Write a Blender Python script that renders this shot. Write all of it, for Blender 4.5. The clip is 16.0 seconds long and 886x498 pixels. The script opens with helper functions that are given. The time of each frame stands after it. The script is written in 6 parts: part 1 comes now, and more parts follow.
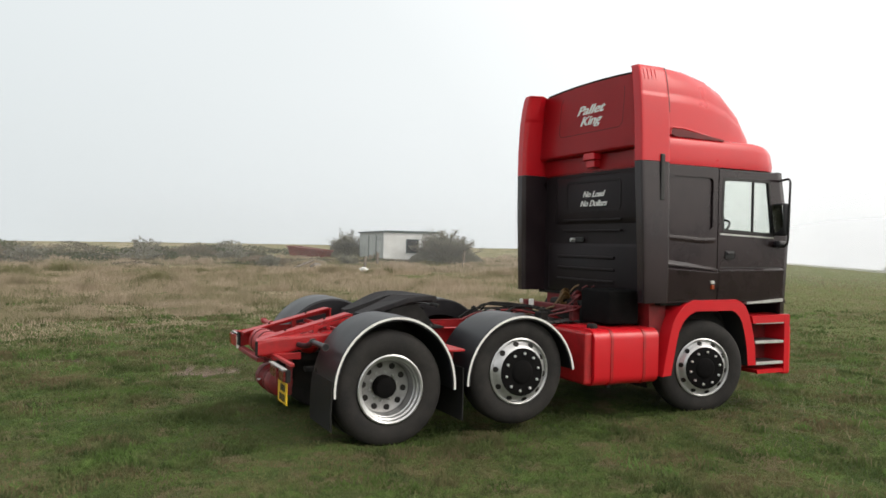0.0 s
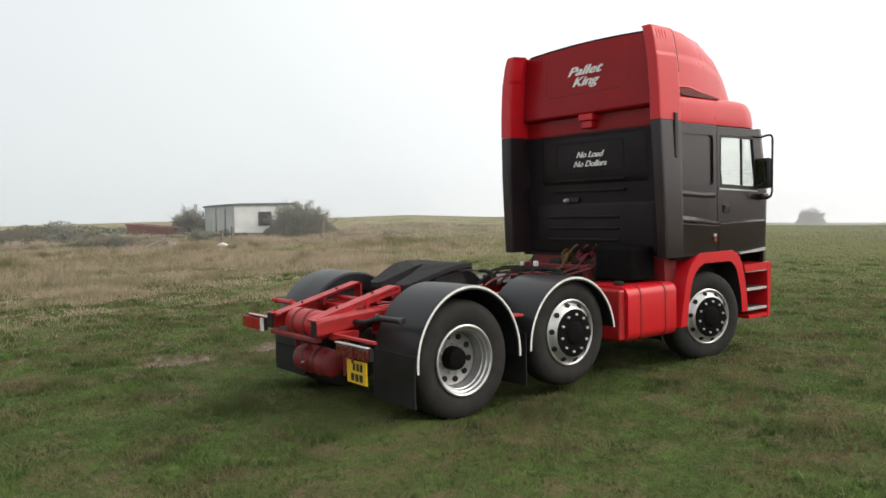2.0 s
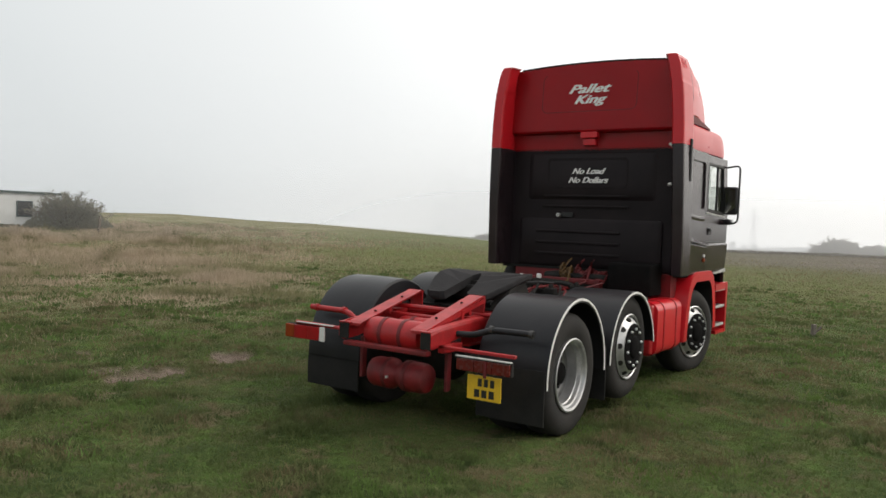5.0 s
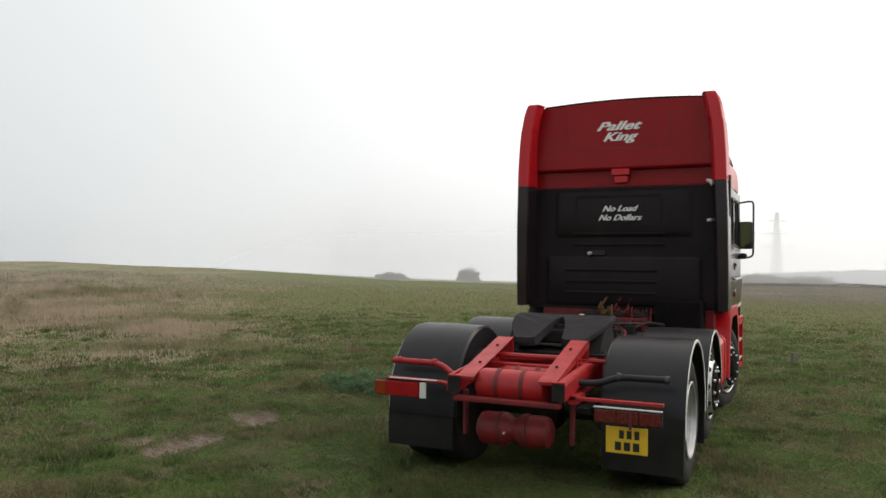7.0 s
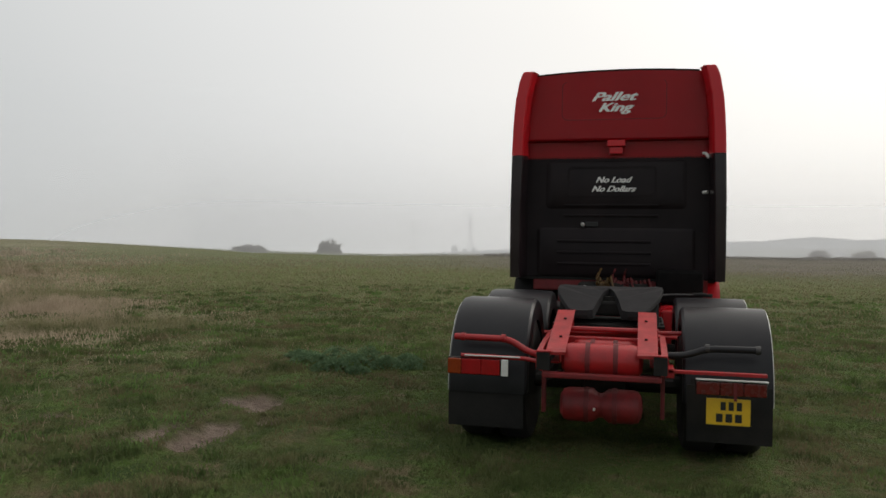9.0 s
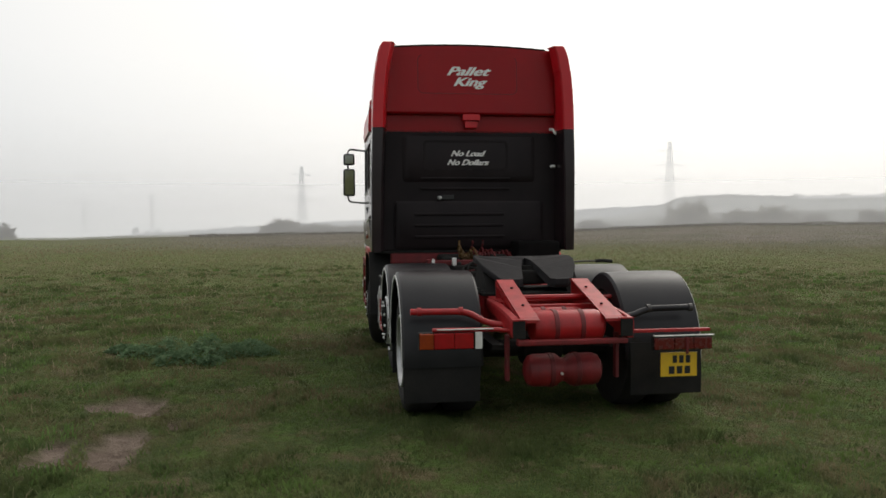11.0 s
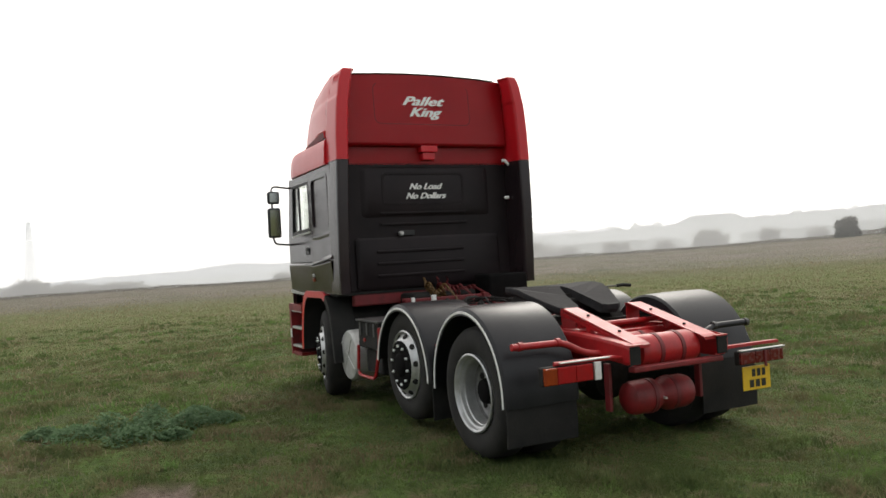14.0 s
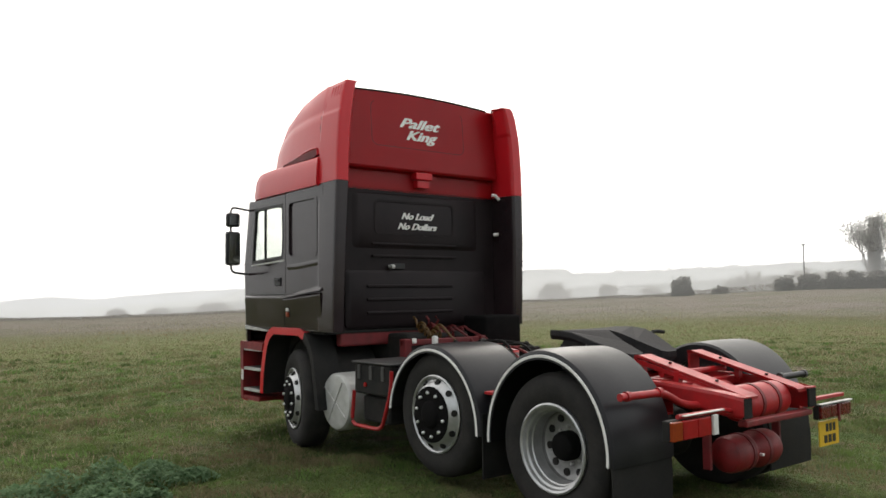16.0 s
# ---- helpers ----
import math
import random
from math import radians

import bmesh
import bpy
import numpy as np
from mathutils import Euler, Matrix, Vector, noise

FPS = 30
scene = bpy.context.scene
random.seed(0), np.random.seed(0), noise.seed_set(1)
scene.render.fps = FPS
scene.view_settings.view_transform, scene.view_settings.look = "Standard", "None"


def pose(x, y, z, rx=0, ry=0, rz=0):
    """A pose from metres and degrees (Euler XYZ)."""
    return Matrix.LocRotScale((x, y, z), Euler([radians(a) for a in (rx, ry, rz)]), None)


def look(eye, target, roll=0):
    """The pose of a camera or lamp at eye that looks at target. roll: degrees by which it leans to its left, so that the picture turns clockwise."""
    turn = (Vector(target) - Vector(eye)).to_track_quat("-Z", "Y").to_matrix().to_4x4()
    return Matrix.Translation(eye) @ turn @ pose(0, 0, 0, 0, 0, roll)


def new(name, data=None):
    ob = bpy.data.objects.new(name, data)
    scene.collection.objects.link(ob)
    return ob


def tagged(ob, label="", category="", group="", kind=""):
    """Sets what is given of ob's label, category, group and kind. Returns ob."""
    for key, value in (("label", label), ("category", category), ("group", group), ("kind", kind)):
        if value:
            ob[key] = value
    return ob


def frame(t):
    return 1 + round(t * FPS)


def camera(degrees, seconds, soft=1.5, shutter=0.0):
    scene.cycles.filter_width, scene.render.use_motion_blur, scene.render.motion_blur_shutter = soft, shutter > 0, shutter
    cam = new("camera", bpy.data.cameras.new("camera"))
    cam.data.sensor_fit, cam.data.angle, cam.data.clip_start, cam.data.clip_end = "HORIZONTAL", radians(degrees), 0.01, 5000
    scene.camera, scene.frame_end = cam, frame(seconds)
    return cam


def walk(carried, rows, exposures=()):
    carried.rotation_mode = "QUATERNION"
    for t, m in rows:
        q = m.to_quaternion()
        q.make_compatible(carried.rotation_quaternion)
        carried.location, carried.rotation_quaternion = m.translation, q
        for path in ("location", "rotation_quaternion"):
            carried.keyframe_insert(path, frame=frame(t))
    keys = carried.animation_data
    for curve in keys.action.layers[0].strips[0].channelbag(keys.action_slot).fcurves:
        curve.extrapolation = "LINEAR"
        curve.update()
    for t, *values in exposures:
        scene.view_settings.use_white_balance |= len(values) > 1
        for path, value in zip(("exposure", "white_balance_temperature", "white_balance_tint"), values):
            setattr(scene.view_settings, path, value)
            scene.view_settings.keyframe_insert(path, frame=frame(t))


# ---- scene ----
cam = camera(58.7, 16.0, soft=1.6)
PATH = [
    (0, (7.69, -2.625, 1.802), (5.89, -1.753, 1.789), 1.2),
    (0.5, (7.383, -3.037, 1.781), (5.608, -2.115, 1.769), -1.2),
    (1, (7.093, -3.461, 1.802), (5.337, -2.505, 1.749), -2.5),
    (1.5, (6.744, -3.869, 1.81), (5.14, -2.678, 1.723), -0.3),
    (2, (6.387, -4.262, 1.779), (4.818, -3.026, 1.685), -1.3),
    (2.5, (6.108, -4.67, 1.745), (4.626, -3.33, 1.65), 0.3),
    (3, (5.744, -5.023, 1.726), (4.309, -3.632, 1.656), 2.1),
    (3.5, (5.347, -5.327, 1.745), (3.94, -3.908, 1.667), 2.4),
    (3.7, (5.16, -5.452, 1.743), (3.795, -3.992, 1.669), 3.5),
    (5.8, (3.156, -6.254, 1.743), (2.131, -4.54, 1.645), 0.6),
    (6, (2.957, -6.312, 1.743), (1.944, -4.591, 1.623), 1.0),
    (6.5, (2.547, -6.579, 1.766), (1.619, -4.814, 1.623), 2.4),
    (7, (2.129, -6.585, 1.742), (1.272, -4.778, 1.778), 0.6),
    (7.5, (1.678, -6.656, 1.776), (0.893, -4.817, 1.77), 1.9),
    (8, (1.15, -6.76, 1.759), (0.625, -4.83, 1.724), 0.9),
    (8.2, (0.995, -6.778, 1.726), (0.468, -4.849, 1.702), 0.3),
    (10.3, (-1.082, -6.847, 1.696), (-1.166, -4.85, 1.641), -0.8),
    (10.5, (-1.275, -6.815, 1.688), (-1.198, -4.818, 1.619), -2.7),
    (11, (-1.817, -6.684, 1.643), (-1.53, -4.707, 1.562), -0.3),
    (11.5, (-2.308, -6.642, 1.655), (-1.97, -4.671, 1.616), 0.3),
    (12, (-2.721, -6.601, 1.679), (-2.248, -4.658, 1.65), 1.9),
    (12.5, (-3.152, -6.448, 1.653), (-2.612, -4.522, 1.624), -0.4),
    (13, (-3.494, -6.245, 1.671), (-2.719, -4.401, 1.673), -0.9),
    (13.5, (-3.829, -5.926, 1.608), (-3.013, -4.101, 1.658), 0.3),
    (14, (-4.1, -5.469, 1.589), (-3.219, -3.673, 1.607), -3.2),
    (14.5, (-4.379, -5.035, 1.601), (-3.23, -3.399, 1.616), -0.7),
    (15, (-4.528, -4.607, 1.618), (-3.321, -3.014, 1.707), -1.7),
    (15.5, (-4.818, -4.187, 1.576), (-3.651, -2.563, 1.566), 1.8),
    (16, (-5.194, -3.875, 1.561), (-3.964, -2.302, 1.681), -0.8),
]
walk(cam, [(t, look(eye, target, roll)) for t, eye, target, roll in PATH],
     exposures=((0, 0.24), (1, 0.17), (1.5, 0.18), (2, 0.24), (2.5, 0.34), (3.5, 0.38), (6, -0.28), (7, -0.10), (8, -0.54), (10.5, -0.58), (11, -0.42), (12, -0.06), (12.5, 0.04), (13, 0.24), (13.5, 0.17), (15, 0.15), (16, 0.23)))

# ---- world, sun, exposure ----
SUN_AZ, SUN_EL = radians(42), radians(38)
world = bpy.data.worlds.new("overcast_sky")
scene.world = world
world.use_nodes = True
wn, wl = world.node_tree.nodes, world.node_tree.links
wn.clear()
w_out = wn.new("ShaderNodeOutputWorld")
w_bg = wn.new("ShaderNodeBackground")
w_sky = wn.new("ShaderNodeTexSky")
w_sky.sky_type = "NISHITA"
w_sky.sun_disc = False
w_sky.sun_elevation, w_sky.sun_rotation = SUN_EL, SUN_AZ
w_sky.air_density, w_sky.dust_density = 2.0, 8.0
w_gain = wn.new("ShaderNodeMix")
w_gain.data_type, w_gain.blend_type = "RGBA", "MULTIPLY"
w_gain.inputs["Factor"].default_value = 1.0
w_gain.inputs[7].default_value = (0.10, 0.10, 0.10, 1)
wl.new(w_sky.outputs[0], w_gain.inputs[6])
w_co = wn.new("ShaderNodeTexCoord")
w_dot = wn.new("ShaderNodeVectorMath")
w_dot.operation = "DOT_PRODUCT"
w_dot.inputs[1].default_value = (math.sin(SUN_AZ) * math.cos(SUN_EL), math.cos(SUN_AZ) * math.cos(SUN_EL), math.sin(SUN_EL))
wl.new(w_co.outputs["Generated"], w_dot.inputs[0])
w_ramp = wn.new("ShaderNodeValToRGB")
cr = w_ramp.color_ramp
cr.elements[0].position, cr.elements[0].color = 0.0, (0.62, 0.67, 0.68, 1)
cr.elements[1].position, cr.elements[1].color = 1.0, (2.0, 1.95, 1.84, 1)
for at, col in ((0.25, (0.68, 0.725, 0.74, 1)), (0.45, (0.79, 0.825, 0.835, 1)), (0.60, (1.01, 1.03, 1.03, 1)), (0.72, (1.23, 1.235, 1.225, 1)), (0.84, (1.50, 1.47, 1.42, 1))):
    e = cr.elements.new(at)
    e.color = col
w_map = wn.new("ShaderNodeMapRange")
w_map.inputs["From Min"].default_value, w_map.inputs["From Max"].default_value = -1.0, 1.0
wl.new(w_dot.outputs["Value"], w_map.inputs["Value"])
wl.new(w_map.outputs[0], w_ramp.inputs[0])
w_noise = wn.new("ShaderNodeTexNoise")
w_noise.inputs["Scale"].default_value, w_noise.inputs["Detail"].default_value = 1.6, 3.0
wl.new(w_co.outputs["Generated"], w_noise.inputs["Vector"])
w_nmap = wn.new("ShaderNodeMapRange")
w_nmap.inputs["To Min"].default_value, w_nmap.inputs["To Max"].default_value = 0.95, 1.05
wl.new(w_noise.outputs[0], w_nmap.inputs["Value"])
w_cloud = wn.new("ShaderNodeVectorMath")
w_cloud.operation = "SCALE"
wl.new(w_ramp.outputs[0], w_cloud.inputs[0])
wl.new(w_nmap.outputs[0], w_cloud.inputs["Scale"])
w_mix = wn.new("ShaderNodeMix")
w_mix.data_type = "RGBA"
w_mix.inputs["Factor"].default_value = 0.94
wl.new(w_gain.outputs[2], w_mix.inputs[6])
wl.new(w_cloud.outputs[0], w_mix.inputs[7])
wl.new(w_mix.outputs[2], w_bg.inputs["Color"])
w_bg.inputs["Strength"].default_value = 1.0
wl.new(w_bg.outputs[0], w_out.inputs[0])

sun = new("sun", bpy.data.lights.new("sun", "SUN"))
sun.data.energy, sun.data.angle, sun.data.color = 0.95, radians(25), (1.0, 0.95, 0.88)
sun.matrix_world = look((40 * math.sin(SUN_AZ), 40 * math.cos(SUN_AZ), 40 * math.tan(SUN_EL)), (0, 0, 0))


# ---- materials ----
def material(name, base, rough=0.5, metal=0.0, second=None, scale=6.0, mix=0.5, bump=0.0, bump_scale=60.0, coat=0.0, spec=0.5, fine=90.0, dust=0.0):
    """A surface of two tones: broad patches, a fine grain and a slight relief."""
    m = bpy.data.materials.new(name)
    m.use_nodes = True
    n, l = m.node_tree.nodes, m.node_tree.links
    b = n["Principled BSDF"]
    b.inputs["Roughness"].default_value, b.inputs["Metallic"].default_value = rough, metal
    b.inputs["Specular IOR Level"].default_value, b.inputs["Coat Weight"].default_value = spec, coat
    b.inputs["Coat Roughness"].default_value = 0.12
    co = n.new("ShaderNodeTexCoord")
    second = second or tuple(c * 0.72 for c in base)
    broad = n.new("ShaderNodeTexNoise")
    broad.inputs["Scale"].default_value, broad.inputs["Detail"].default_value = scale, 6
    l.new(co.outputs["Object"], broad.inputs["Vector"])
    grain = n.new("ShaderNodeTexNoise")
    grain.inputs["Scale"].default_value, grain.inputs["Detail"].default_value = fine, 3
    l.new(co.outputs["Object"], grain.inputs["Vector"])
    add = n.new("ShaderNodeMath")
    add.operation = "MULTIPLY_ADD"
    add.inputs[1].default_value = 0.35
    l.new(grain.outputs[0], add.inputs[0])
    l.new(broad.outputs[0], add.inputs[2])
    ramp = n.new("ShaderNodeMapRange")
    ramp.inputs["From Min"].default_value, ramp.inputs["From Max"].default_value = 0.45, 0.9
    ramp.inputs["To Max"].default_value = mix
    l.new(add.outputs[0], ramp.inputs["Value"])
    mx = n.new("ShaderNodeMix")
    mx.data_type = "RGBA"
    mx.inputs[6].default_value, mx.inputs[7].default_value = (*base, 1), (*second, 1)
    l.new(ramp.outputs[0], mx.inputs["Factor"])
    l.new(mx.outputs[2], b.inputs["Base Color"])
    rr = n.new("ShaderNodeMapRange")
    rr.inputs["To Min"].default_value, rr.inputs["To Max"].default_value = max(rough - 0.08, 0.02), min(rough + 0.12, 1)
    l.new(broad.outputs[0], rr.inputs["Value"])
    l.new(rr.outputs[0], b.inputs["Roughness"])
    if bump:
        rel = n.new("ShaderNodeTexNoise")
        rel.inputs["Scale"].default_value, rel.inputs["Detail"].default_value = bump_scale, 4
        l.new(co.outputs["Object"], rel.inputs["Vector"])
        bp = n.new("ShaderNodeBump")
        bp.inputs["Strength"].default_value, bp.inputs["Distance"].default_value = bump, 0.01
        l.new(rel.outputs[0], bp.inputs["Height"])
        l.new(bp.outputs[0], b.inputs["Normal"])
    return m


RED = material("red_paint", (0.53, 0.009, 0.016), 0.29, second=(0.42, 0.010, 0.016), scale=2.0, bump=0.03, bump_scale=14, spec=0.45)
RED_CHASSIS = material("red_chassis_paint", (0.42, 0.009, 0.012), 0.42, second=(0.20, 0.010, 0.011), scale=9, mix=0.8, bump=0.12, bump_scale=40)
BLACK = material("black_cab_paint", (0.016, 0.010, 0.012), 0.19, second=(0.030, 0.020, 0.021), scale=2.5, mix=0.7, bump=0.03, bump_scale=14, spec=0.40, coat=0.05)
BLACK_REAR = material("black_rear_panel", (0.010, 0.007, 0.008), 0.42, second=(0.020, 0.014, 0.015), scale=3.0, mix=0.8, bump=0.08, bump_scale=30, spec=0.16)
PLASTIC = material("black_guard_plastic", (0.010, 0.010, 0.012), 0.36, second=(0.022, 0.021, 0.023), scale=3.5, mix=0.8, bump=0.06, bump_scale=70, spec=0.28)
FLAP = material("mudflap_rubber", (0.010, 0.010, 0.010), 0.7, spec=0.2, second=(0.026, 0.024, 0.022), scale=5, mix=0.8, bump=0.15, bump_scale=50)
RUBBER = material("tyre_rubber", (0.013, 0.012, 0.012), 0.8, spec=0.25, second=(0.034, 0.031, 0.028), scale=7, mix=0.8, bump=0.2, bump_scale=60)
# darker than RIM: the shade inside the wheel dish is put into the colour
DISC = material("shaded_wheel_disc", (0.34, 0.335, 0.33), 0.45, metal=0.5, second=(0.13, 0.125, 0.12), scale=7, mix=0.8, bump=0.08)
RIM = material("silver_rim", (0.52, 0.52, 0.52), 0.32, metal=0.7, second=(0.30, 0.295, 0.29), scale=9, mix=0.7, bump=0.05)
NUT = material("bright_nut", (0.85, 0.85, 0.84), 0.3, metal=0.5)
STEEL = material("greasy_steel", (0.026, 0.025, 0.025), 0.5, metal=0.15, second=(0.070, 0.065, 0.062), scale=6, mix=0.9, bump=0.15, bump_scale=35)
GREASE = material("greased_plate", (0.020, 0.019, 0.020), 0.72, second=(0.035, 0.033, 0.034), scale=9, mix=0.9, bump=0.3, bump_scale=30, spec=0.10)
# red darkened for low and recessed parts: their shade is in the colour
RED_LOW = material("shaded_red_paint", (0.24, 0.008, 0.011), 0.55, second=(0.08, 0.008, 0.008), scale=7, mix=0.9, bump=0.15)
# dull red of the straps; on brackets and slot it paints in shade
RED_DULL = material("dull_shaded_red_paint", (0.16, 0.007, 0.010), 0.6, second=(0.07, 0.008, 0.008), scale=8, mix=0.9, bump=0.15)
DARK = material("dark_underbody", (0.010, 0.010, 0.010), 0.8, spec=0.2, second=(0.03, 0.027, 0.024), scale=8, mix=0.8, bump=0.2)
ALU = material("dull_aluminium", (0.52, 0.52, 0.50), 0.45, metal=0.35, second=(0.34, 0.33, 0.31), scale=11, mix=0.8, bump=0.08)
WHITE = material("white_trim", (0.78, 0.77, 0.74), 0.45, second=(0.55, 0.53, 0.50), scale=10, mix=0.7)
PALE = material("pale_lettering", (0.80, 0.79, 0.76), 0.5, second=(0.62, 0.6, 0.58), scale=30, mix=0.6)
YELLOW = material("yellow_plate", (0.74, 0.46, 0.02), 0.4, second=(0.60, 0.36, 0.02), scale=20, mix=0.6)
INK = material("black_ink", (0.01, 0.01, 0.01), 0.5)
HUB = material("black_hub_paint", (0.005, 0.005, 0.005), 0.8, spec=0.04, second=(0.011, 0.010, 0.010), scale=9, mix=0.8)
LENS_RED = material("red_lens", (0.34, 0.006, 0.008), 0.3, second=(0.22, 0.006, 0.006), scale=25, mix=0.7, coat=0.1, spec=0.3)
LENS_DARK = material("dark_red_lens", (0.14, 0.012, 0.010), 0.25, second=(0.06, 0.01, 0.01), scale=25, mix=0.7, coat=0.4)
LENS_AMBER = material("amber_lens", (0.27, 0.042, 0.008), 0.22, second=(0.18, 0.026, 0.008), scale=25, mix=0.7, coat=0.1, spec=0.3)
YELLOW_HOSE = material("yellow_hose", (0.10, 0.052, 0.012), 0.5)
RED_HOSE = material("red_hose", (0.11, 0.010, 0.011), 0.5)
SEAT = material("seat_cloth", (0.10, 0.10, 0.11), 0.9, second=(0.16, 0.155, 0.15), scale=20, mix=0.6, bump=0.2)
DASH = material("dash_plastic", (0.06, 0.058, 0.055), 0.6)
MIRROR = material("mirror_glass", (0.42, 0.43, 0.43), 0.05, metal=1.0, mix=0.1)

GLASS = bpy.data.materials.new("clear_glass")
GLASS.use_nodes = True
gn, gl = GLASS.node_tree.nodes, GLASS.node_tree.links
gn.clear()
g_out, g_mix, g_clear, g_gloss, g_fres = (gn.new(k) for k in ("ShaderNodeOutputMaterial", "ShaderNodeMixShader", "ShaderNodeBsdfTransparent", "ShaderNodeBsdfGlossy", "ShaderNodeLayerWeight"))
g_clear.inputs[0].default_value, g_gloss.inputs["Roughness"].default_value = (0.90, 0.92, 0.90, 1), 0.02
g_fres.inputs["Blend"].default_value = 0.5
g_pow, g_amt = gn.new("ShaderNodeMath"), gn.new("ShaderNodeMath")
g_pow.operation, g_amt.operation = "POWER", "MULTIPLY_ADD"
g_pow.inputs[1].default_value, g_amt.inputs[1].default_value, g_amt.inputs[2].default_value = 4.0, 0.6, 0.03
gl.new(g_fres.outputs["Facing"], g_pow.inputs[0]), gl.new(g_pow.outputs[0], g_amt.inputs[0])
gl.new(g_amt.outputs[0], g_mix.inputs[0]), gl.new(g_clear.outputs[0], g_mix.inputs[1]), gl.new(g_gloss.outputs[0], g_mix.inputs[2]), gl.new(g_mix.outputs[0], g_out.inputs[0])


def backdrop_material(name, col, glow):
    """Far country as a plain backdrop, its thick haze painted as a pale glow."""
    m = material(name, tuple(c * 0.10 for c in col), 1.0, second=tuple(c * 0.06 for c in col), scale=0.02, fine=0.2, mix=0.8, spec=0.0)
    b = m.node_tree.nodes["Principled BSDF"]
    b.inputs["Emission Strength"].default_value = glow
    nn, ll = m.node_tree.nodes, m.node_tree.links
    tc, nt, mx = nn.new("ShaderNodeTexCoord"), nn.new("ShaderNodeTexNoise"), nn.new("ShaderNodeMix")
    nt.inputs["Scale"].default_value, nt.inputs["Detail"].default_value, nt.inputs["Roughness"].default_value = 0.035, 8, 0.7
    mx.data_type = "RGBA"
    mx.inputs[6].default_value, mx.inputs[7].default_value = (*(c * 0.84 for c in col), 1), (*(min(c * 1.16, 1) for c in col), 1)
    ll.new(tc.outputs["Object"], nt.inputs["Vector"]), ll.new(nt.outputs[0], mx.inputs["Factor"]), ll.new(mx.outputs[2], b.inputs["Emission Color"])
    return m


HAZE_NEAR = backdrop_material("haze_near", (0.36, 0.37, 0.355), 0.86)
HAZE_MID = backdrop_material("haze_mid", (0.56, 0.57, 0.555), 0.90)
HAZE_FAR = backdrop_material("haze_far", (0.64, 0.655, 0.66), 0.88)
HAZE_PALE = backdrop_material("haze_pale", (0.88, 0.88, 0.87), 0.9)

GROUND = bpy.data.materials.new("rough_pasture")
GROUND.use_nodes = True
n, l = GROUND.node_tree.nodes, GROUND.node_tree.links
b = n["Principled BSDF"]
b.inputs["Roughness"].default_value, b.inputs["Specular IOR Level"].default_value = 0.95, 0.1
co = n.new("ShaderNodeTexCoord")


def field(scale, detail=6, lo=0.4, hi=0.6):
    t = n.new("ShaderNodeTexNoise")
    t.inputs["Scale"].default_value, t.inputs["Detail"].default_value, t.inputs["Roughness"].default_value = scale, detail, 0.65
    l.new(co.outputs["Object"], t.inputs["Vector"])
    r = n.new("ShaderNodeMapRange")
    r.inputs["From Min"].default_value, r.inputs["From Max"].default_value = lo, hi
    l.new(t.outputs[0], r.inputs["Value"])
    return r.outputs[0]


def blend(a, c, fac):
    x = n.new("ShaderNodeMix")
    x.data_type = "RGBA"
    for sock, v in ((x.inputs[6], a), (x.inputs[7], c)):
        if isinstance(v, tuple):
            sock.default_value = (*v, 1)
        else:
            l.new(v, sock)
    if isinstance(fac, float):
        x.inputs["Factor"].default_value = fac
    else:
        l.new(fac, x.inputs["Factor"])
    return x.outputs[2]


def times(a, c):
    x = n.new("ShaderNodeMath")
    x.operation = "MULTIPLY"
    for sock, v in ((x.inputs[0], a), (x.inputs[1], c)):
        if isinstance(v, float):
            sock.default_value = v
        else:
            l.new(v, sock)
    return x.outputs[0]


dry_attr = n.new("ShaderNodeAttribute")
dry_attr.attribute_name = "dry"
bare_attr = n.new("ShaderNodeAttribute")
bare_attr.attribute_name = "bare"
green = blend((0.040, 0.064, 0.015), (0.074, 0.092, 0.028), field(0.9))
green = blend(green, (0.108, 0.090, 0.044), times(field(0.7, lo=0.46, hi=0.64), 0.85))
green = blend(green, (0.062, 0.096, 0.023), times(field(0.45, lo=0.50, hi=0.62), 0.8))
green = blend(green, (0.080, 0.130, 0.029), times(field(2.2, lo=0.50, hi=0.60), 0.75))
green = blend(green, (0.125, 0.096, 0.056), times(field(1.9, lo=0.52, hi=0.62), 0.8))
green = blend(green, (0.034, 0.052, 0.015), times(field(4.5, lo=0.55, hi=0.66), 0.7))
green = blend(green, (0.040, 0.066, 0.018), times(field(1.6, lo=0.52, hi=0.66), 0.8))
green = blend(green, (0.175, 0.150, 0.085), times(field(17, lo=0.54, hi=0.72), 0.4))
green = blend(green, (0.035, 0.048, 0.016), times(field(26, lo=0.56, hi=0.70), 0.35))
pale_attr = n.new("ShaderNodeAttribute")
pale_attr.attribute_name = "pale"
pale_turf = blend((0.142, 0.146, 0.058), (0.104, 0.126, 0.042), field(0.8))
pale_turf = blend(pale_turf, (0.17, 0.14, 0.075), times(field(0.35, lo=0.5, hi=0.64), 0.7))
pale_turf = blend(pale_turf, (0.066, 0.088, 0.026), times(field(2.4, lo=0.54, hi=0.66), 0.7))
straw = blend((0.38, 0.305, 0.22), (0.29, 0.24, 0.155), field(0.6))
straw = blend(straw, (0.095, 0.10, 0.042), times(field(0.3, lo=0.46, hi=0.62), 0.75))
straw = blend(straw, (0.10, 0.10, 0.05), times(field(5, lo=0.55, hi=0.7), 0.5))
green = blend(green, (0.19, 0.17, 0.10), times(field(95, lo=0.56, hi=0.74), 0.3))
green = blend(green, (0.034, 0.050, 0.017), times(field(70, lo=0.55, hi=0.72), 0.35))
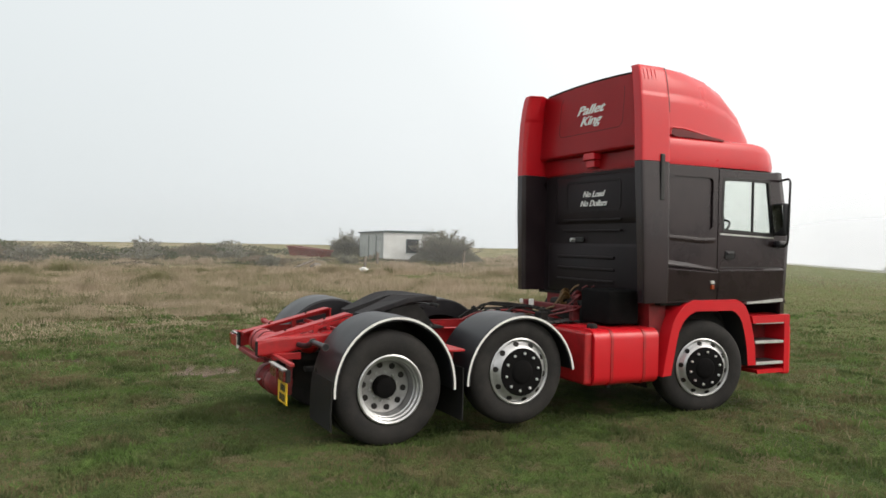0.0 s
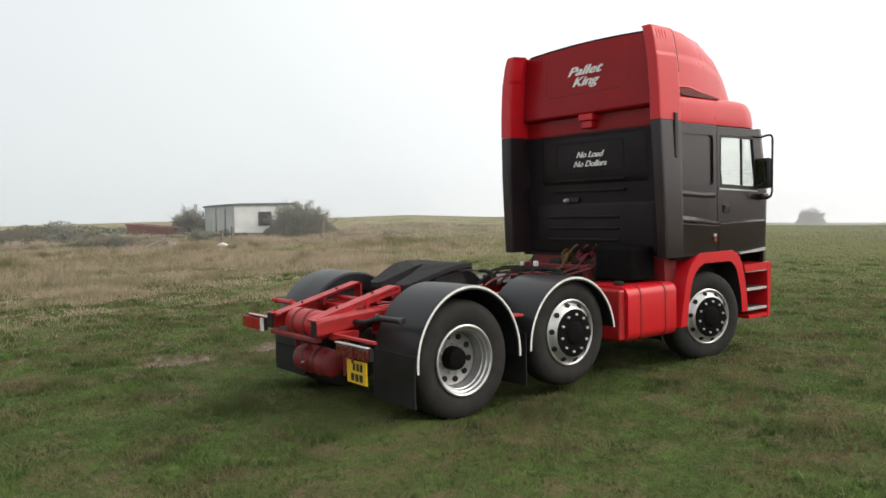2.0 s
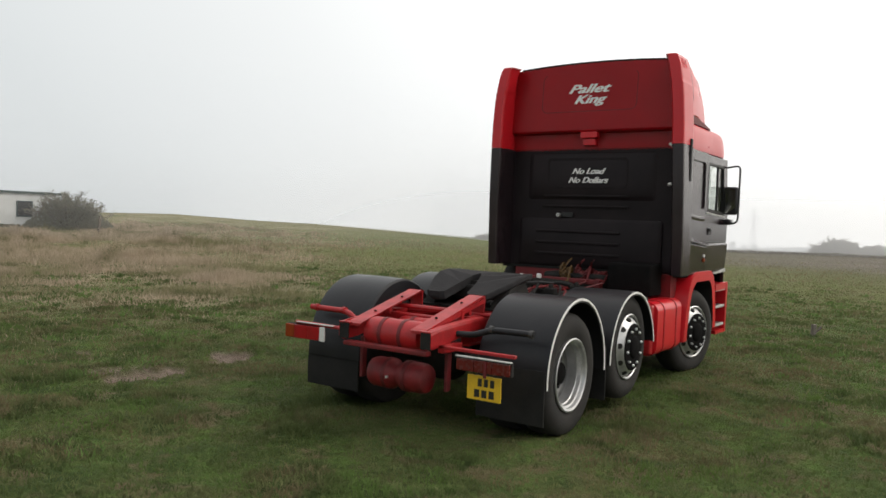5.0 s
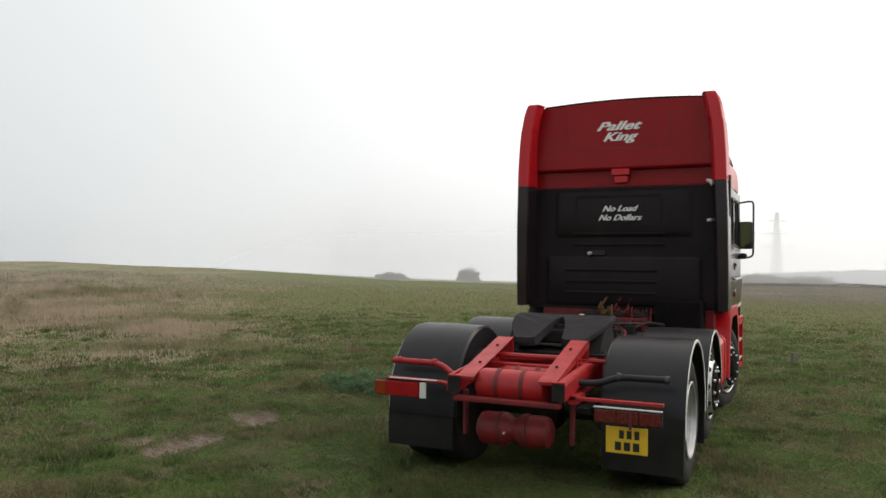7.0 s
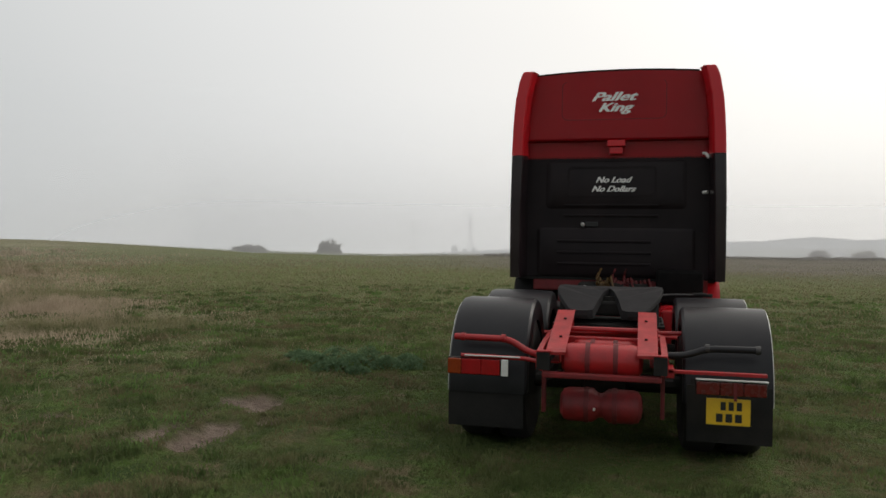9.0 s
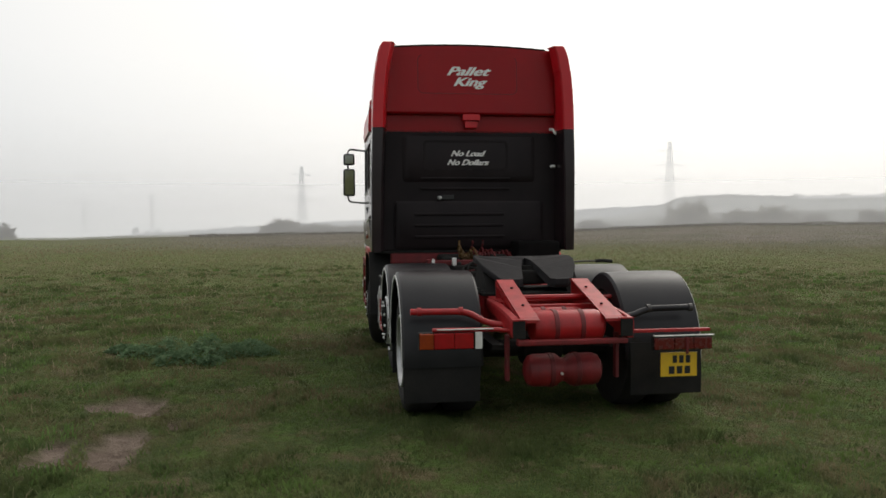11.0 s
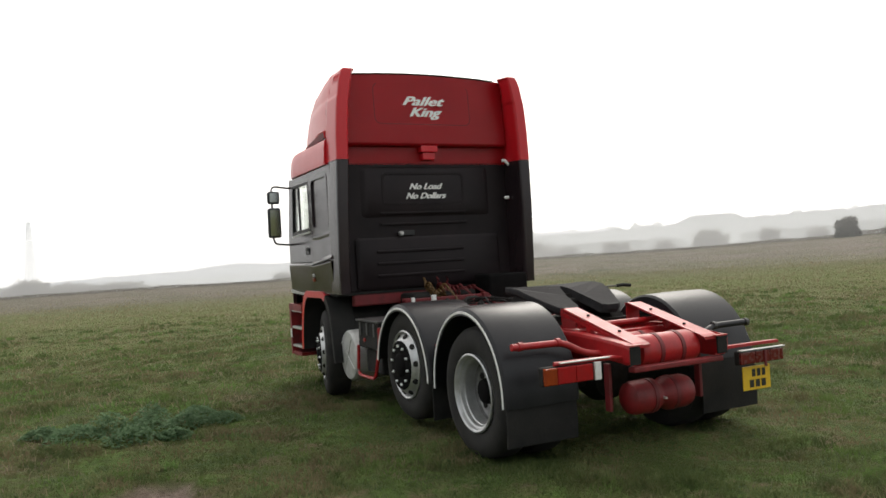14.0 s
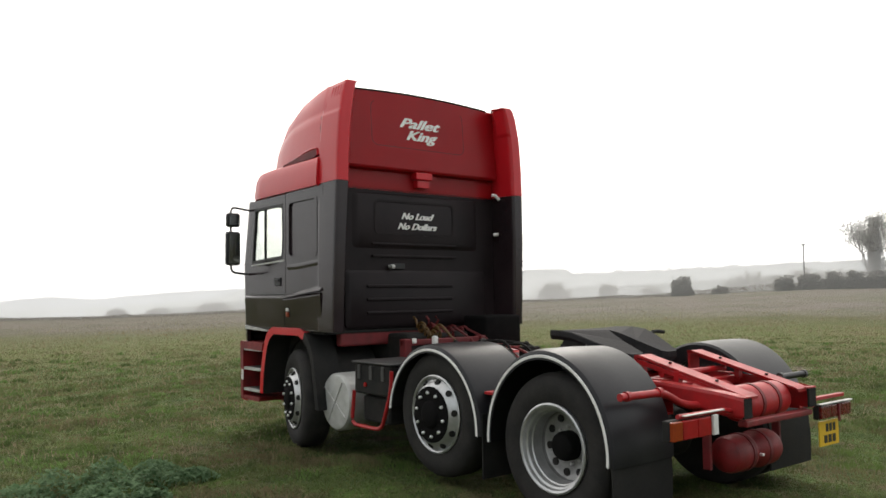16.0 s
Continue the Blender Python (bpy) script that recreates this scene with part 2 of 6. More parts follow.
heath_attr = n.new("ShaderNodeAttribute")
heath_attr.attribute_name = "heath"
heath = blend((0.142, 0.116, 0.096), (0.104, 0.098, 0.066), field(0.18, lo=0.42, hi=0.6))
heath = blend(heath, (0.078, 0.078, 0.052), times(field(0.30, lo=0.50, hi=0.62), 0.7))
heath = blend(heath, (0.165, 0.128, 0.110), times(field(0.5, lo=0.54, hi=0.66), 0.6))
green = blend(green, pale_turf, pale_attr.outputs["Fac"])
col = blend(green, straw, dry_attr.outputs["Fac"])
col = blend(col, heath, heath_attr.outputs["Fac"])
earth = blend((0.148, 0.111, 0.088), (0.232, 0.180, 0.145), field(5))
earth = blend(earth, (0.10, 0.074, 0.056), times(field(22, lo=0.55, hi=0.7), 0.6))
col = blend(col, earth, bare_attr.outputs["Fac"])
l.new(col, b.inputs["Base Color"])
bp = n.new("ShaderNodeBump")
bp.inputs["Strength"].default_value, bp.inputs["Distance"].default_value = 0.8, 0.05
l.new(field(16, 10, 0.2, 0.8), bp.inputs["Height"])
l.new(bp.outputs[0], b.inputs["Normal"])


def leafy(name, a, c, patch_col=None, patch_scale=0.8, through_light=0.45, tones=()):
    m = bpy.data.materials.new(name)
    m.use_nodes = True
    nn, ll = m.node_tree.nodes, m.node_tree.links
    bb = nn["Principled BSDF"]
    bb.inputs["Roughness"].default_value, bb.inputs["Specular IOR Level"].default_value = 0.8, 0.2
    g = nn.new("ShaderNodeNewGeometry")
    x = nn.new("ShaderNodeMix")
    x.data_type = "RGBA"
    x.inputs[6].default_value, x.inputs[7].default_value = (*a, 1), (*c, 1)
    ll.new(g.outputs["Random Per Island"], x.inputs["Factor"])
    out = x.outputs[2]
    if patch_col:
        tc, nt, mr, y = nn.new("ShaderNodeTexCoord"), nn.new("ShaderNodeTexNoise"), nn.new("ShaderNodeMapRange"), nn.new("ShaderNodeMix")
        nt.inputs["Scale"].default_value, nt.inputs["Detail"].default_value = patch_scale, 5
        mr.inputs["From Min"].default_value, mr.inputs["From Max"].default_value, mr.inputs["To Max"].default_value = 0.46, 0.64, 0.85
        ll.new(tc.outputs["Object"], nt.inputs["Vector"]), ll.new(nt.outputs[0], mr.inputs["Value"])
        y.data_type = "RGBA"
        y.inputs[7].default_value = (*patch_col, 1)
        ll.new(mr.outputs[0], y.inputs["Factor"]), ll.new(out, y.inputs[6])
        out = y.outputs[2]
        for scale, lo, hi, tone in tones:
            nt, mr, y = nn.new("ShaderNodeTexNoise"), nn.new("ShaderNodeMapRange"), nn.new("ShaderNodeMix")
            nt.inputs["Scale"].default_value, nt.inputs["Detail"].default_value, nt.inputs["Roughness"].default_value = scale, 4, 0.55
            mr.inputs["From Min"].default_value, mr.inputs["From Max"].default_value, mr.inputs["To Max"].default_value = lo, hi, 0.85
            ll.new(tc.outputs["Object"], nt.inputs["Vector"]), ll.new(nt.outputs[0], mr.inputs["Value"])
            y.data_type = "RGBA"
            y.inputs[7].default_value = (*tone, 1)
            ll.new(mr.outputs[0], y.inputs["Factor"]), ll.new(out, y.inputs[6])
            out = y.outputs[2]
    ll.new(out, bb.inputs["Base Color"])
    # blades scatter light like the turf they stand in
    up = nn.new("ShaderNodeCombineXYZ")
    up.inputs[2].default_value = 1.0
    mixn = nn.new("ShaderNodeVectorMath")
    mixn.operation = "MULTIPLY_ADD"
    mixn.inputs[1].default_value = (0.30, 0.30, 0.30)
    ll.new(g.outputs["Normal"], mixn.inputs[0]), ll.new(up.outputs[0], mixn.inputs[2])
    ll.new(mixn.outputs[0], bb.inputs["Normal"])
    # and let part of it through
    thin, both = nn.new("ShaderNodeBsdfTranslucent"), nn.new("ShaderNodeMixShader")
    both.inputs[0].default_value = through_light
    flip = nn.new("ShaderNodeVectorMath")
    flip.operation = "SCALE"
    flip.inputs["Scale"].default_value = -1.0
    ll.new(mixn.outputs[0], flip.inputs[0])
    ll.new(out, thin.inputs[0]), ll.new(flip.outputs[0], thin.inputs["Normal"])
    ll.new(bb.outputs[0], both.inputs[1]), ll.new(thin.outputs[0], both.inputs[2])
    ll.new(both.outputs[0], nn["Material Output"].inputs[0])
    return m


GRASS = leafy("grass_blades", (0.082, 0.112, 0.034), (0.096, 0.122, 0.042), (0.158, 0.128, 0.068), 0.7, tones=((1.3, 0.50, 0.57, (0.110, 0.180, 0.044)), (0.9, 0.50, 0.57, (0.182, 0.146, 0.080)), (2.0, 0.54, 0.60, (0.060, 0.088, 0.027)), (3.2, 0.54, 0.61, (0.158, 0.184, 0.072))))
STRAW = leafy("straw_blades", (0.56, 0.44, 0.325), (0.40, 0.32, 0.215), (0.20, 0.20, 0.09), 0.30, tones=((0.9, 0.55, 0.66, (0.12, 0.13, 0.05)),))
WEED = leafy("weed_leaves", (0.070, 0.132, 0.058), (0.150, 0.230, 0.118))
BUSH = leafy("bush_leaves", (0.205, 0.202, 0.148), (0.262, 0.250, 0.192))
# leaves and twigs of the far bushes: pale haze mixed into the colour
HAZED_BUSH = leafy("hazed_bush_leaves", (0.25, 0.25, 0.22), (0.33, 0.325, 0.29))
HAZED_TWIG = material("hazed_twigs", (0.22, 0.21, 0.19), 0.9, second=(0.36, 0.35, 0.33), scale=4, spec=0.1)
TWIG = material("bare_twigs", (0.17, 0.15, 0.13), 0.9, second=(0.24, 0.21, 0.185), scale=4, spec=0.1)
TUFT = leafy("tuft_blades", (0.070, 0.110, 0.033), (0.104, 0.148, 0.045))
LUSH = leafy("lush_tuft_blades", (0.115, 0.205, 0.052), (0.160, 0.245, 0.072))
CLOD = leafy("earth_clods", (0.15, 0.110, 0.084), (0.235, 0.178, 0.14), through_light=0.0)
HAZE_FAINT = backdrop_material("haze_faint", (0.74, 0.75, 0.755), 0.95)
MIST = bpy.data.materials.new("thin_mist")
MIST.use_nodes = True
mn, ml = MIST.node_tree.nodes, MIST.node_tree.links
mn.clear()
m_out, m_mix, m_clear, m_soft, m_att = (mn.new(k) for k in ("ShaderNodeOutputMaterial", "ShaderNodeMixShader", "ShaderNodeBsdfTransparent", "ShaderNodeBsdfTranslucent", "ShaderNodeAttribute"))
m_both, m_diff = mn.new("ShaderNodeMixShader"), mn.new("ShaderNodeBsdfDiffuse")
m_soft.inputs[0].default_value = m_diff.inputs[0].default_value = (0.86, 0.86, 0.86, 1)
for node, k in ((m_diff, 1.0), (m_soft, -1.0)):
    level = mn.new("ShaderNodeCombineXYZ")
    level.inputs[2].default_value = k
    ml.new(level.outputs[0], node.inputs["Normal"])
m_att.attribute_name = "thickness"
ml.new(m_soft.outputs[0], m_both.inputs[1]), ml.new(m_diff.outputs[0], m_both.inputs[2])
ml.new(m_att.outputs["Fac"], m_mix.inputs[0]), ml.new(m_clear.outputs[0], m_mix.inputs[1]), ml.new(m_both.outputs[0], m_mix.inputs[2]), ml.new(m_mix.outputs[0], m_out.inputs[0])
THICKET = leafy("bramble_leaves", (0.088, 0.092, 0.058), (0.165, 0.152, 0.108), (0.25, 0.195, 0.14), 0.16, tones=((0.25, 0.48, 0.58, (0.078, 0.098, 0.046)),))
WOOD = material("weathered_wood", (0.20, 0.17, 0.14), 0.85, second=(0.12, 0.10, 0.08), scale=9, mix=0.9, bump=0.2, spec=0.1)
HEDGE = leafy("hedge_twigs", (0.150, 0.134, 0.112), (0.175, 0.158, 0.132))
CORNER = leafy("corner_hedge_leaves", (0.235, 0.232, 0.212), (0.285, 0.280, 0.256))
STALK = leafy("dead_stalks", (0.32, 0.265, 0.170), (0.23, 0.205, 0.115))
GRASS_PALE = leafy("pale_grass_blades", (0.122, 0.148, 0.054), (0.156, 0.166, 0.072), (0.220, 0.184, 0.102), 0.6, tones=((1.8, 0.52, 0.60, (0.078, 0.120, 0.034)), (0.45, 0.50, 0.59, (0.118, 0.182, 0.050)), (0.8, 0.53, 0.61, (0.222, 0.180, 0.106)), (3.5, 0.55, 0.64, (0.215, 0.202, 0.108))))


# ---- mesh helpers ----
def part(name, bm, mat, parent=None, label="", smooth=False):
    """Links a bmesh as one mesh object under a thing or a part."""
    me = bpy.data.meshes.new(name)
    bmesh.ops.recalc_face_normals(bm, faces=bm.faces)
    bm.to_mesh(me)
    bm.free()
    me.materials.append(mat)
    if smooth:
        for p in me.polygons:
            p.use_smooth = True
        me.set_sharp_from_angle(angle=radians(38))
    ob = new(name, me)
    ob.parent = parent
    return tagged(ob, label) if label else ob


def join(*bms):
    out = bmesh.new()
    for b_ in bms:
        me = bpy.data.meshes.new("tmp")
        b_.to_mesh(me)
        b_.free()
        out.from_mesh(me)
        bpy.data.meshes.remove(me)
    return out


def box(x0, x1, y0, y1, z0, z1, bev=0.0, seg=2):
    bm = bmesh.new()
    bmesh.ops.create_cube(bm, size=1.0)
    bmesh.ops.scale(bm, vec=(abs(x1 - x0), abs(y1 - y0), abs(z1 - z0)), verts=bm.verts)
    bmesh.ops.translate(bm, vec=((x0 + x1) / 2, (y0 + y1) / 2, (z0 + z1) / 2), verts=bm.verts)
    if bev:
        bmesh.ops.bevel(bm, geom=bm.edges[:], offset=bev, segments=seg, affect="EDGES", profile=0.5)
    return bm


def loft(rings, closed=True, cap=True):
    """Skin over rings of points, all of one length."""
    bm = bmesh.new()
    vs = [[bm.verts.new(p) for p in r] for r in rings]
    k = len(rings[0])
    for a, c in zip(vs, vs[1:]):
        for i in range(k if closed else k - 1):
            j = (i + 1) % k
            bm.faces.new((a[i], a[j], c[j], c[i]))
    if cap:
        bm.faces.new(vs[0])
        bm.faces.new(vs[-1][::-1])
    return bm


def turned(profile, centre, axis="x", seg=40, closed=False, caps=True):
    """Turns a profile of (radius, along) round an axis."""
    bm = bmesh.new()
    rows = []
    for r, a in profile:
        row = []
        for i in range(seg):
            t = 2 * math.pi * i / seg
            u, v = r * math.cos(t), r * math.sin(t)
            p = {"x": (a, u, v), "y": (u, a, v), "z": (u, v, a)}[axis]
            row.append(bm.verts.new(Vector(p) + Vector(centre)))
        rows.append(row)
    pairs = list(zip(rows, rows[1:])) + ([(rows[-1], rows[0])] if closed else [])
    for a, c in pairs:
        for i in range(seg):
            j = (i + 1) % seg
            bm.faces.new((a[i], a[j], c[j], c[i]))
    if caps and not closed:
        if profile[0][0] > 1e-4:
            bm.faces.new(rows[0])
        if profile[-1][0] > 1e-4:
            bm.faces.new(rows[-1][::-1])
    bmesh.ops.remove_doubles(bm, verts=bm.verts, dist=1e-5)
    return bm


def tube(points, r, seg=8):
    pts = [Vector(p) for p in points]
    rings = []
    for i, p in enumerate(pts):
        d = (pts[min(i + 1, len(pts) - 1)] - pts[max(i - 1, 0)]).normalized()
        side = d.cross(Vector((0, 0, 1)) if abs(d.z) < 0.9 else Vector((0, 1, 0))).normalized()
        up = side.cross(d)
        rings.append([p + r * (math.cos(2 * math.pi * k / seg) * side + math.sin(2 * math.pi * k / seg) * up) for k in range(seg)])
    return loft(rings)


def rounded(points, r, n_=5):
    """A polyline with its inner corners rounded."""
    pts = [Vector(p) for p in points]
    out = [pts[0]]
    for a, p, c in zip(pts, pts[1:], pts[2:]):
        d0, d1 = (a - p), (c - p)
        k = min(r, d0.length / 2, d1.length / 2)
        s, e = p + d0.normalized() * k, p + d1.normalized() * k
        for i in range(n_ + 1):
            t = i / n_
            out.append((1 - t) ** 2 * s + 2 * t * (1 - t) * p + t * t * e)
    return out + [pts[-1]]


def plate_yz(poly, x0, x1, bev=0.0):
    """A slab with its outline in the y-z plane."""
    bm = loft([[(x0, y, z) for y, z in poly], [(x1, y, z) for y, z in poly]])
    if bev:
        bmesh.ops.bevel(bm, geom=[e for e in bm.edges if len(e.link_faces) == 2 and e.calc_face_angle(0) > 0.5], offset=bev, segments=2, affect="EDGES")
    return bm


def plate_xz(poly, y0, y1):
    return loft([[(x, y0, z) for x, z in poly], [(x, y1, z) for x, z in poly]])


def frame_yz(outer, inner, x0, x1):
    """A slab in the y-z plane with an opening; outer and inner have one length."""
    bm = bmesh.new()
    rows = [[bm.verts.new((x, y, z)) for y, z in loop] for x, loop in ((x0, outer), (x1, outer), (x1, inner), (x0, inner))]
    k = len(outer)
    for a, c in zip(rows, rows[1:] + rows[:1]):
        for i in range(k):
            j = (i + 1) % k
            bm.faces.new((a[i], a[j], c[j], c[i]))
    return bm


def round_rect(u0, u1, v0, v1, r, n_=4):
    pts = []
    for cu, cv, a0 in ((u1 - r, v1 - r, 0), (u0 + r, v1 - r, 90), (u0 + r, v0 + r, 180), (u1 - r, v0 + r, 270)):
        for i in range(n_ + 1):
            a = radians(a0 + 90 * i / n_)
            pts.append((cu + r * math.cos(a), cv + r * math.sin(a)))
    return pts


def mirrored(bm):
    """The same shape on the other side of the x = 0 plane."""
    bmesh.ops.scale(bm, vec=(-1, 1, 1), verts=bm.verts)
    bmesh.ops.reverse_faces(bm, faces=bm.faces)
    return bm


def side_of(bm, s):
    return bm if s > 0 else mirrored(bm)


def lettering(name, words, x, y, z, size, mat, parent, label="", shear=0.42, width=None, lean=0.0):
    cu = bpy.data.curves.new(name, "FONT")
    cu.body, cu.size, cu.shear, cu.extrude, cu.align_x, cu.offset = words, size, shear, 0.0015, "CENTER", 0.0014 * size / 0.12
    tmp = bpy.data.objects.new("tmp", cu)
    scene.collection.objects.link(tmp)
    bpy.context.view_layer.update()
    me = bpy.data.meshes.new_from_object(tmp.evaluated_get(bpy.context.evaluated_depsgraph_get()))
    bpy.data.objects.remove(tmp)
    me.name = name
    if width:
        xs = [v.co.x for v in me.vertices]
        k, mid = width / (max(xs) - min(xs)), (max(xs) + min(xs)) / 2
        for v in me.vertices:
            v.co.x = (v.co.x - mid) * k
    strokes = bmesh.new()
    for k in (-1, 0, 1):
        copy_ = me.copy()
        copy_.transform(Matrix.Translation((0.045 * size * k, 0.008 * size * k, 0.0006 * k)))
        strokes.from_mesh(copy_)
        bpy.data.meshes.remove(copy_)
    strokes.to_mesh(me)
    strokes.free()
    me.transform(Matrix.Translation((x, y, z)) @ Euler((radians(90 - lean), 0, 0)).to_matrix().to_4x4())
    me.materials.clear()
    me.materials.append(mat)
    ob = new(name, me)
    ob.parent = parent
    return tagged(ob, label) if label else ob


def smooth_step(a, c, v):
    t = min(max((v - a) / (c - a), 0.0), 1.0)
    return t * t * (3 - 2 * t)


# ---- ground ----
CREST = ((-180, -1.2), (-120, -0.6), (-90, -0.32), (-75, -0.22), (-60, -0.22), (-54, -0.14), (-48, -0.42), (-44, -0.52), (-37, -0.88), (-30, -1.3), (-20, -1.46), (-13, -1.34), (0, -1.24), (12, -1.26), (18, -1.1), (28, -0.72), (37, -0.64), (45, -0.54), (56, -0.2), (64, 0.1), (90, 0.0), (130, -0.8), (180, -1.2))


def crest(az):
    for (a, e0), (c, e1) in zip(CREST, CREST[1:]):
        if a <= az <= c:
            return e0 + (e1 - e0) * (az - a) / (c - a)
    return -1.2


def lie(x, y):
    """Height of the land."""
    r, az = math.hypot(x, y), math.degrees(math.atan2(x, y))
    rc = 75 + 35 * smooth_step(-35, -55, az)
    top = 1.72 + rc * math.tan(radians(crest(az)))
    z = top * smooth_step(22, rc, r)
    if r > rc:
        z -= 16 * smooth_step(rc, rc + 190, r) + 0.032 * max(r - rc - 190, 0)
    z += 0.05 * noise.noise((x * 0.12, y * 0.12, 3.1)) * smooth_step(5, 14, r) * (1 if r < 400 else 0)
    if r < 45:
        z += 0.036 * noise.noise((x * 0.9, y * 0.9, 7.7)) + 0.040 * noise.noise((x * 2.3, y * 2.3, 1.7)) + 0.016 * noise.noise((x * 5.5, y * 5.5, 8.7))
    return z


def patch(x, y, px, py, rx, ry, turn=0.0):
    c, s = math.cos(turn), math.sin(turn)
    u, v = ((x - px) * c + (y - py) * s) / rx, (-(x - px) * s + (y - py) * c) / ry
    return 1 - math.hypot(u, v) - 0.05 + 0.5 * noise.noise((x * 2.6, y * 2.6, 4.2)) + 0.4 * noise.noise((x * 6.5, y * 6.5, 9.2))


BARE = ((-3.56, 0.56, 0.36, 0.31, 0.9), (-3.36, 0.20, 0.17, 0.24, 0.0), (-3.79, -0.72, 0.16, 0.50, 0.12), (-3.34, -0.82, 0.21, 0.56, 0.08), (-3.06, -0.15, 0.08, 0.22, 0.1), (-5.77, 0.79, 0.22, 0.11, 0.4), (-5.13, -0.52, 0.20, 0.11, 0.3), (-0.25, -2.85, 0.13, 0.08, 0.6), (10.6, 4.5, 0.55, 0.22, 0.0), (-4.9, -2.6, 0.4, 0.24, 1.0))


def bareness(x, y):
    if abs(x) > 14 or abs(y) > 14:
        return 0.0
    return min(max(max(patch(x, y, *p) for p in BARE) * 7.0, 0.0), 1.0)


def hollow(x, y, bare):
    """Depth of the worn, uneven earth."""
    return bare * (-0.070 + 0.06 * noise.noise((x * 4.5, y * 4.5, 2.2)) + 0.02 * noise.noise((x * 11, y * 11, 5.2)))


def dryness(x, y):
    """Where dead straw stands: the rough ground towards the cabin, and the far edges of the field."""
    r, az = math.hypot(x, y), math.degrees(math.atan2(x, y))
    k = smooth_step(-3.0, -11.5, x + 0.25 * y + 4.0 * noise.noise((x * 0.11, y * 0.11, 2.0)) + 2.0 * noise.noise((x * 0.4, y * 0.4, 2.5))) * smooth_step(-36, -66, az + 10 * noise.noise((x * 0.09, y * 0.09, 31.0))) if az < 0 else 0.0
    if az < -110:
        k *= smooth_step(-160, -120, az)
    k *= 0.4 + 0.6 * smooth_step(-0.35, 0.2, noise.noise((x * 0.16, y * 0.16, 11.0)) + 0.5 * noise.noise((x * 0.5, y * 0.5, 12.0)))
    k = max(k, 0.6 * smooth_step(45, 75, r) * smooth_step(-30, -48, az) * smooth_step(-150, -120, az))
    return min(1.0, max(k * (0.75 + 0.5 * noise.noise((x * 0.2, y * 0.2, 5.0))), 0.0))


def paleness(x, y):
    """Turf made paler and yellower with distance from the lorry: haze put into its colour."""
    return 0.75 * smooth_step(4, 24, math.hypot(x, y - 1.5) + 7 * noise.noise((x * 0.18, y * 0.18, 21.0)) + 2 * noise.noise((x * 0.7, y * 0.7, 22.0)))


def heathness(x, y):
    """Brown heath along the far side of the field."""
    r, az = math.hypot(x, y), math.degrees(math.atan2(x, y))
    return 0.92 * smooth_step(24, 46, r + 6 * noise.noise((x * 0.06, y * 0.06, 6.0))) * smooth_step(-24, -6, az) * smooth_step(150, 110, az)


radii = [0.0] + [0.10 * i for i in range(1, 100)] + [10.0 * 1.035 ** i for i in range(1, 72)] + [115 * 1.13 ** i for i in range(1, 30)]
SPOKES = 420
gv, gf, gd, gb, gh, gp_ = [(0, 0, lie(0, 0))], [], [0.0], [0.0], [0.0], [0.0]
for r in radii[1:]:
    for k in range(SPOKES):
        a = 2 * math.pi * k / SPOKES
        x, y = r * math.sin(a), r * math.cos(a)
        bare = bareness(x, y)
        gv.append((x, y, lie(x, y) + hollow(x, y, bare)))
        gd.append(dryness(x, y))
        gb.append(bare)
        gh.append(heathness(x, y))
        gp_.append(paleness(x, y))
for k in range(SPOKES):
    gf.append((0, 1 + (k + 1) % SPOKES, 1 + k))
for i in range(len(radii) - 2):
    for k in range(SPOKES):
        p, q = 1 + i * SPOKES, 1 + (i + 1) * SPOKES
        gf.append((p + k, p + (k + 1) % SPOKES, q + (k + 1) % SPOKES, q + k))
me = bpy.data.meshes.new("ground")
me.from_pydata(gv, [], gf)
for key, vals in (("dry", gd), ("bare", gb), ("heath", gh), ("pale", gp_)):
    at_ = me.attributes.new(key, "FLOAT", "POINT")
    at_.data.foreach_set("value", vals)
me.materials.append(GROUND)
for p in me.polygons:
    p.use_smooth = True
tagged(new("ground", me), "rough green pasture with worn earth patches and dead straw", "ground", kind="structure")


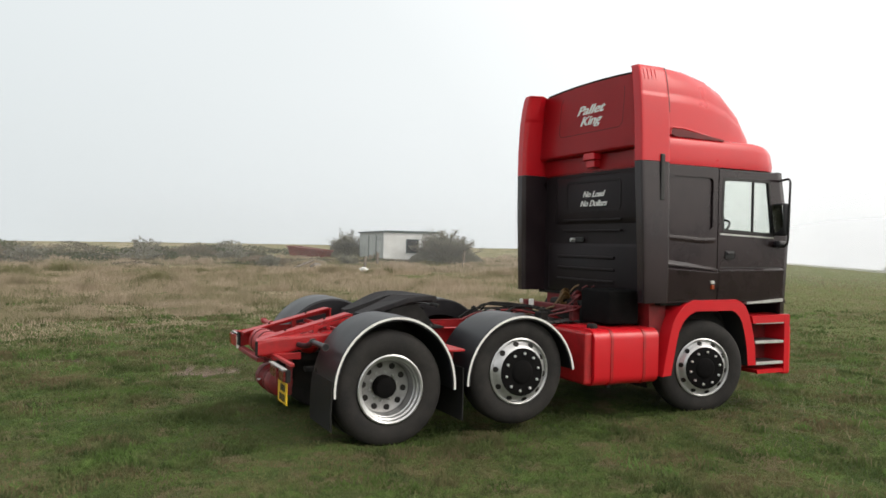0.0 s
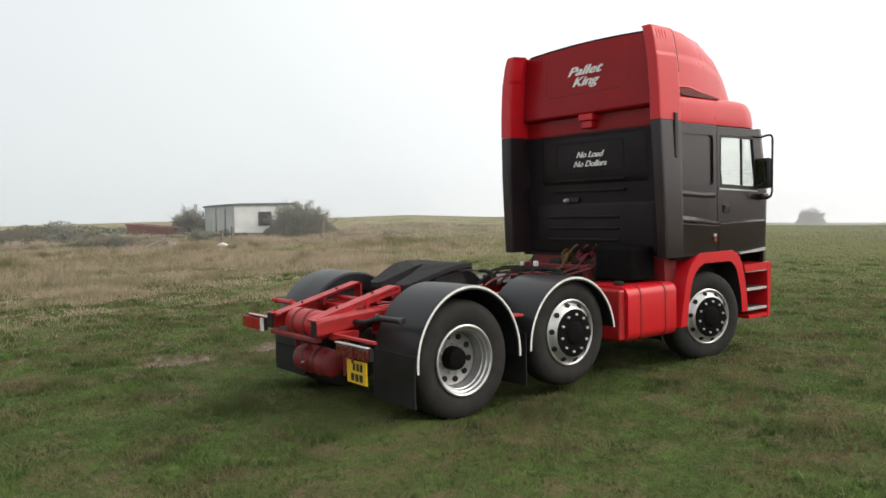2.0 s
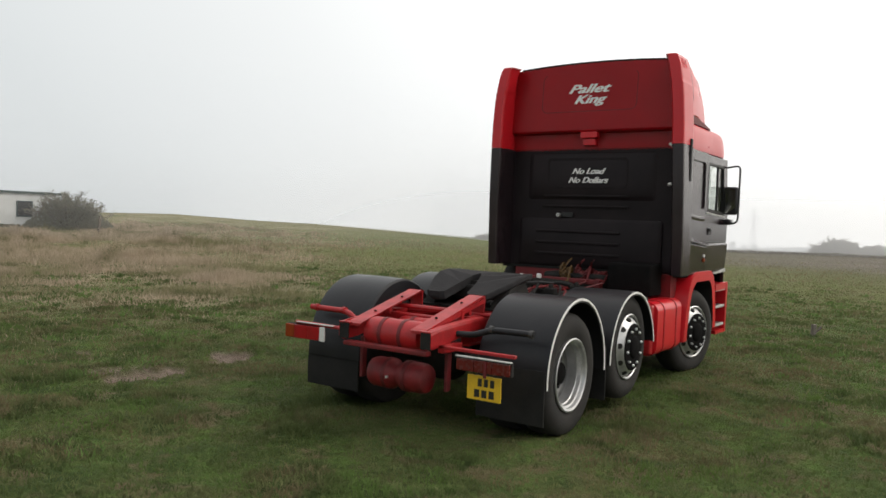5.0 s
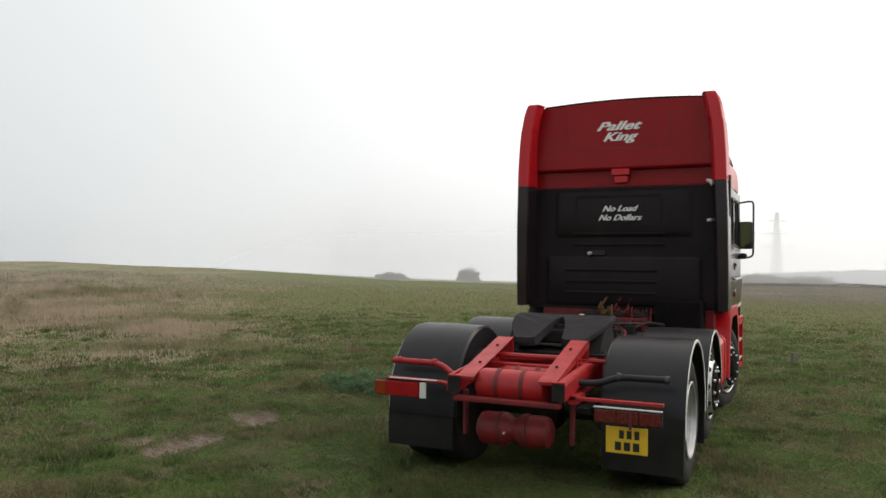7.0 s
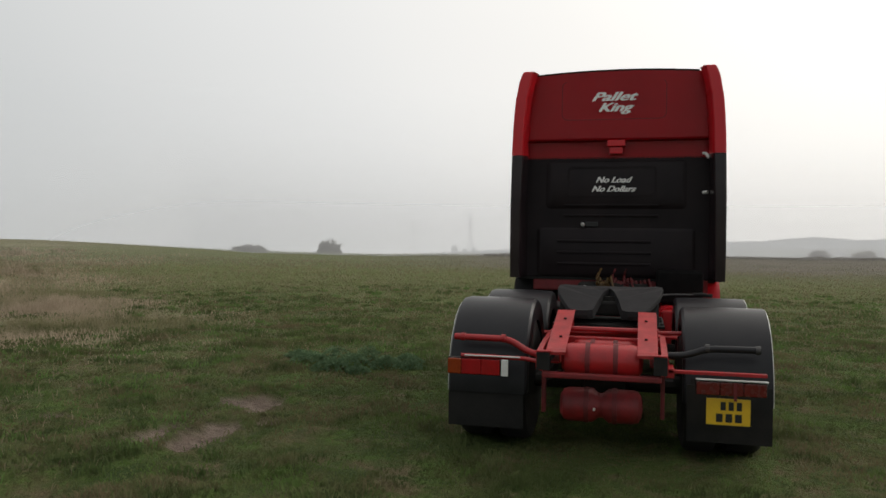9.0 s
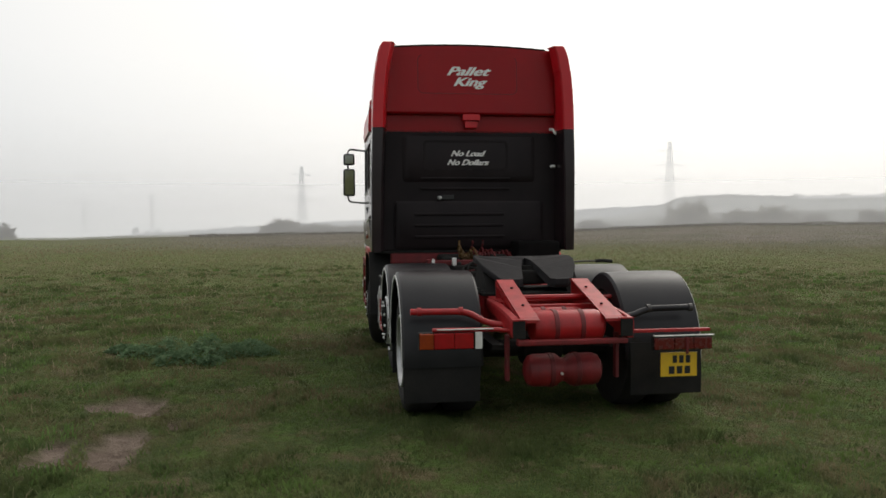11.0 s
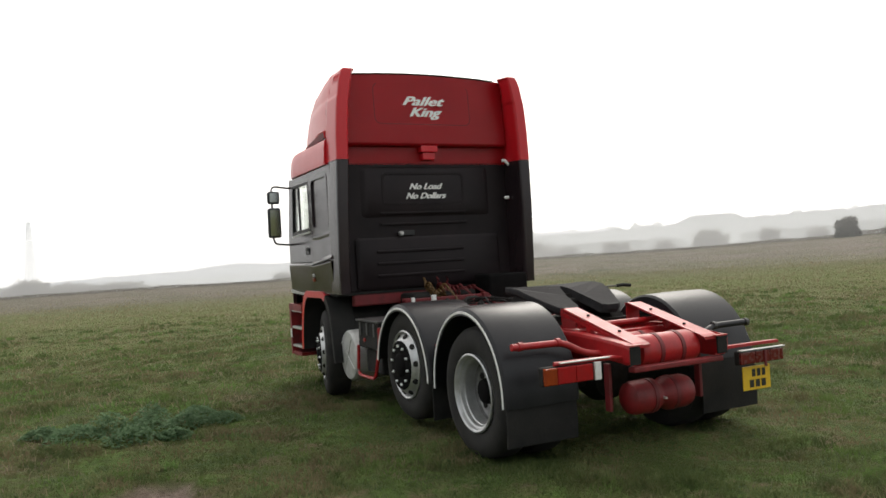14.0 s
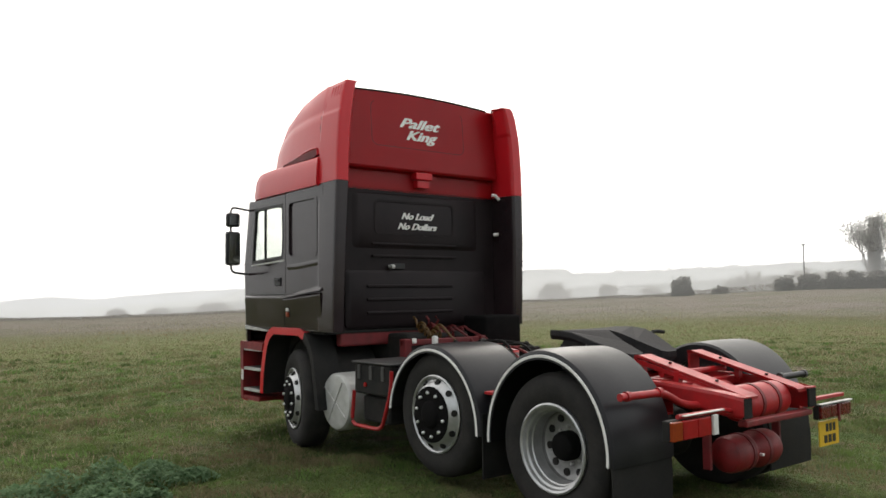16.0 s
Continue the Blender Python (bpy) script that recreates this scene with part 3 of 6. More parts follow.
# ---- grass ----
def blades(name, spots, mat, label, category, parent=None):
    """One sheaf of thin leaning blades. spots: x, y, z, height, width, lean."""
    rng = np.random.default_rng(7)
    s = np.array(spots)
    m = len(s)
    a, t = rng.uniform(0, 2 * np.pi, m), rng.uniform(0, 2 * np.pi, m)
    w, h, ln = s[:, 4] / 2, s[:, 3], s[:, 5] * s[:, 3]
    dx, dy = np.cos(a) * w, np.sin(a) * w
    lx, ly = np.cos(t) * ln, np.sin(t) * ln
    v = np.empty((m, 5, 3))
    v[:, 0] = np.stack([s[:, 0] - dx, s[:, 1] - dy, s[:, 2] - 0.01], 1)
    v[:, 1] = np.stack([s[:, 0] + dx, s[:, 1] + dy, s[:, 2] - 0.01], 1)
    v[:, 2] = np.stack([s[:, 0] + dx * 0.8 + lx * 0.35, s[:, 1] + dy * 0.8 + ly * 0.35, s[:, 2] + h * 0.55], 1)
    v[:, 3] = np.stack([s[:, 0] - dx * 0.8 + lx * 0.35, s[:, 1] - dy * 0.8 + ly * 0.35, s[:, 2] + h * 0.55], 1)
    v[:, 4] = np.stack([s[:, 0] + lx, s[:, 1] + ly, s[:, 2] + h * (1 - 0.3 * s[:, 5])], 1)
    base = np.arange(m)[:, None] * 5
    loops = np.concatenate([base + np.array([[0, 1, 2, 3]]), base + np.array([[3, 2, 4]])], 1).ravel()
    me_ = bpy.data.meshes.new(name)
    me_.vertices.add(m * 5)
    me_.vertices.foreach_set("co", v.ravel())
    me_.loops.add(m * 7)
    me_.loops.foreach_set("vertex_index", loops)
    me_.polygons.add(m * 2)
    starts = (np.arange(m)[:, None] * 7 + np.array([[0, 4]])).ravel()
    me_.polygons.foreach_set("loop_start", starts)
    me_.update(calc_edges=True)
    me_.validate()
    me_.materials.append(mat)
    ob = new(name, me_)
    return tagged(ob, label, category, kind="stuff")


rnd = random.Random(11)
short, hazed_grass, tall = [], [], []
while len(short) + len(hazed_grass) < 430000:
    r = 10 * rnd.random() ** 0.62 if rnd.random() < 0.32 else 10 * math.exp(1.7 * rnd.random())
    a = rnd.uniform(0, 2 * math.pi)
    x, y = r * math.cos(a), r * math.sin(a) - 1.0
    if rnd.random() < smooth_step(15, 36, r):
        continue
    tuft = noise.noise((x * 1.3, y * 1.3, 0.4)) + 0.5 * noise.noise((x * 3.7, y * 3.7, 2.4))
    if rnd.random() > 0.75 + 0.8 * tuft or bareness(x, y) > 0.25 * rnd.random() + 0.1 or heathness(x, y) > rnd.random():
        continue
    under = 0.5 if abs(x) < 0.9 and -1.0 < y < 4.9 else 1.0
    (hazed_grass if rnd.random() < paleness(x, y) else short).append((x, y, lie(x, y), (0.015 + 0.030 * rnd.random() + 0.085 * max(tuft, 0) ** 1.2) * under * (1 + 0.012 * r) * (1 - 0.65 * smooth_step(9, 28, r)), 0.005 + 0.006 * rnd.random() + 0.0011 * r, rnd.uniform(0.4, 1.3)))
tufts, lush = [], []
rt = random.Random(21)
for lot in range(1400):
    r, a = 3.0 + 17 * rt.random() ** 0.8, rt.uniform(0, 2 * math.pi)
    cx, cy = r * math.cos(a), r * math.sin(a)
    if (abs(cx) < 1.6 and -1.5 < cy < 5.5) or bareness(cx, cy) > 0.1:
        continue
    rad = rt.uniform(0.06, 0.22)
    for _k in range(46):
        q, u = rt.uniform(0, 2 * math.pi), rad * rt.random() ** 0.6
        x, y = cx + 1.4 * u * math.cos(q), cy + u * math.sin(q)
        (tufts if lot % 5 < 3 else lush).append((x, y, lie(x, y), rt.uniform(0.03, 0.13) * (1.1 - u / rad * 0.6), 0.010 + 0.0008 * r, rt.uniform(0.3, 1.1)))
stalks = []
while len(stalks) < 60000:
    r, a = 4 + 46 * rt.random() ** 0.8, rt.uniform(0, 2 * math.pi)
    x, y = r * math.cos(a), r * math.sin(a)
    if heathness(x, y) > rt.random() or bareness(x, y) > 0 or rt.random() > 0.55 + 0.9 * noise.noise((x * 0.35, y * 0.35, 15.0)):
        continue
    stalks.append((x, y, lie(x, y), rt.uniform(0.04, 0.11) * (1 + 0.01 * r), 0.004 + 0.0009 * r, rt.uniform(0.3, 1.1)))
blades("dead_stalks", stalks, STALK, "pale dead stalks scattered through the pasture", "grass")
blades("grass_tufts", tufts, TUFT, "dark green coarse grass tufts in the pasture", "grass")
blades("grass_tufts", lush, LUSH, "bright green fresh grass tufts in the pasture", "grass")
blades("grass", short, GRASS, "short worn green pasture grass", "grass")
blades("grass", hazed_grass, GRASS_PALE, "yellow-green pasture grass, paled for distant haze", "grass")
while len(tall) < 180000:
    x, y = rnd.uniform(-52, -5), rnd.uniform(-26, 42)
    d = math.hypot(x, y)
    if rnd.random() > min(1.0, 13.0 / d) or rnd.random() > dryness(x, y) ** 1.2 * (0.60 + 1.5 * noise.noise((x * 0.45, y * 0.45, 8.0))):
        continue
    h = 0.08 + 0.26 * rnd.random() + 0.75 * max(noise.noise((x * 0.55, y * 0.55, 1.0)), 0) * smooth_step(7, 20, d)
    tall.append((x, y, lie(x, y), h * (0.55 + 0.45 * smooth_step(9, 22, d)) * (0.45 + 0.55 * smooth_step(0.1, 0.6, dryness(x, y))), 0.006 + 0.0007 * d, rnd.uniform(0.25, 1.1)))
blades("dry_grass", tall, STRAW, "tall dead straw-coloured grass on rough ground", "grass")


# ---- the lorry ----
lorry = tagged(new("tractor_lorry"), "red and black six-wheeled tractor lorry parked on grass", "lorry")


def wheel(x, y, z, s, kind, steer=0.0):
    """One road wheel. kind: 'drive' is dished, 'steer' has its disc and nuts standing out."""
    R, W = 0.52, 0.29
    xo = 0.0
    tyre = turned([(0.30, -W + 0.03), (0.33, -W + 0.005), (0.42, -W - 0.004), (0.485, -W + 0.012), (0.512, -W + 0.045), (R, -W + 0.08), (R, -0.08), (0.512, -0.045), (0.485, -0.012), (0.42, 0.004), (0.33, -0.005), (0.30, -0.03)], (0, 0, 0), seg=56, caps=False)
    if kind == "drive":
        disc = turned([(0.302, -0.035), (0.312, 0.004), (0.300, 0.010), (0.285, 0.002), (0.278, -0.022), (0.264, -0.030), (0.258, -0.060), (0.250, -0.066), (0.246, -0.125), (0.242, -0.150)], (0, 0, 0), seg=56, caps=False)
        face = turned([(0.242, -0.148), (0.236, -0.172), (0.205, -0.190), (0.12, -0.192), (0.02, -0.192)], (0, 0, 0), seg=56, caps=False)
        cap = turned([(0.104, -0.195), (0.102, -0.12), (0.092, -0.094), (0.066, -0.080), (0.02, -0.076)], (0, 0, 0), seg=28)
        n_nuts, r_nut, x_nut, holes, r_hole, x_hole = 10, 0.128, -0.184, 10, 0.205, -0.186
    else:
        disc = turned([(0.302, -0.035), (0.322, 0.004), (0.310, 0.012), (0.299, 0.004), (0.294, -0.014), (0.284, -0.010), (0.262, 0.020), (0.240, 0.040), (0.222, 0.048), (0.150, 0.050), (0.02, 0.050)], (0, 0, 0), seg=56, caps=False)
        face = None
        cap = turned([(0.230, 0.040), (0.229, 0.052), (0.218, 0.056), (0.115, 0.058), (0.106, 0.070), (0.085, 0.080), (0.02, 0.082)], (0, 0, 0), seg=28)
        n_nuts, r_nut, x_nut, holes, r_hole, x_hole = 10, 0.178, 0.064, 10, 0.270, 0.012
    m = Matrix.Translation((x, y, z)) @ Matrix.Translation((-0.12 * s, 0, 0)) @ Matrix.Rotation(radians(steer), 4, "Z") @ Matrix.Translation((0.12 * s, 0, 0)) @ Matrix.Diagonal((s, 1, 1, 1)) @ Matrix.Rotation(radians(11), 4, "X")
    for bm in filter(None, (tyre, disc, cap, face)):
        bmesh.ops.transform(bm, matrix=m, verts=bm.verts)
    t = part("wheel", tyre, RUBBER, lorry, "black road tyre on a silver steel wheel", smooth=True)
    part("rim", disc, RIM, t, "silver steel rim", smooth=True)
    part("hub", cap, HUB, t, "black hub", smooth=True)
    if face:
        part("disc", face, DISC, t, "wheel disc darkened for the shade in its dish", smooth=True)
    # solid dark discs paint the shade of the vent holes
    for i in range(holes):
        a = 2 * math.pi * (i + 0.5) / holes
        rh = 0.027 if kind == "steer" else 0.028
        hb = turned([(rh, -0.006), (rh, 0.006), (0.01, 0.007)], (0, 0, 0), seg=12)
        if kind == "steer":
            tilt = Matrix.Rotation(a, 4, "X") @ Matrix.Translation((x_hole + 0.003, r_hole, 0)) @ Matrix.Rotation(radians(45), 4, "Z")
        else:
            tilt = Matrix.Rotation(a, 4, "X") @ Matrix.Translation((x_hole, r_hole - 0.008, 0))
        bmesh.ops.transform(hb, matrix=m @ tilt, verts=hb.verts)
        part("vent_hole", hb, DARK, t)
    for i in range(n_nuts):
        a = 2 * math.pi * i / n_nuts
        nb = turned([(0.0135, -0.022), (0.0135, 0.006), (0.009, 0.013), (0.002, 0.013)], (0, 0, 0), seg=6)
        bmesh.ops.transform(nb, matrix=m @ Matrix.Rotation(a, 4, "X") @ Matrix.Translation((x_nut, r_nut, 0)), verts=nb.verts)
        part("wheel_nut", nb, NUT if kind == "steer" else RIM, t)
    return t


for s in (1, -1):
    wheel(1.215 * s, 0.025, 0.50, s, "drive")
    wheel(1.205 * s, 1.358, 0.592, s, "steer")
    wheel(1.190 * s, 3.845, 0.50, s, "steer", -13)
    inner = turned([(0.30, 0.60), (0.42, 0.595), (0.50, 0.62), (0.52, 0.66), (0.52, 0.82), (0.50, 0.86), (0.42, 0.885), (0.30, 0.88)], (0, 0, 0.50), seg=48)
    part("inner_tyre", side_of(inner, s), RUBBER, lorry, smooth=True)
for y, z in ((0.0, 0.50), (1.358, 0.592), (3.83, 0.50)):
    part("axle", turned([(0.02, -0.95), (0.075, -0.95), (0.075, 0.95), (0.02, 0.95)], (0, y, z), seg=16), DARK, lorry)
# unseen gearbox, shaft and springs, added to keep light from under the lorry
part("gearbox", join(box(-0.26, 0.26, 2.5, 3.5, 0.40, 0.92, 0.06), box(-0.34, 0.34, 3.4, 4.75, 0.36, 1.0, 0.08)), DARK, lorry, "dark gearbox and engine mass, unseen, added to block light", smooth=True)
part("propshaft", tube([(0, 0.1, 0.52), (0, 1.35, 0.66), (0, 2.6, 0.66)], 0.06, 12), DARK, lorry, smooth=True)
for s in (1, -1):
    for y0, y1, z in ((-0.55, 0.62, 0.60), (0.80, 1.95, 0.66)):
        part("leaf_spring", loft([[(x * s, y, zz + z) for x, zz in ((0.44, 0.02), (0.53, 0.02), (0.53, -d), (0.44, -d))] for y, d in ((y0, 0.02), (y0 * 0.7 + y1 * 0.3, 0.07), (y0 * 0.5 + y1 * 0.5, 0.10), (y0 * 0.3 + y1 * 0.7, 0.07), (y1, 0.02))]), DARK, lorry)
part("differential", turned([(0.03, -0.22), (0.17, -0.16), (0.21, 0.0), (0.17, 0.16), (0.03, 0.22)], (0, 0.0, 0.50), axis="y", seg=20), DARK, lorry, smooth=True)


def guard(yc, zc, rh, rv, a0, a1, s):
    """A mudguard arc with a turned-down outer lip and a pale edging strip."""
    rings, strip = [], []
    up = 0.0 if s > 0 else 0.034
    for i in range(33):
        a = radians(a0 + (a1 - a0) * i / 32)
        c, sn = math.cos(a), math.sin(a)

        def at(x, k):
            return (x * s, yc + (rh + k) * c, zc + (rv + k) * sn)
        rings.append([at(0.600, -0.15), at(0.60, up - 0.020), at(0.62, up - 0.002), at(0.90, up + 0.006), at(1.19, up + 0.004), at(1.235, up * 0.7 + 0.003), at(1.252, 0.002), at(1.252, -0.035), at(1.240, -0.035), at(1.238, -0.006), at(1.19, up - 0.012), at(0.90, up - 0.010), at(0.62, up - 0.018), at(0.612, -0.15)])
        strip.append([at(1.2525, 0.000), at(1.257, -0.002), at(1.257, -0.019), at(1.2525, -0.021)])
    g = part("mudguard", loft(rings), PLASTIC, lorry, "black plastic mudguard with a white edging strip", smooth=True)
    part("edging_strip", loft(strip), WHITE, g, "white edging strip", smooth=True)
    return g


for s in (1, -1):
    g = guard(0.07, 0.50, 0.585, 0.645, -3, 184, s)
    flap = []
    for i in range(9):
        z = 0.60 - 0.43 * i / 8
        y = -0.506 - 0.020 * math.sin(i / 8 * 2.4)
        flap.append([(0.63 * s, y, z), (1.245 * s, y, z), (1.245 * s, y - 0.014, z), (0.63 * s, y - 0.014, z)])
    part("mudflap", loft(flap), FLAP, lorry, "hanging black rubber mudflap", smooth=True)
    g = guard(1.37, 0.50, 0.60, 0.630, 8, 181, s)
    part("mudflap", box(0.64 * s, 1.23 * s, 0.735, 0.747, 0.17, 0.66), FLAP, lorry)
    part("guard_bracket", join(box(0.45 * s, 1.16 * s, 0.62, 0.79, 0.80, 0.822, 0.004), box(1.02 * s, 1.06 * s, 0.69, 0.72, 0.72, 0.80)), RED_CHASSIS, lorry, "red steel guard bracket")

# chassis
for s in (1, -1):
    rail = join(box(0.355 * s, 0.363 * s, -0.36, 4.95, 0.69, 0.94), box(0.355 * s, 0.43 * s, -0.36, 4.95, 0.69, 0.70), box(0.355 * s, 0.43 * s, -0.36, 4.95, 0.93, 0.94))
    part("chassis_rail", rail, RED_CHASSIS, lorry, "red channel-section chassis rail")
    end_ = [[(x * s, y, z) for x, z in ((0.425, z0), (0.468, z0 + 0.012), (0.475, z0 + 0.03), (0.475, z1 - 0.03), (0.468, z1 - 0.01), (0.425, z1))] for y, z0, z1 in ((-0.99, 0.725, 0.875), (-0.94, 0.722, 0.888), (-0.80, 0.735, 0.905), (-0.58, 0.775, 0.922), (-0.36, 0.80, 0.935), (0.0, 0.83, 0.938))]
    re_ = part("rail_end", loft(end_), RED_CHASSIS, lorry)
    # the rail is solid here; a dark plate paints the shade of its open end
    part("open_end", box(0.372 * s, 0.470 * s, -0.993, -0.975, 0.732, 0.864, 0.004), DARK, re_, "dark plate for the shade in the open rail end")
    part("end_flange", box(0.36 * s, 0.472 * s, -0.996, -0.93, 0.866, 0.876, 0.002), RED_CHASSIS, re_)
    ramp = []
    for y, z in ((-0.97, 0.868), (-0.93, 0.885), (-0.10, 1.105), (-0.06, 1.10)):
        ramp.append([(0.258 * s, y, z), (0.402 * s, y, z), (0.402 * s, y, z - 0.022), (0.270 * s, y, z - 0.022)])
    web = [[(x * s, y, z) for x, z in ((0.392, z1 - 0.02), (0.405, z1 - 0.02), (0.405, z0), (0.392, z0))] for y, z0, z1 in ((-0.95, 0.845, 0.878), (-0.5, 0.945, 0.995), (-0.06, 1.045, 1.10))]
    r_ = part("loading_ramp", join(loft(ramp), loft(web), box(0.27 * s, 0.40 * s, -0.075, -0.06, 0.93, 1.085), box(0.36 * s, 0.41 * s, -0.45, -0.41, 0.90, 1.0)), RED_CHASSIS, lorry, "red sloping steel loading ramp")
    for yy in (-0.70, -0.32):
        part("ramp_bolt", turned([(0.012, 0.0), (0.012, 0.012), (0.004, 0.014)], (0.32 * s, yy, 0.885 + (yy + 0.93) * 0.265), axis="z", seg=8), DARK, r_)
    part("hanger_bracket", box(0.43 * s, 0.46 * s, -0.72, -0.66, 0.36, 0.72, 0.006), RED_DULL, lorry)
for y, z0, z1 in ((-0.985, 0.675, 0.715), (-0.42, 0.86, 0.92), (0.30, 0.72, 0.90), (1.9, 0.72, 0.90), (2.9, 0.72, 0.9)):
    part("cross_member", box(-0.43, 0.43, y, y + 0.07, z0, z1, 0.008), RED_LOW if y < -0.9 else RED_CHASSIS, lorry, "red chassis cross member")
part("cross_tube", tube([(-0.40, -0.30, 0.97), (0.40, -0.30, 0.97)], 0.022), RED_CHASSIS, lorry)
part("cross_tube", tube([(-0.40, -0.16, 0.92), (0.66, -0.16, 0.95)], 0.018), RED_CHASSIS, lorry)


def air_tank(x0, x1, y, z, r, label, mat=RED_CHASSIS, waist=0.0):
    pr = [(0.02, x0), (r * 0.6, x0 + 0.006), (r * 0.9, x0 + 0.03), (r, x0 + 0.07), (r, x1 - 0.07), (r * 0.9, x1 - 0.03), (r * 0.6, x1 - 0.006), (0.02, x1)]
    if waist:
        xm = (x0 + x1) / 2
        pr[4:4] = [(r, xm - 0.06), (r - waist, xm - 0.015), (r - waist, xm + 0.015), (r, xm + 0.06)]
    t = part("air_tank", turned(pr, (0, y, z), seg=36), mat, lorry, label, smooth=True)
    for k in (0.33, 0.67):
        xm = x0 + (x1 - x0) * k
        part("tank_strap", turned([(r + 0.004, xm - 0.018), (r + 0.006, xm - 0.016), (r + 0.006, xm + 0.016), (r + 0.004, xm + 0.018)], (0, y, z), seg=36), RED_DULL, t, smooth=True)
    return t


air_tank(-0.30, 0.30, -0.80, 0.795, 0.125, "red cylindrical air tank with steel straps")
low = air_tank(-0.315, 0.30, -0.72, 0.44, 0.128, "red twin air tank, darkened for the shade under the chassis", RED_LOW, 0.035)
part("drain_valve", turned([(0.010, -0.872), (0.010, -0.845), (0.003, -0.84)], (-0.05, 0, 0.435), axis="y", seg=8), NUT, low)
air_tank(-0.26, 0.26, -0.42, 0.80, 0.10, "red cylindrical air tank between the rails")

# rear lamps, plate and stays
part("lamp_bar", join(tube([(-1.06, -0.90, 0.80), (-0.56, -0.90, 0.795), (-0.44, -0.90, 0.775)], 0.016), box(-0.98, -0.94, -0.90, -0.86, 0.70, 0.80)), RED_CHASSIS, lorry, "red tubular lamp bar")
lamp = part("tail_lamp", box(-1.165, -0.735, -0.915, -0.86, 0.655, 0.785, 0.008), DARK, lorry, "red and amber tail lamp cluster")
part("amber_lens", box(-1.160, -1.055, -0.937, -0.912, 0.662, 0.779, 0.006), LENS_AMBER, lamp, "amber indicator lens")
part("red_lens", box(-1.053, -0.90, -0.937, -0.912, 0.662, 0.779, 0.006), LENS_RED, lamp, "red tail lens")
part("red_lens", box(-0.898, -0.755, -0.937, -0.912, 0.662, 0.779, 0.006), LENS_RED, lamp)
part("marker_plate", box(-0.742, -0.690, -0.945, -0.925, 0.660, 0.785, 0.003), WHITE, lorry, "white marker plate beside the tail lamp")
part("lamp_strip", box(-1.03, -0.60, -0.935, -0.90, 0.800, 0.809, 0.003), ALU, lorry)
part("lamp_bar", join(box(0.46, 1.155, -0.87, -0.83, 0.735, 0.760, 0.004), box(0.46, 0.52, -0.87, -0.60, 0.70, 0.76, 0.004)), RED_CHASSIS, lorry, "red lamp bar over the number plate")
lamp = part("tail_lamp", box(0.665, 1.150, -0.905, -0.86, 0.598, 0.705, 0.008), DARK, lorry, "dark red tail lamp cluster over the number plate")
part("red_lens", box(0.672, 0.83, -0.925, -0.903, 0.605, 0.698, 0.006), LENS_DARK, lamp)
part("red_lens", box(0.833, 0.99, -0.925, -0.903, 0.605, 0.698, 0.006), LENS_DARK, lamp)
part("amber_lens", box(0.993, 1.143, -0.925, -0.903, 0.605, 0.698, 0.006), LENS_DARK, lamp)
part("lamp_strip", box(0.665, 1.155, -0.935, -0.895, 0.708, 0.718, 0.003), ALU, lamp, "pale metal strip")
part("plate_bracket", box(0.925, 0.945, -0.935, -0.922, 0.57, 0.70), RED_DULL, lorry)
np_ = part("number_plate", box(0.745, 1.045, -0.868, -0.858, 0.383, 0.573, 0.003), YELLOW, lorry, "yellow rear number plate, tilted slightly")
for x0, w, z0, h in ((0.83, 0.035, 0.49, 0.06), (0.885, 0.035, 0.49, 0.06), (0.94, 0.035, 0.49, 0.06), (0.80, 0.045, 0.405, 0.06), (0.865, 0.045, 0.405, 0.06), (0.93, 0.045, 0.405, 0.06)):
    part("plate_bar", box(x0 + 0.012, x0 + w + 0.012, -0.8715, -0.8675, z0, z0 + h), INK, np_)
part("guard_stay", tube(rounded([(0.42, -0.62, 0.83), (0.62, -0.58, 0.83), (0.76, -0.56, 0.885), (1.15, -0.56, 0.89)], 0.08), 0.026, 12), PLASTIC, lorry, "black tubular guard stay", smooth=True)
for xx in (0.77, 1.13):
    part("stay_clamp", tube([(xx - 0.016, -0.56, 0.888), (xx + 0.016, -0.56, 0.888)], 0.033, 12), STEEL, lorry)
part("guard_stay", tube(rounded([(-0.42, -0.66, 0.79), (-0.58, -0.60, 0.80), (-0.74, -0.565, 0.895), (-1.19, -0.565, 0.90)], 0.08), 0.026, 12), RED_CHASSIS, lorry, "red tubular guard stay", smooth=True)
for xx in (-0.79, -1.12):
    part("stay_clamp", tube([(xx - 0.016, -0.565, 0.90), (xx + 0.016, -0.565, 0.90)], 0.033, 12), RED_CHASSIS, lorry)

# fifth wheel
half = [(0.0, 0.52), (0.045, 0.44), (0.085, 0.30), (0.125, 0.075), (0.17, 0.05), (0.28, 0.05), (0.33, 0.09), (0.44, 0.36), (0.468, 0.50), (0.468, 0.64), (0.42, 0.79), (0.33, 0.88), (0.20, 0.93), (0.0, 0.945)]


def coupling_height(y):
    """The plate is level in front and droops towards its two rear horns."""
    return 1.272 - 0.185 * smooth_step(0.62, -0.02, y) - 0.02 * smooth_step(0.75, 0.95, y)


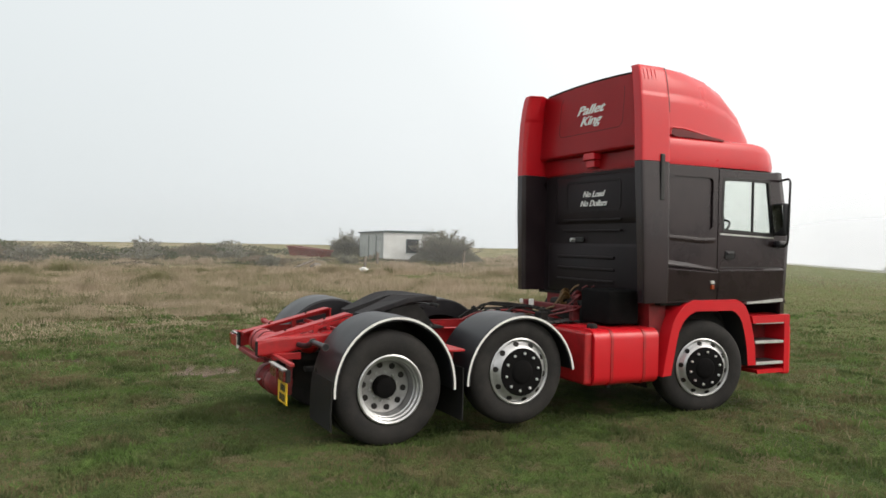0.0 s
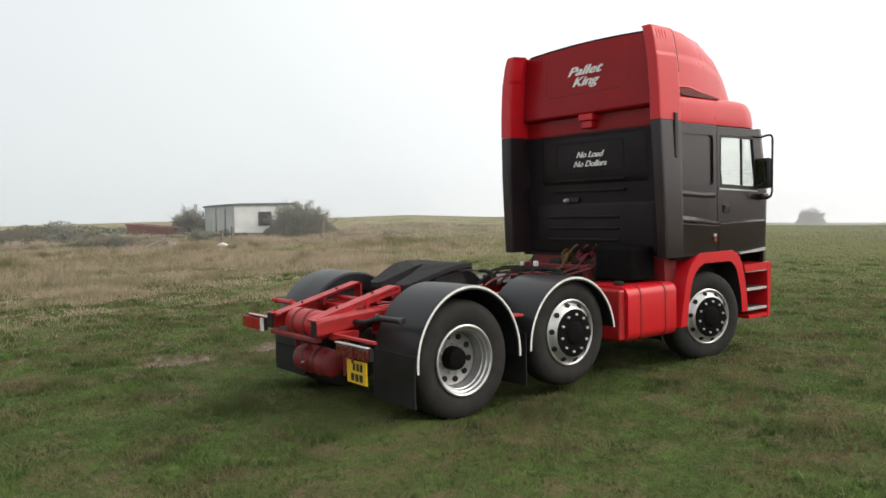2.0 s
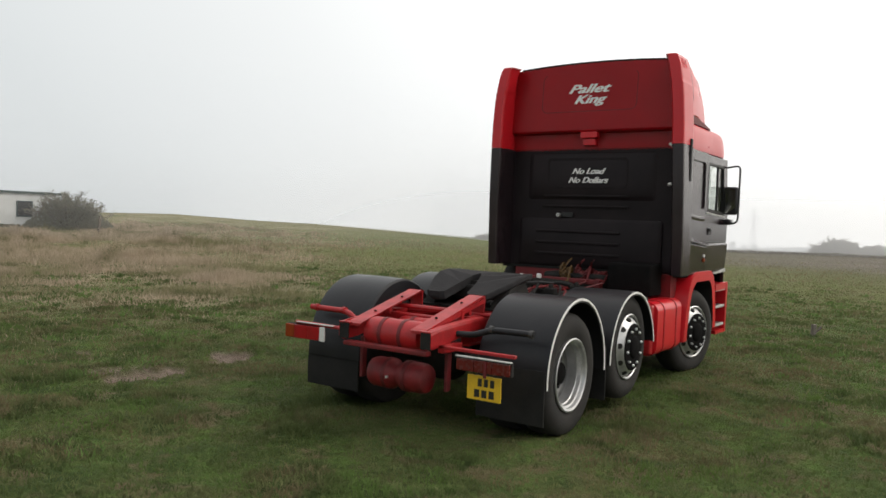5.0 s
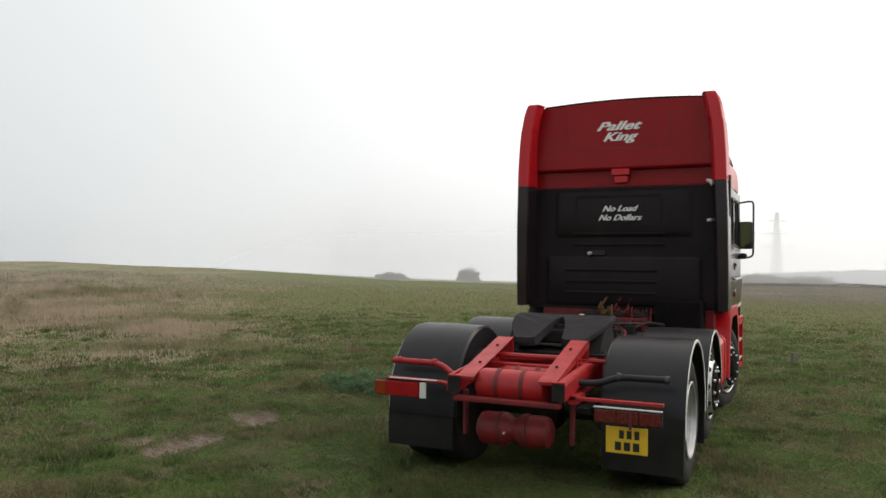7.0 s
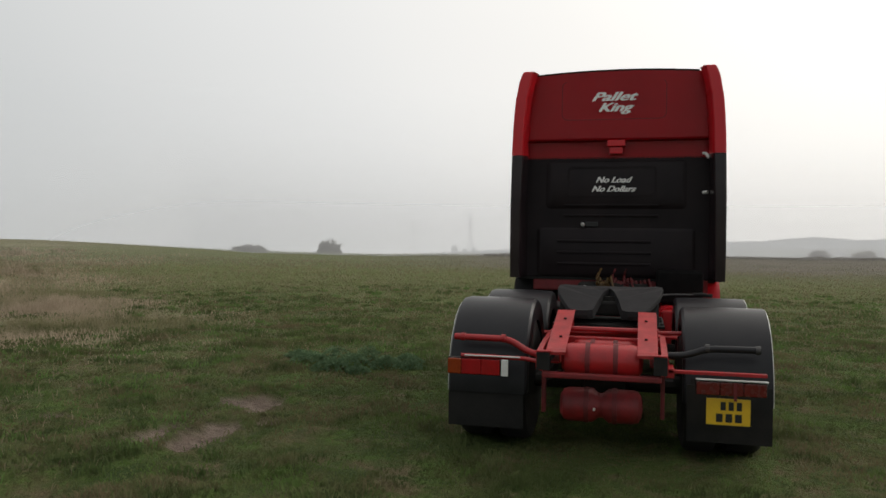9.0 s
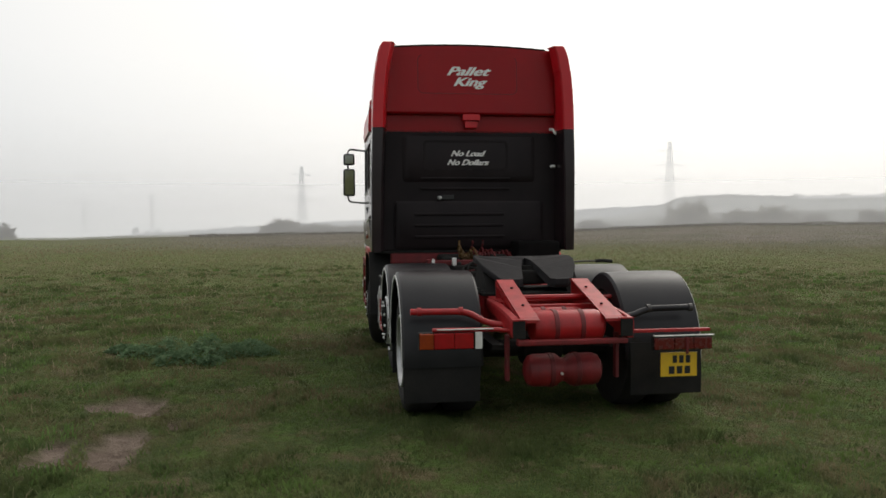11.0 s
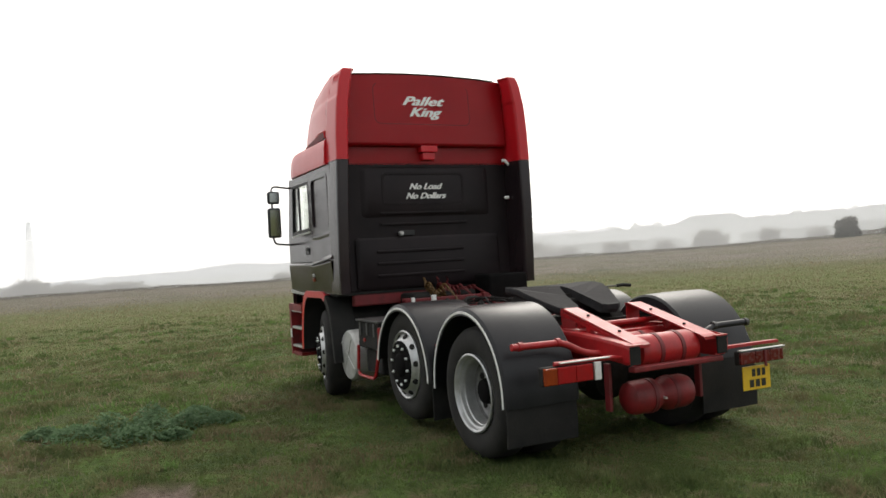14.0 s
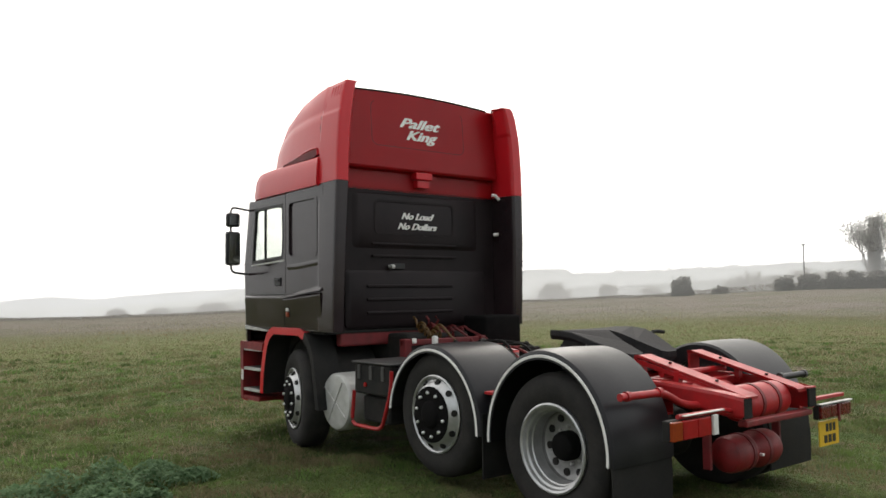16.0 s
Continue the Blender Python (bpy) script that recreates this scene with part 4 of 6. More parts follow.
fw = bmesh.new()
for s in (1, -1):
    rims = [[fw.verts.new((x * s * k, y + dy, coupling_height(y) - dz)) for x, y in half] for k, dy, dz in ((0.985, 0.0, 0.0), (1.0, 0.0, 0.010), (1.0, 0.0, 0.045), (0.93, 0.012, 0.075))]
    top, bot, k = rims[0], rims[-1], len(half)
    for f in ((0, 1, 12, 13), (1, 11, 12), (1, 10, 11), (1, 2, 9, 10), (2, 8, 9), (2, 7, 8), (2, 3, 6, 7), (3, 4, 5, 6)):
        fw.faces.new([top[i] for i in f])
        fw.faces.new([bot[i] for i in f][::-1])
    for upper, under in zip(rims, rims[1:]):
        for i in range(k - 1):
            fw.faces.new((upper[i], upper[i + 1], under[i + 1], under[i]))
bmesh.ops.remove_doubles(fw, verts=fw.verts, dist=1e-4)
bmesh.ops.recalc_face_normals(fw, faces=fw.faces)
fifth = part("fifth_wheel", fw, GREASE, lorry, "greasy black fifth wheel coupling with a slotted plate")
for s in (1, -1):
    leg = [[(x * s, y, z) for x, y in ((0.31, y0), (0.43, y0), (0.43, y1), (0.31, y1))] for z, y0, y1 in ((0.96, 0.18, 0.82), (1.08, 0.28, 0.72), (1.20, 0.40, 0.62))]
    part("pedestal", loft(leg), DARK, fifth)
    for yy in (0.24, 0.50, 0.76):
        part("pedestal_bolt", turned([(0.016, 0.965), (0.016, 0.985), (0.006, 0.988)], (0.455 * s, yy, 0), axis="z", seg=6), STEEL, fifth)
part("mounting_plate", box(-0.48, 0.48, 0.14, 0.90, 0.942, 0.965, 0.004), DARK, fifth)
handle = part("release_handle", tube(rounded([(0.30, 0.56, 1.17), (0.46, 0.60, 1.205), (0.60, 0.625, 1.212), (0.80, 0.63, 1.212)], 0.05), 0.008), STEEL, fifth, "dark steel release handle")
part("grip", tube([(0.735, 0.629, 1.212), (0.80, 0.63, 1.216), (0.90, 0.632, 1.206)], 0.017, 8), DARK, handle, smooth=True)
part("jaw", turned([(0.03, 1.10), (0.13, 1.10), (0.13, 1.19), (0.03, 1.19)], (0, 0.54, 0), axis="z", seg=20), DARK, fifth)
part("spring_beam", box(-0.30, 0.30, 0.36, 0.76, 1.02, 1.15, 0.02), DARK, lorry)

# behind the cab
part("catwalk", join(*[box(-0.42, 0.42, 1.75 + 0.09 * i, 1.82 + 0.09 * i, 0.955, 0.975, 0.003) for i in range(10)]), STEEL, lorry, "dark steel catwalk of narrow slats")
part("engine_cover", box(-0.42, 0.42, 2.85, 4.8, 0.55, 1.18, 0.04), DARK, lorry)
part("gearbox", turned([(0.05, 1.7), (0.16, 1.75), (0.22, 2.3), (0.30, 2.9)], (0, 0, 0.66), axis="y", seg=20), DARK, lorry, smooth=True)
part("propshaft", tube([(0, 0.2, 0.52), (0, 1.75, 0.64)], 0.05), DARK, lorry)
part("air_cleaner", box(0.50, 1.02, 2.66, 3.06, 0.98, 1.345, 0.03, 3), HUB, lorry, "black air cleaner box behind the cab", smooth=True)
part("cab_mount", join(box(-0.62, -0.54, 2.60, 2.70, 0.94, 1.14, 0.01), box(-0.62, 0.44, 2.63, 2.69, 1.07, 1.13, 0.01), box(0.37, 0.44, 2.60, 2.70, 0.94, 1.14, 0.01)), RED_DULL, lorry, "red rear cab mounting frame")
part("white_bottle", box(-0.33, -0.28, 2.50, 2.55, 1.07, 1.165, 0.01), WHITE, lorry, "small white plastic bottle")
part("white_bottle", box(-0.57, -0.535, 2.52, 2.555, 1.10, 1.15, 0.006), WHITE, lorry)
for k, (mat, x, lab) in enumerate(((YELLOW_HOSE, -0.13, "yellow coiled air hose"), (RED_HOSE, 0.04, "red coiled air hose"), (RED_HOSE, 0.17, "red coiled air hose"))):
    pts = [(x - 0.02, 3.10, 1.34), (x - 0.03, 3.04, 1.31)]
    span = (0.16, 0.22, 0.30)[k]
    for i in range(150):
        a, u = 2 * math.pi * i / 12, i / 149
        pts.append((x - 0.06 + span * u + 0.016 * math.sin(a * 0.5), 2.92 + 0.06 * k - 0.10 * u + 0.062 * math.cos(a), 1.235 - 0.02 * k + 0.062 * math.sin(a) - (0.10 - 0.03 * k) * math.sin(math.pi * u) - 0.03 * u))
    part("air_hose", tube(pts + [(x + span, 2.62, 1.10), (x, 2.3, 0.98)], 0.013, 6), mat, lorry, lab, smooth=True)

# pipes and valves on the chassis behind the cab
rp = random.Random(17)
for k in range(9):
    x0, x1 = rp.uniform(-0.38, 0.38), rp.uniform(-0.38, 0.38)
    zz = 1.0 + 0.03 * (k % 4)
    pts = [(x0, 1.42 + 0.05 * k, 0.97), (x0, 1.60 + 0.04 * k, zz + 0.05), ((x0 + x1) / 2, 2.05, zz + 0.09 * rp.random()), (x1, 2.35, zz + 0.02), (x1, 2.62, 0.98)]
    part("air_pipe", tube(rounded(pts, 0.12), 0.012, 6), RED_LOW if k % 4 == 0 else DARK, lorry, "thin dark air pipe", smooth=True)
for x, y, w, h in ((-0.24, 1.62, 0.07, 0.09), (0.18, 1.70, 0.06, 0.10), (0.02, 1.86, 0.09, 0.07), (-0.30, 2.2, 0.06, 0.12), (0.30, 2.28, 0.07, 0.10)):
    part("valve_block", join(box(x - w, x + w, y - 0.05, y + 0.05, 0.94, 0.97 + h, 0.012), turned([(0.028, 0.96 + h), (0.028, 1.0 + h), (0.012, 1.015 + h), (0.002, 1.015 + h)], (x, y, 0), axis="z", seg=12)), DARK, lorry, "grimy black air valve")
# fuel tank
ft = plate_xz(round_rect(0.52, 1.235, 0.375, 0.955, 0.10, 5), 2.32, 3.15)
tank = part("fuel_tank", ft, RED, lorry, "red fuel tank with two bands", smooth=True)
for y in (2.54, 2.96):
    part("tank_band", plate_xz(round_rect(0.515, 1.242, 0.368, 0.962, 0.105, 5), y - 0.016, y + 0.016), RED_CHASSIS, tank, smooth=True)
part("filler_cap", turned([(0.055, 0.95), (0.055, 0.985), (0.042, 1.0), (0.01, 1.002)], (1.02, 2.44, 0), axis="z", seg=20), DARK, tank, "black filler cap", smooth=True)
part("tank_step", box(0.55, 1.20, 2.22, 2.32, 0.40, 0.93, 0.02), RED_CHASSIS, lorry)
part("tank_drain", turned([(0.02, 0.34), (0.02, 0.38), (0.005, 0.38)], (1.1, 2.6, 0), axis="z", seg=10), STEEL, tank)

# nearside: drum, battery box, tube guard
drum = part("drum", turned([(0.02, -1.165), (0.20, -1.165), (0.262, -1.157), (0.280, -1.135), (0.283, -1.115), (0.283, -0.50), (0.02, -0.50)], (0, 3.04, 0.535), seg=44), ALU, lorry, "dull silver drum with a crossed end plate", smooth=True)
for a in (35, 125):
    rb = box(-1.172, -1.163, -0.24, 0.24, -0.007, 0.007, 0.002)
    bmesh.ops.rotate(rb, cent=(0, 0, 0), matrix=Matrix.Rotation(radians(a), 3, "X"), verts=rb.verts)
    bmesh.ops.translate(rb, vec=(0, 3.04, 0.535), verts=rb.verts)
    part("end_rib", rb, ALU, drum)
bbx = part("battery_box", box(-1.16, -0.50, 2.06, 2.68, 0.66, 0.945, 0.02), DARK, lorry, "black battery box with dark catches")
for y in (2.18, 2.38, 2.58):
    part("catch", box(-1.175, -1.155, y - 0.025, y + 0.025, 0.80, 0.93, 0.006), STEEL, bbx)
part("box_lid", box(-1.18, -0.48, 2.04, 2.70, 0.945, 0.965, 0.008), STEEL, bbx)
part("reflector", turned([(0.02, -1.172), (0.022, -1.160), (0.022, -1.155)], (0, 2.48, 0.75), seg=14), LENS_RED, bbx)
part("tube_guard", tube(rounded([(-1.16, 2.68, 0.68), (-1.16, 2.73, 0.36), (-1.16, 2.22, 0.36), (-1.16, 2.06, 0.72), (-1.16, 2.05, 0.90)], 0.09), 0.018, 8), RED_CHASSIS, lorry, "red tubular side guard", smooth=True)
part("lower_box", box(-1.10, -0.52, 2.16, 2.62, 0.40, 0.64, 0.02), DARK, lorry)

# ---- cab ----
ROOF_Z, SILL_Z = 2.705, 1.225
for s in (1, -1):
    sl = frame_yz([(3.13, SILL_Z), (3.55, SILL_Z), (3.94, SILL_Z), (3.94, 1.9), (3.94, ROOF_Z), (3.55, ROOF_Z), (3.13, ROOF_Z), (3.13, 1.9)],
                  [(3.28, 2.02), (3.55, 2.01), (3.88, 2.0), (3.88, 2.2), (3.86, 2.60), (3.55, 2.60), (3.26, 2.60), (3.26, 2.3)], 1.200 * s, 1.240 * s)
    sp = part("sleeper_side", sl, BLACK, lorry, "black sleeper side panel with a blanked window")
    part("window_blank", plate_yz([(3.25, 1.99), (3.90, 1.98), (3.90, 2.62), (3.24, 2.62)], 1.196 * s, 1.222 * s), BLACK, sp, "flush black window blank")
    part("window_bead", frame_yz(round_rect(3.245, 3.895, 1.985, 2.615, 0.06, 4), round_rect(3.275, 3.865, 2.015, 2.585, 0.05, 4), 1.225 * s, 1.2445 * s), BLACK, sp)
    part("shoulder_swoosh", loft([[(x * s, y, z + dz) for x, dz in ((1.237, 0.035), (1.246, 0.010), (1.246, -0.010), (1.237, -0.05))] for y, z in ((3.20, 1.93), (3.45, 1.915), (3.70, 1.90), (3.90, 1.905))]), BLACK, sp, smooth=True)
    part("panel_crease", loft([[(1.236 * s, y, z0), (1.276 * s, y, z1), (1.276 * s, y, z1 - 0.01), (1.236 * s, y, z1 - 0.03)] for y, z0, z1 in ((3.13, 1.70, 1.645), (3.45, 1.665, 1.62), (3.93, 1.60, 1.575))]), BLACK, sp)
    lowbulge = [[(x * s, y, z) for y, z in ((3.14, zl), (3.94, zr))] for x, zl, zr in ((1.238, 1.635, 1.585), (1.272, 1.600, 1.55), (1.2725, 1.59, 1.54), (1.243, 1.25, 1.25), (1.238, 1.235, 1.235))]
    part("lower_panel", loft(lowbulge, closed=False, cap=False), BLACK, sp)
    dr = frame_yz([(3.955, SILL_Z), (4.4, SILL_Z), (4.97, SILL_Z), (5.0, 1.95), (4.86, ROOF_Z - 0.01), (4.4, ROOF_Z - 0.01), (3.955, ROOF_Z - 0.01), (3.955, 1.9)],
                  [(4.02, 2.0), (4.4, 1.985), (4.80, 1.965), (4.80, 2.05), (4.72, 2.60), (4.4, 2.605), (4.01, 2.60), (4.00, 2.2)], 1.196 * s, 1.238 * s)
    dr = part("door", dr, BLACK, lorry, "black cab door with a silver window line")
    opening = [(4.02, 2.0), (4.4, 1.985), (4.80, 1.965), (4.80, 2.05), (4.72, 2.60), (4.4, 2.605), (4.01, 2.60), (4.00, 2.2)]
    part("window_seal", frame_yz(opening, [(4.39 + (y - 4.39) * 0.93, 2.30 + (z - 2.30) * 0.90) for y, z in opening], 1.206 * s, 1.2405 * s), INK, dr, "black rubber window seal")
    gp = part("door_glass", plate_yz([(3.99, 1.96), (4.82, 1.94), (4.74, 2.62), (3.98, 2.62)], 1.214 * s, 1.219 * s), GLASS, dr, "clear door glass")
    gp.visible_shadow = False
    part("glass_divider", box(1.206 * s, 1.232 * s, 4.475, 4.495, 1.97, 2.605, 0.003), INK, dr)
    part("window_ledge", plate_yz([(3.98, 1.985), (4.80, 1.955), (4.80, 1.940), (3.98, 1.965)], 1.238 * s, 1.247 * s), ALU, dr, "dull silver window ledge")
    part("door_handle", join(box(1.238 * s, 1.247 * s, 4.06, 4.20, 1.70, 1.79, 0.01), box(1.245 * s, 1.262 * s, 4.08, 4.18, 1.745, 1.775, 0.006)), PLASTIC, dr, "black door handle")
    part("door_groove", box(1.236 * s, 1.2405 * s, 3.99, 4.93, 1.600, 1.612), INK, dr)
    skin = [[(x * s, y, z) for y, z in ((3.965, zl), (4.955, zl + 0.012))] for x, zl in ((1.236, 1.594), (1.262, 1.572), (1.2625, 1.562), (1.241, 1.25), (1.236, 1.238))]
    part("door_skirt", loft(skin, closed=False, cap=False), BLACK, dr)
    part("door_sill", plate_yz([(4.40, 1.215), (4.97, 1.255), (4.97, 1.215), (4.40, 1.195)], 1.20 * s, 1.25 * s, 0.004), ALU, dr, "pale sill edge")
    mk = part("marker_lamp", box(1.252 * s, 1.274 * s, 3.83, 3.885, 1.425, 1.460, 0.006), ALU, lorry, "small pale and amber side marker lamp")
    part("amber_lens", box(1.248 * s, 1.274 * s, 3.84, 3.885, 1.365, 1.415, 0.008), LENS_AMBER, mk)
    # corner post between door and windscreen
    post = [[(x * s, y, z) for x, y in ((1.238, yb), (1.215, yb + 0.09), (1.13, yb + 0.15), (1.08, yb + 0.13), (1.16, yb + 0.04), (1.19, yb))] for z, yb in ((1.0, 4.93), (1.95, 4.985), (ROOF_Z, 4.845))]
    part("corner_post", loft(post), BLACK, lorry, smooth=True)

fl = [[(x, y, z) for x, y in ((-1.14, yf - 0.01), (-0.9, yf + 0.04), (0.0, yf + 0.06), (0.9, yf + 0.04), (1.14, yf - 0.01), (1.12, yf - 0.06), (-1.12, yf - 0.06))] for z, yf in ((0.95, 5.08), (1.40, 5.13), (1.93, 5.13))]
part("front_panel", loft(fl), BLACK, lorry, "black front panel", smooth=True)
ws = [[(x, y, z) for x, y in ((-1.12, yf), (-0.8, yf + 0.05), (0.0, yf + 0.07), (0.8, yf + 0.05), (1.12, yf))] for z, yf in ((1.93, 5.11), (2.68, 4.96))]
wsb = part("windscreen", loft(ws, closed=False, cap=False), GLASS, lorry, "clear curved windscreen")
wsb.visible_shadow = False
part("cab_floor", box(-1.19, 1.19, 3.2, 5.08, 1.19, 1.225), DARK, lorry)
part("headlining", box(-1.19, 1.19, 3.26, 4.92, 2.66, 2.70), SEAT, lorry)
part("dashboard", box(-1.1, 1.1, 4.72, 5.05, 1.60, 1.97, 0.06), DASH, lorry, "dark plastic dashboard", smooth=True)
part("bunk", box(-1.15, 1.15, 3.27, 3.80, 1.3, 1.78, 0.05), SEAT, lorry)
for x in (0.55, -0.55):
    part("seat", join(box(x - 0.25, x + 0.25, 3.98, 4.46, 1.52, 1.66, 0.05), box(x - 0.24, x + 0.24, 3.90, 4.03, 1.62, 2.18, 0.05), box(x - 0.13, x + 0.13, 3.90, 3.99, 2.2, 2.38, 0.04), box(x - 0.15, x + 0.15, 4.05, 4.4, 1.22, 1.52)), SEAT, lorry, "dark cloth cab seat", smooth=True)
rings = []
for i in range(33):
    a = 2 * math.pi * i / 32
    rings.append([(0.55 + (0.235 + 0.014 * math.cos(k * math.pi / 4)) * math.cos(a), (0.235 + 0.014 * math.cos(k * math.pi / 4)) * math.sin(a), 0.014 * math.sin(k * math.pi / 4)) for k in range(8)])
sw = join(loft(rings, cap=False), tube([(0.32, 0, 0), (0.78, 0, 0)], 0.014), tube([(0.55, -0.23, 0), (0.55, 0, -0.01)], 0.014), tube([(0.55, 0, 0), (0.55, 0.05, -0.35)], 0.03))
bmesh.ops.rotate(sw, cent=(0.55, 0, 0), matrix=Matrix.Rotation(radians(35), 3, "X"), verts=sw.verts)
bmesh.ops.translate(sw, vec=(0, 4.52, 2.03), verts=sw.verts)
part("steering_wheel", sw, INK, lorry, "black steering wheel", smooth=True)

# rear wall of the cab
rear = part("cab_rear", box(-1.13, 1.13, 3.215, 3.27, SILL_Z, ROOF_Z + 0.03, 0.012), BLACK_REAR, lorry, "black ribbed rear cab wall")
pn = [[(x, y, z) for x, z in round_rect(-0.80 - k, 0.80 + k, 2.13 - k, 2.66 + k * 0.3, 0.05, 4)] for y, k in ((3.216, 0.05), (3.196, 0.0))]
part("raised_panel", loft(pn), BLACK_REAR, rear, smooth=True)
rr_ = round_rect(-0.585, 0.50, 2.235, 2.61, 0.06, 4)
ri_ = round_rect(-0.560, 0.475, 2.260, 2.585, 0.05, 4)
bd = bmesh.new()
lp = [[bd.verts.new((x, y, z)) for x, z in loop] for y, loop in ((3.197, rr_), (3.190, rr_), (3.190, ri_), (3.197, ri_))]
for a, c in zip(lp, lp[1:]):
    for i in range(len(rr_)):
        j = (i + 1) % len(rr_)
        bd.faces.new((a[i], a[j], c[j], c[i]))
part("panel_bead", bd, BLACK_REAR, rear)
for z, x0, x1 in ((2.13, -0.62, 0.52), (2.00, -0.62, 0.52)):
    part("rib", box(x0, x1, 3.178, 3.20, z - 0.012, z + 0.012, 0.006), BLACK_REAR, rear)
lowbox = [[(x, y, z) for x, z in round_rect(-0.95 + k, 0.95 - k, 1.245 + k, 1.845 - k, 0.05, 4)] for y, k in ((3.22, 0.0), (3.190, 0.0), (3.172, 0.03))]
lbx = part("lower_panel", loft(lowbox), BLACK_REAR, rear, smooth=True)
for z in (1.68, 1.54, 1.40):
    part("rib", box(-0.70, 0.44, 3.150, 3.178, z - 0.016, z + 0.016, 0.010), BLACK_REAR, lbx)
part("catch_knob", turned([(0.006, 3.125), (0.022, 3.130), (0.026, 3.150), (0.026, 3.20)], (-0.385, 0, 1.885), axis="y", seg=18), ALU, rear, "dull silver round catch knob", smooth=True)
# black box on the wall, painting the shade of the catch recess
part("catch_recess", box(-0.36, -0.20, 3.180, 3.20, 1.86, 1.92, 0.006), INK, rear)
lettering("lettering", "No Load", -0.012, 3.1915, 2.408, 0.100, PALE, lorry, "white painted slogan", width=0.44)
lettering("lettering", "No Dollars", -0.015, 3.1915, 2.296, 0.100, PALE, lorry, "white painted slogan", width=0.53)

# fins
def fin_ring(z, xo, yr, th):
    return [(xo - 0.004, 3.222, z), (xo, 3.214, z), (xo, 3.19, z), (xo, yr + 0.04, z), (xo - 0.001, yr + 0.016, z), (xo - 0.006, yr + 0.004, z), (xo - 0.018, yr, z), (xo - 0.04, yr, z), (xo - th + 0.045, yr, z), (xo - th + 0.02, yr, z), (xo - th, yr + 0.02, z), (xo - th - 0.005, yr + 0.06, z), (xo - th - 0.035, yr + 0.16, z), (1.08, 3.225, z), (xo - 0.05, 3.225, z)]


FIN_LOW = ((SILL_Z, 1.252, 2.905, 0.13), (1.6, 1.255, 2.893, 0.13), (2.2, 1.250, 2.868, 0.14), (2.718, 1.236, 2.852, 0.145))
FIN_TOP = ((2.722, 1.237, 2.851, 0.145), (2.74, 1.236, 2.851, 0.145), (3.0, 1.229, 2.850, 0.145), (3.25, 1.213, 2.850, 0.145), (3.40, 1.1985, 2.852, 0.145), (3.424, 1.196, 2.853, 0.145), (3.432, 1.1895, 2.853, 0.145), (3.46, 1.186, 2.854, 0.145), (3.60, 1.163, 2.860, 0.145), (3.69, 1.136, 2.866, 0.14), (3.73, 1.116, 2.870, 0.13), (3.738, 1.110, 2.872, 0.145), (3.745, 1.098, 2.878, 0.13))
for s in (1, -1):
    wide = 0.028 if s > 0 else 0.0
    f = part("side_fin", loft([[(x * s + wide, y, z) for x, y, z in fin_ring(*q)] for q in FIN_LOW]), BLACK, lorry, "black air deflector fin behind the cab", smooth=True)
    part("fin_rail", box(1.19 * s, 1.235 * s, 2.95, 3.14, SILL_Z - 0.006, SILL_Z + 0.012), INK, f)
    part("side_fin", loft([[(x * s + wide, y, z) for x, y, z in fin_ring(*q)] for q in FIN_TOP]), RED, lorry, "red air deflector fin, upper part", smooth=True)
# white rods painted in for bright sky showing between fin and cab
for bent in ([(1.02, 3.12, 2.745), (1.055, 3.10, 2.742), (1.085, 3.06, 2.685)], [(1.03, 3.11, 2.275), (1.08, 3.08, 2.281)]):
    part("bracket", tube(bent, 0.019, 8), WHITE, lorry, "small white rod standing for sky through the fin gap")
for s in (1, -1):
    wide = 0.028 if s > 0 else 0.0
    part("fin_seam", loft([[((xo + d) * s + wide, y, z) for d, y in ((-0.03, 3.222), (-0.001, 3.222), (-0.001, 3.230), (-0.03, 3.230))] for z, xo, _, _ in FIN_TOP if z > 3.05]), INK, lorry)
    for k in range(4):
        part("fin_flute", tube([((1.1655 - 0.0012 * k) * s + wide, 2.915 + 0.052 * k, 3.585), (1.150 * s + wide, 2.916 + 0.052 * k, 3.645), (1.134 * s + wide, 2.918 + 0.052 * k, 3.695)], 0.0055, 6), RED, lorry, smooth=True)
part("intake_strip", box(1.255, 1.285, 3.09, 3.145, 2.31, 2.80, 0.01), INK, lorry, "black vertical strip beside the fin")

# red upper works
roof = []
for z, w, y0, y1 in ((ROOF_Z + 0.002, 1.238, 3.215, 4.87), (2.76, 1.243, 3.215, 4.88), (2.90, 1.236, 3.215, 4.85), (2.965, 1.226, 3.215, 4.80), (2.995, 1.212, 3.215, 4.76), (3.012, 1.18, 3.215, 4.70), (3.022, 1.10, 3.215, 4.60)):
    q = [(w, y0), (w, y1 - 0.35), (w - 0.015, y1 - 0.18), (w - 0.08, y1 - 0.04), (w - 0.22, y1 + 0.05), (0.5, y1 + 0.11)]
    ring = q + [(-x, y) for x, y in q[::-1]]
    roof.append([(x + (0.028 if x > 0.9 else 0.0), y, z) for x, y in ring])
part("cab_roof", loft(roof), RED, lorry, "red painted cab roof", smooth=True)
defl = []
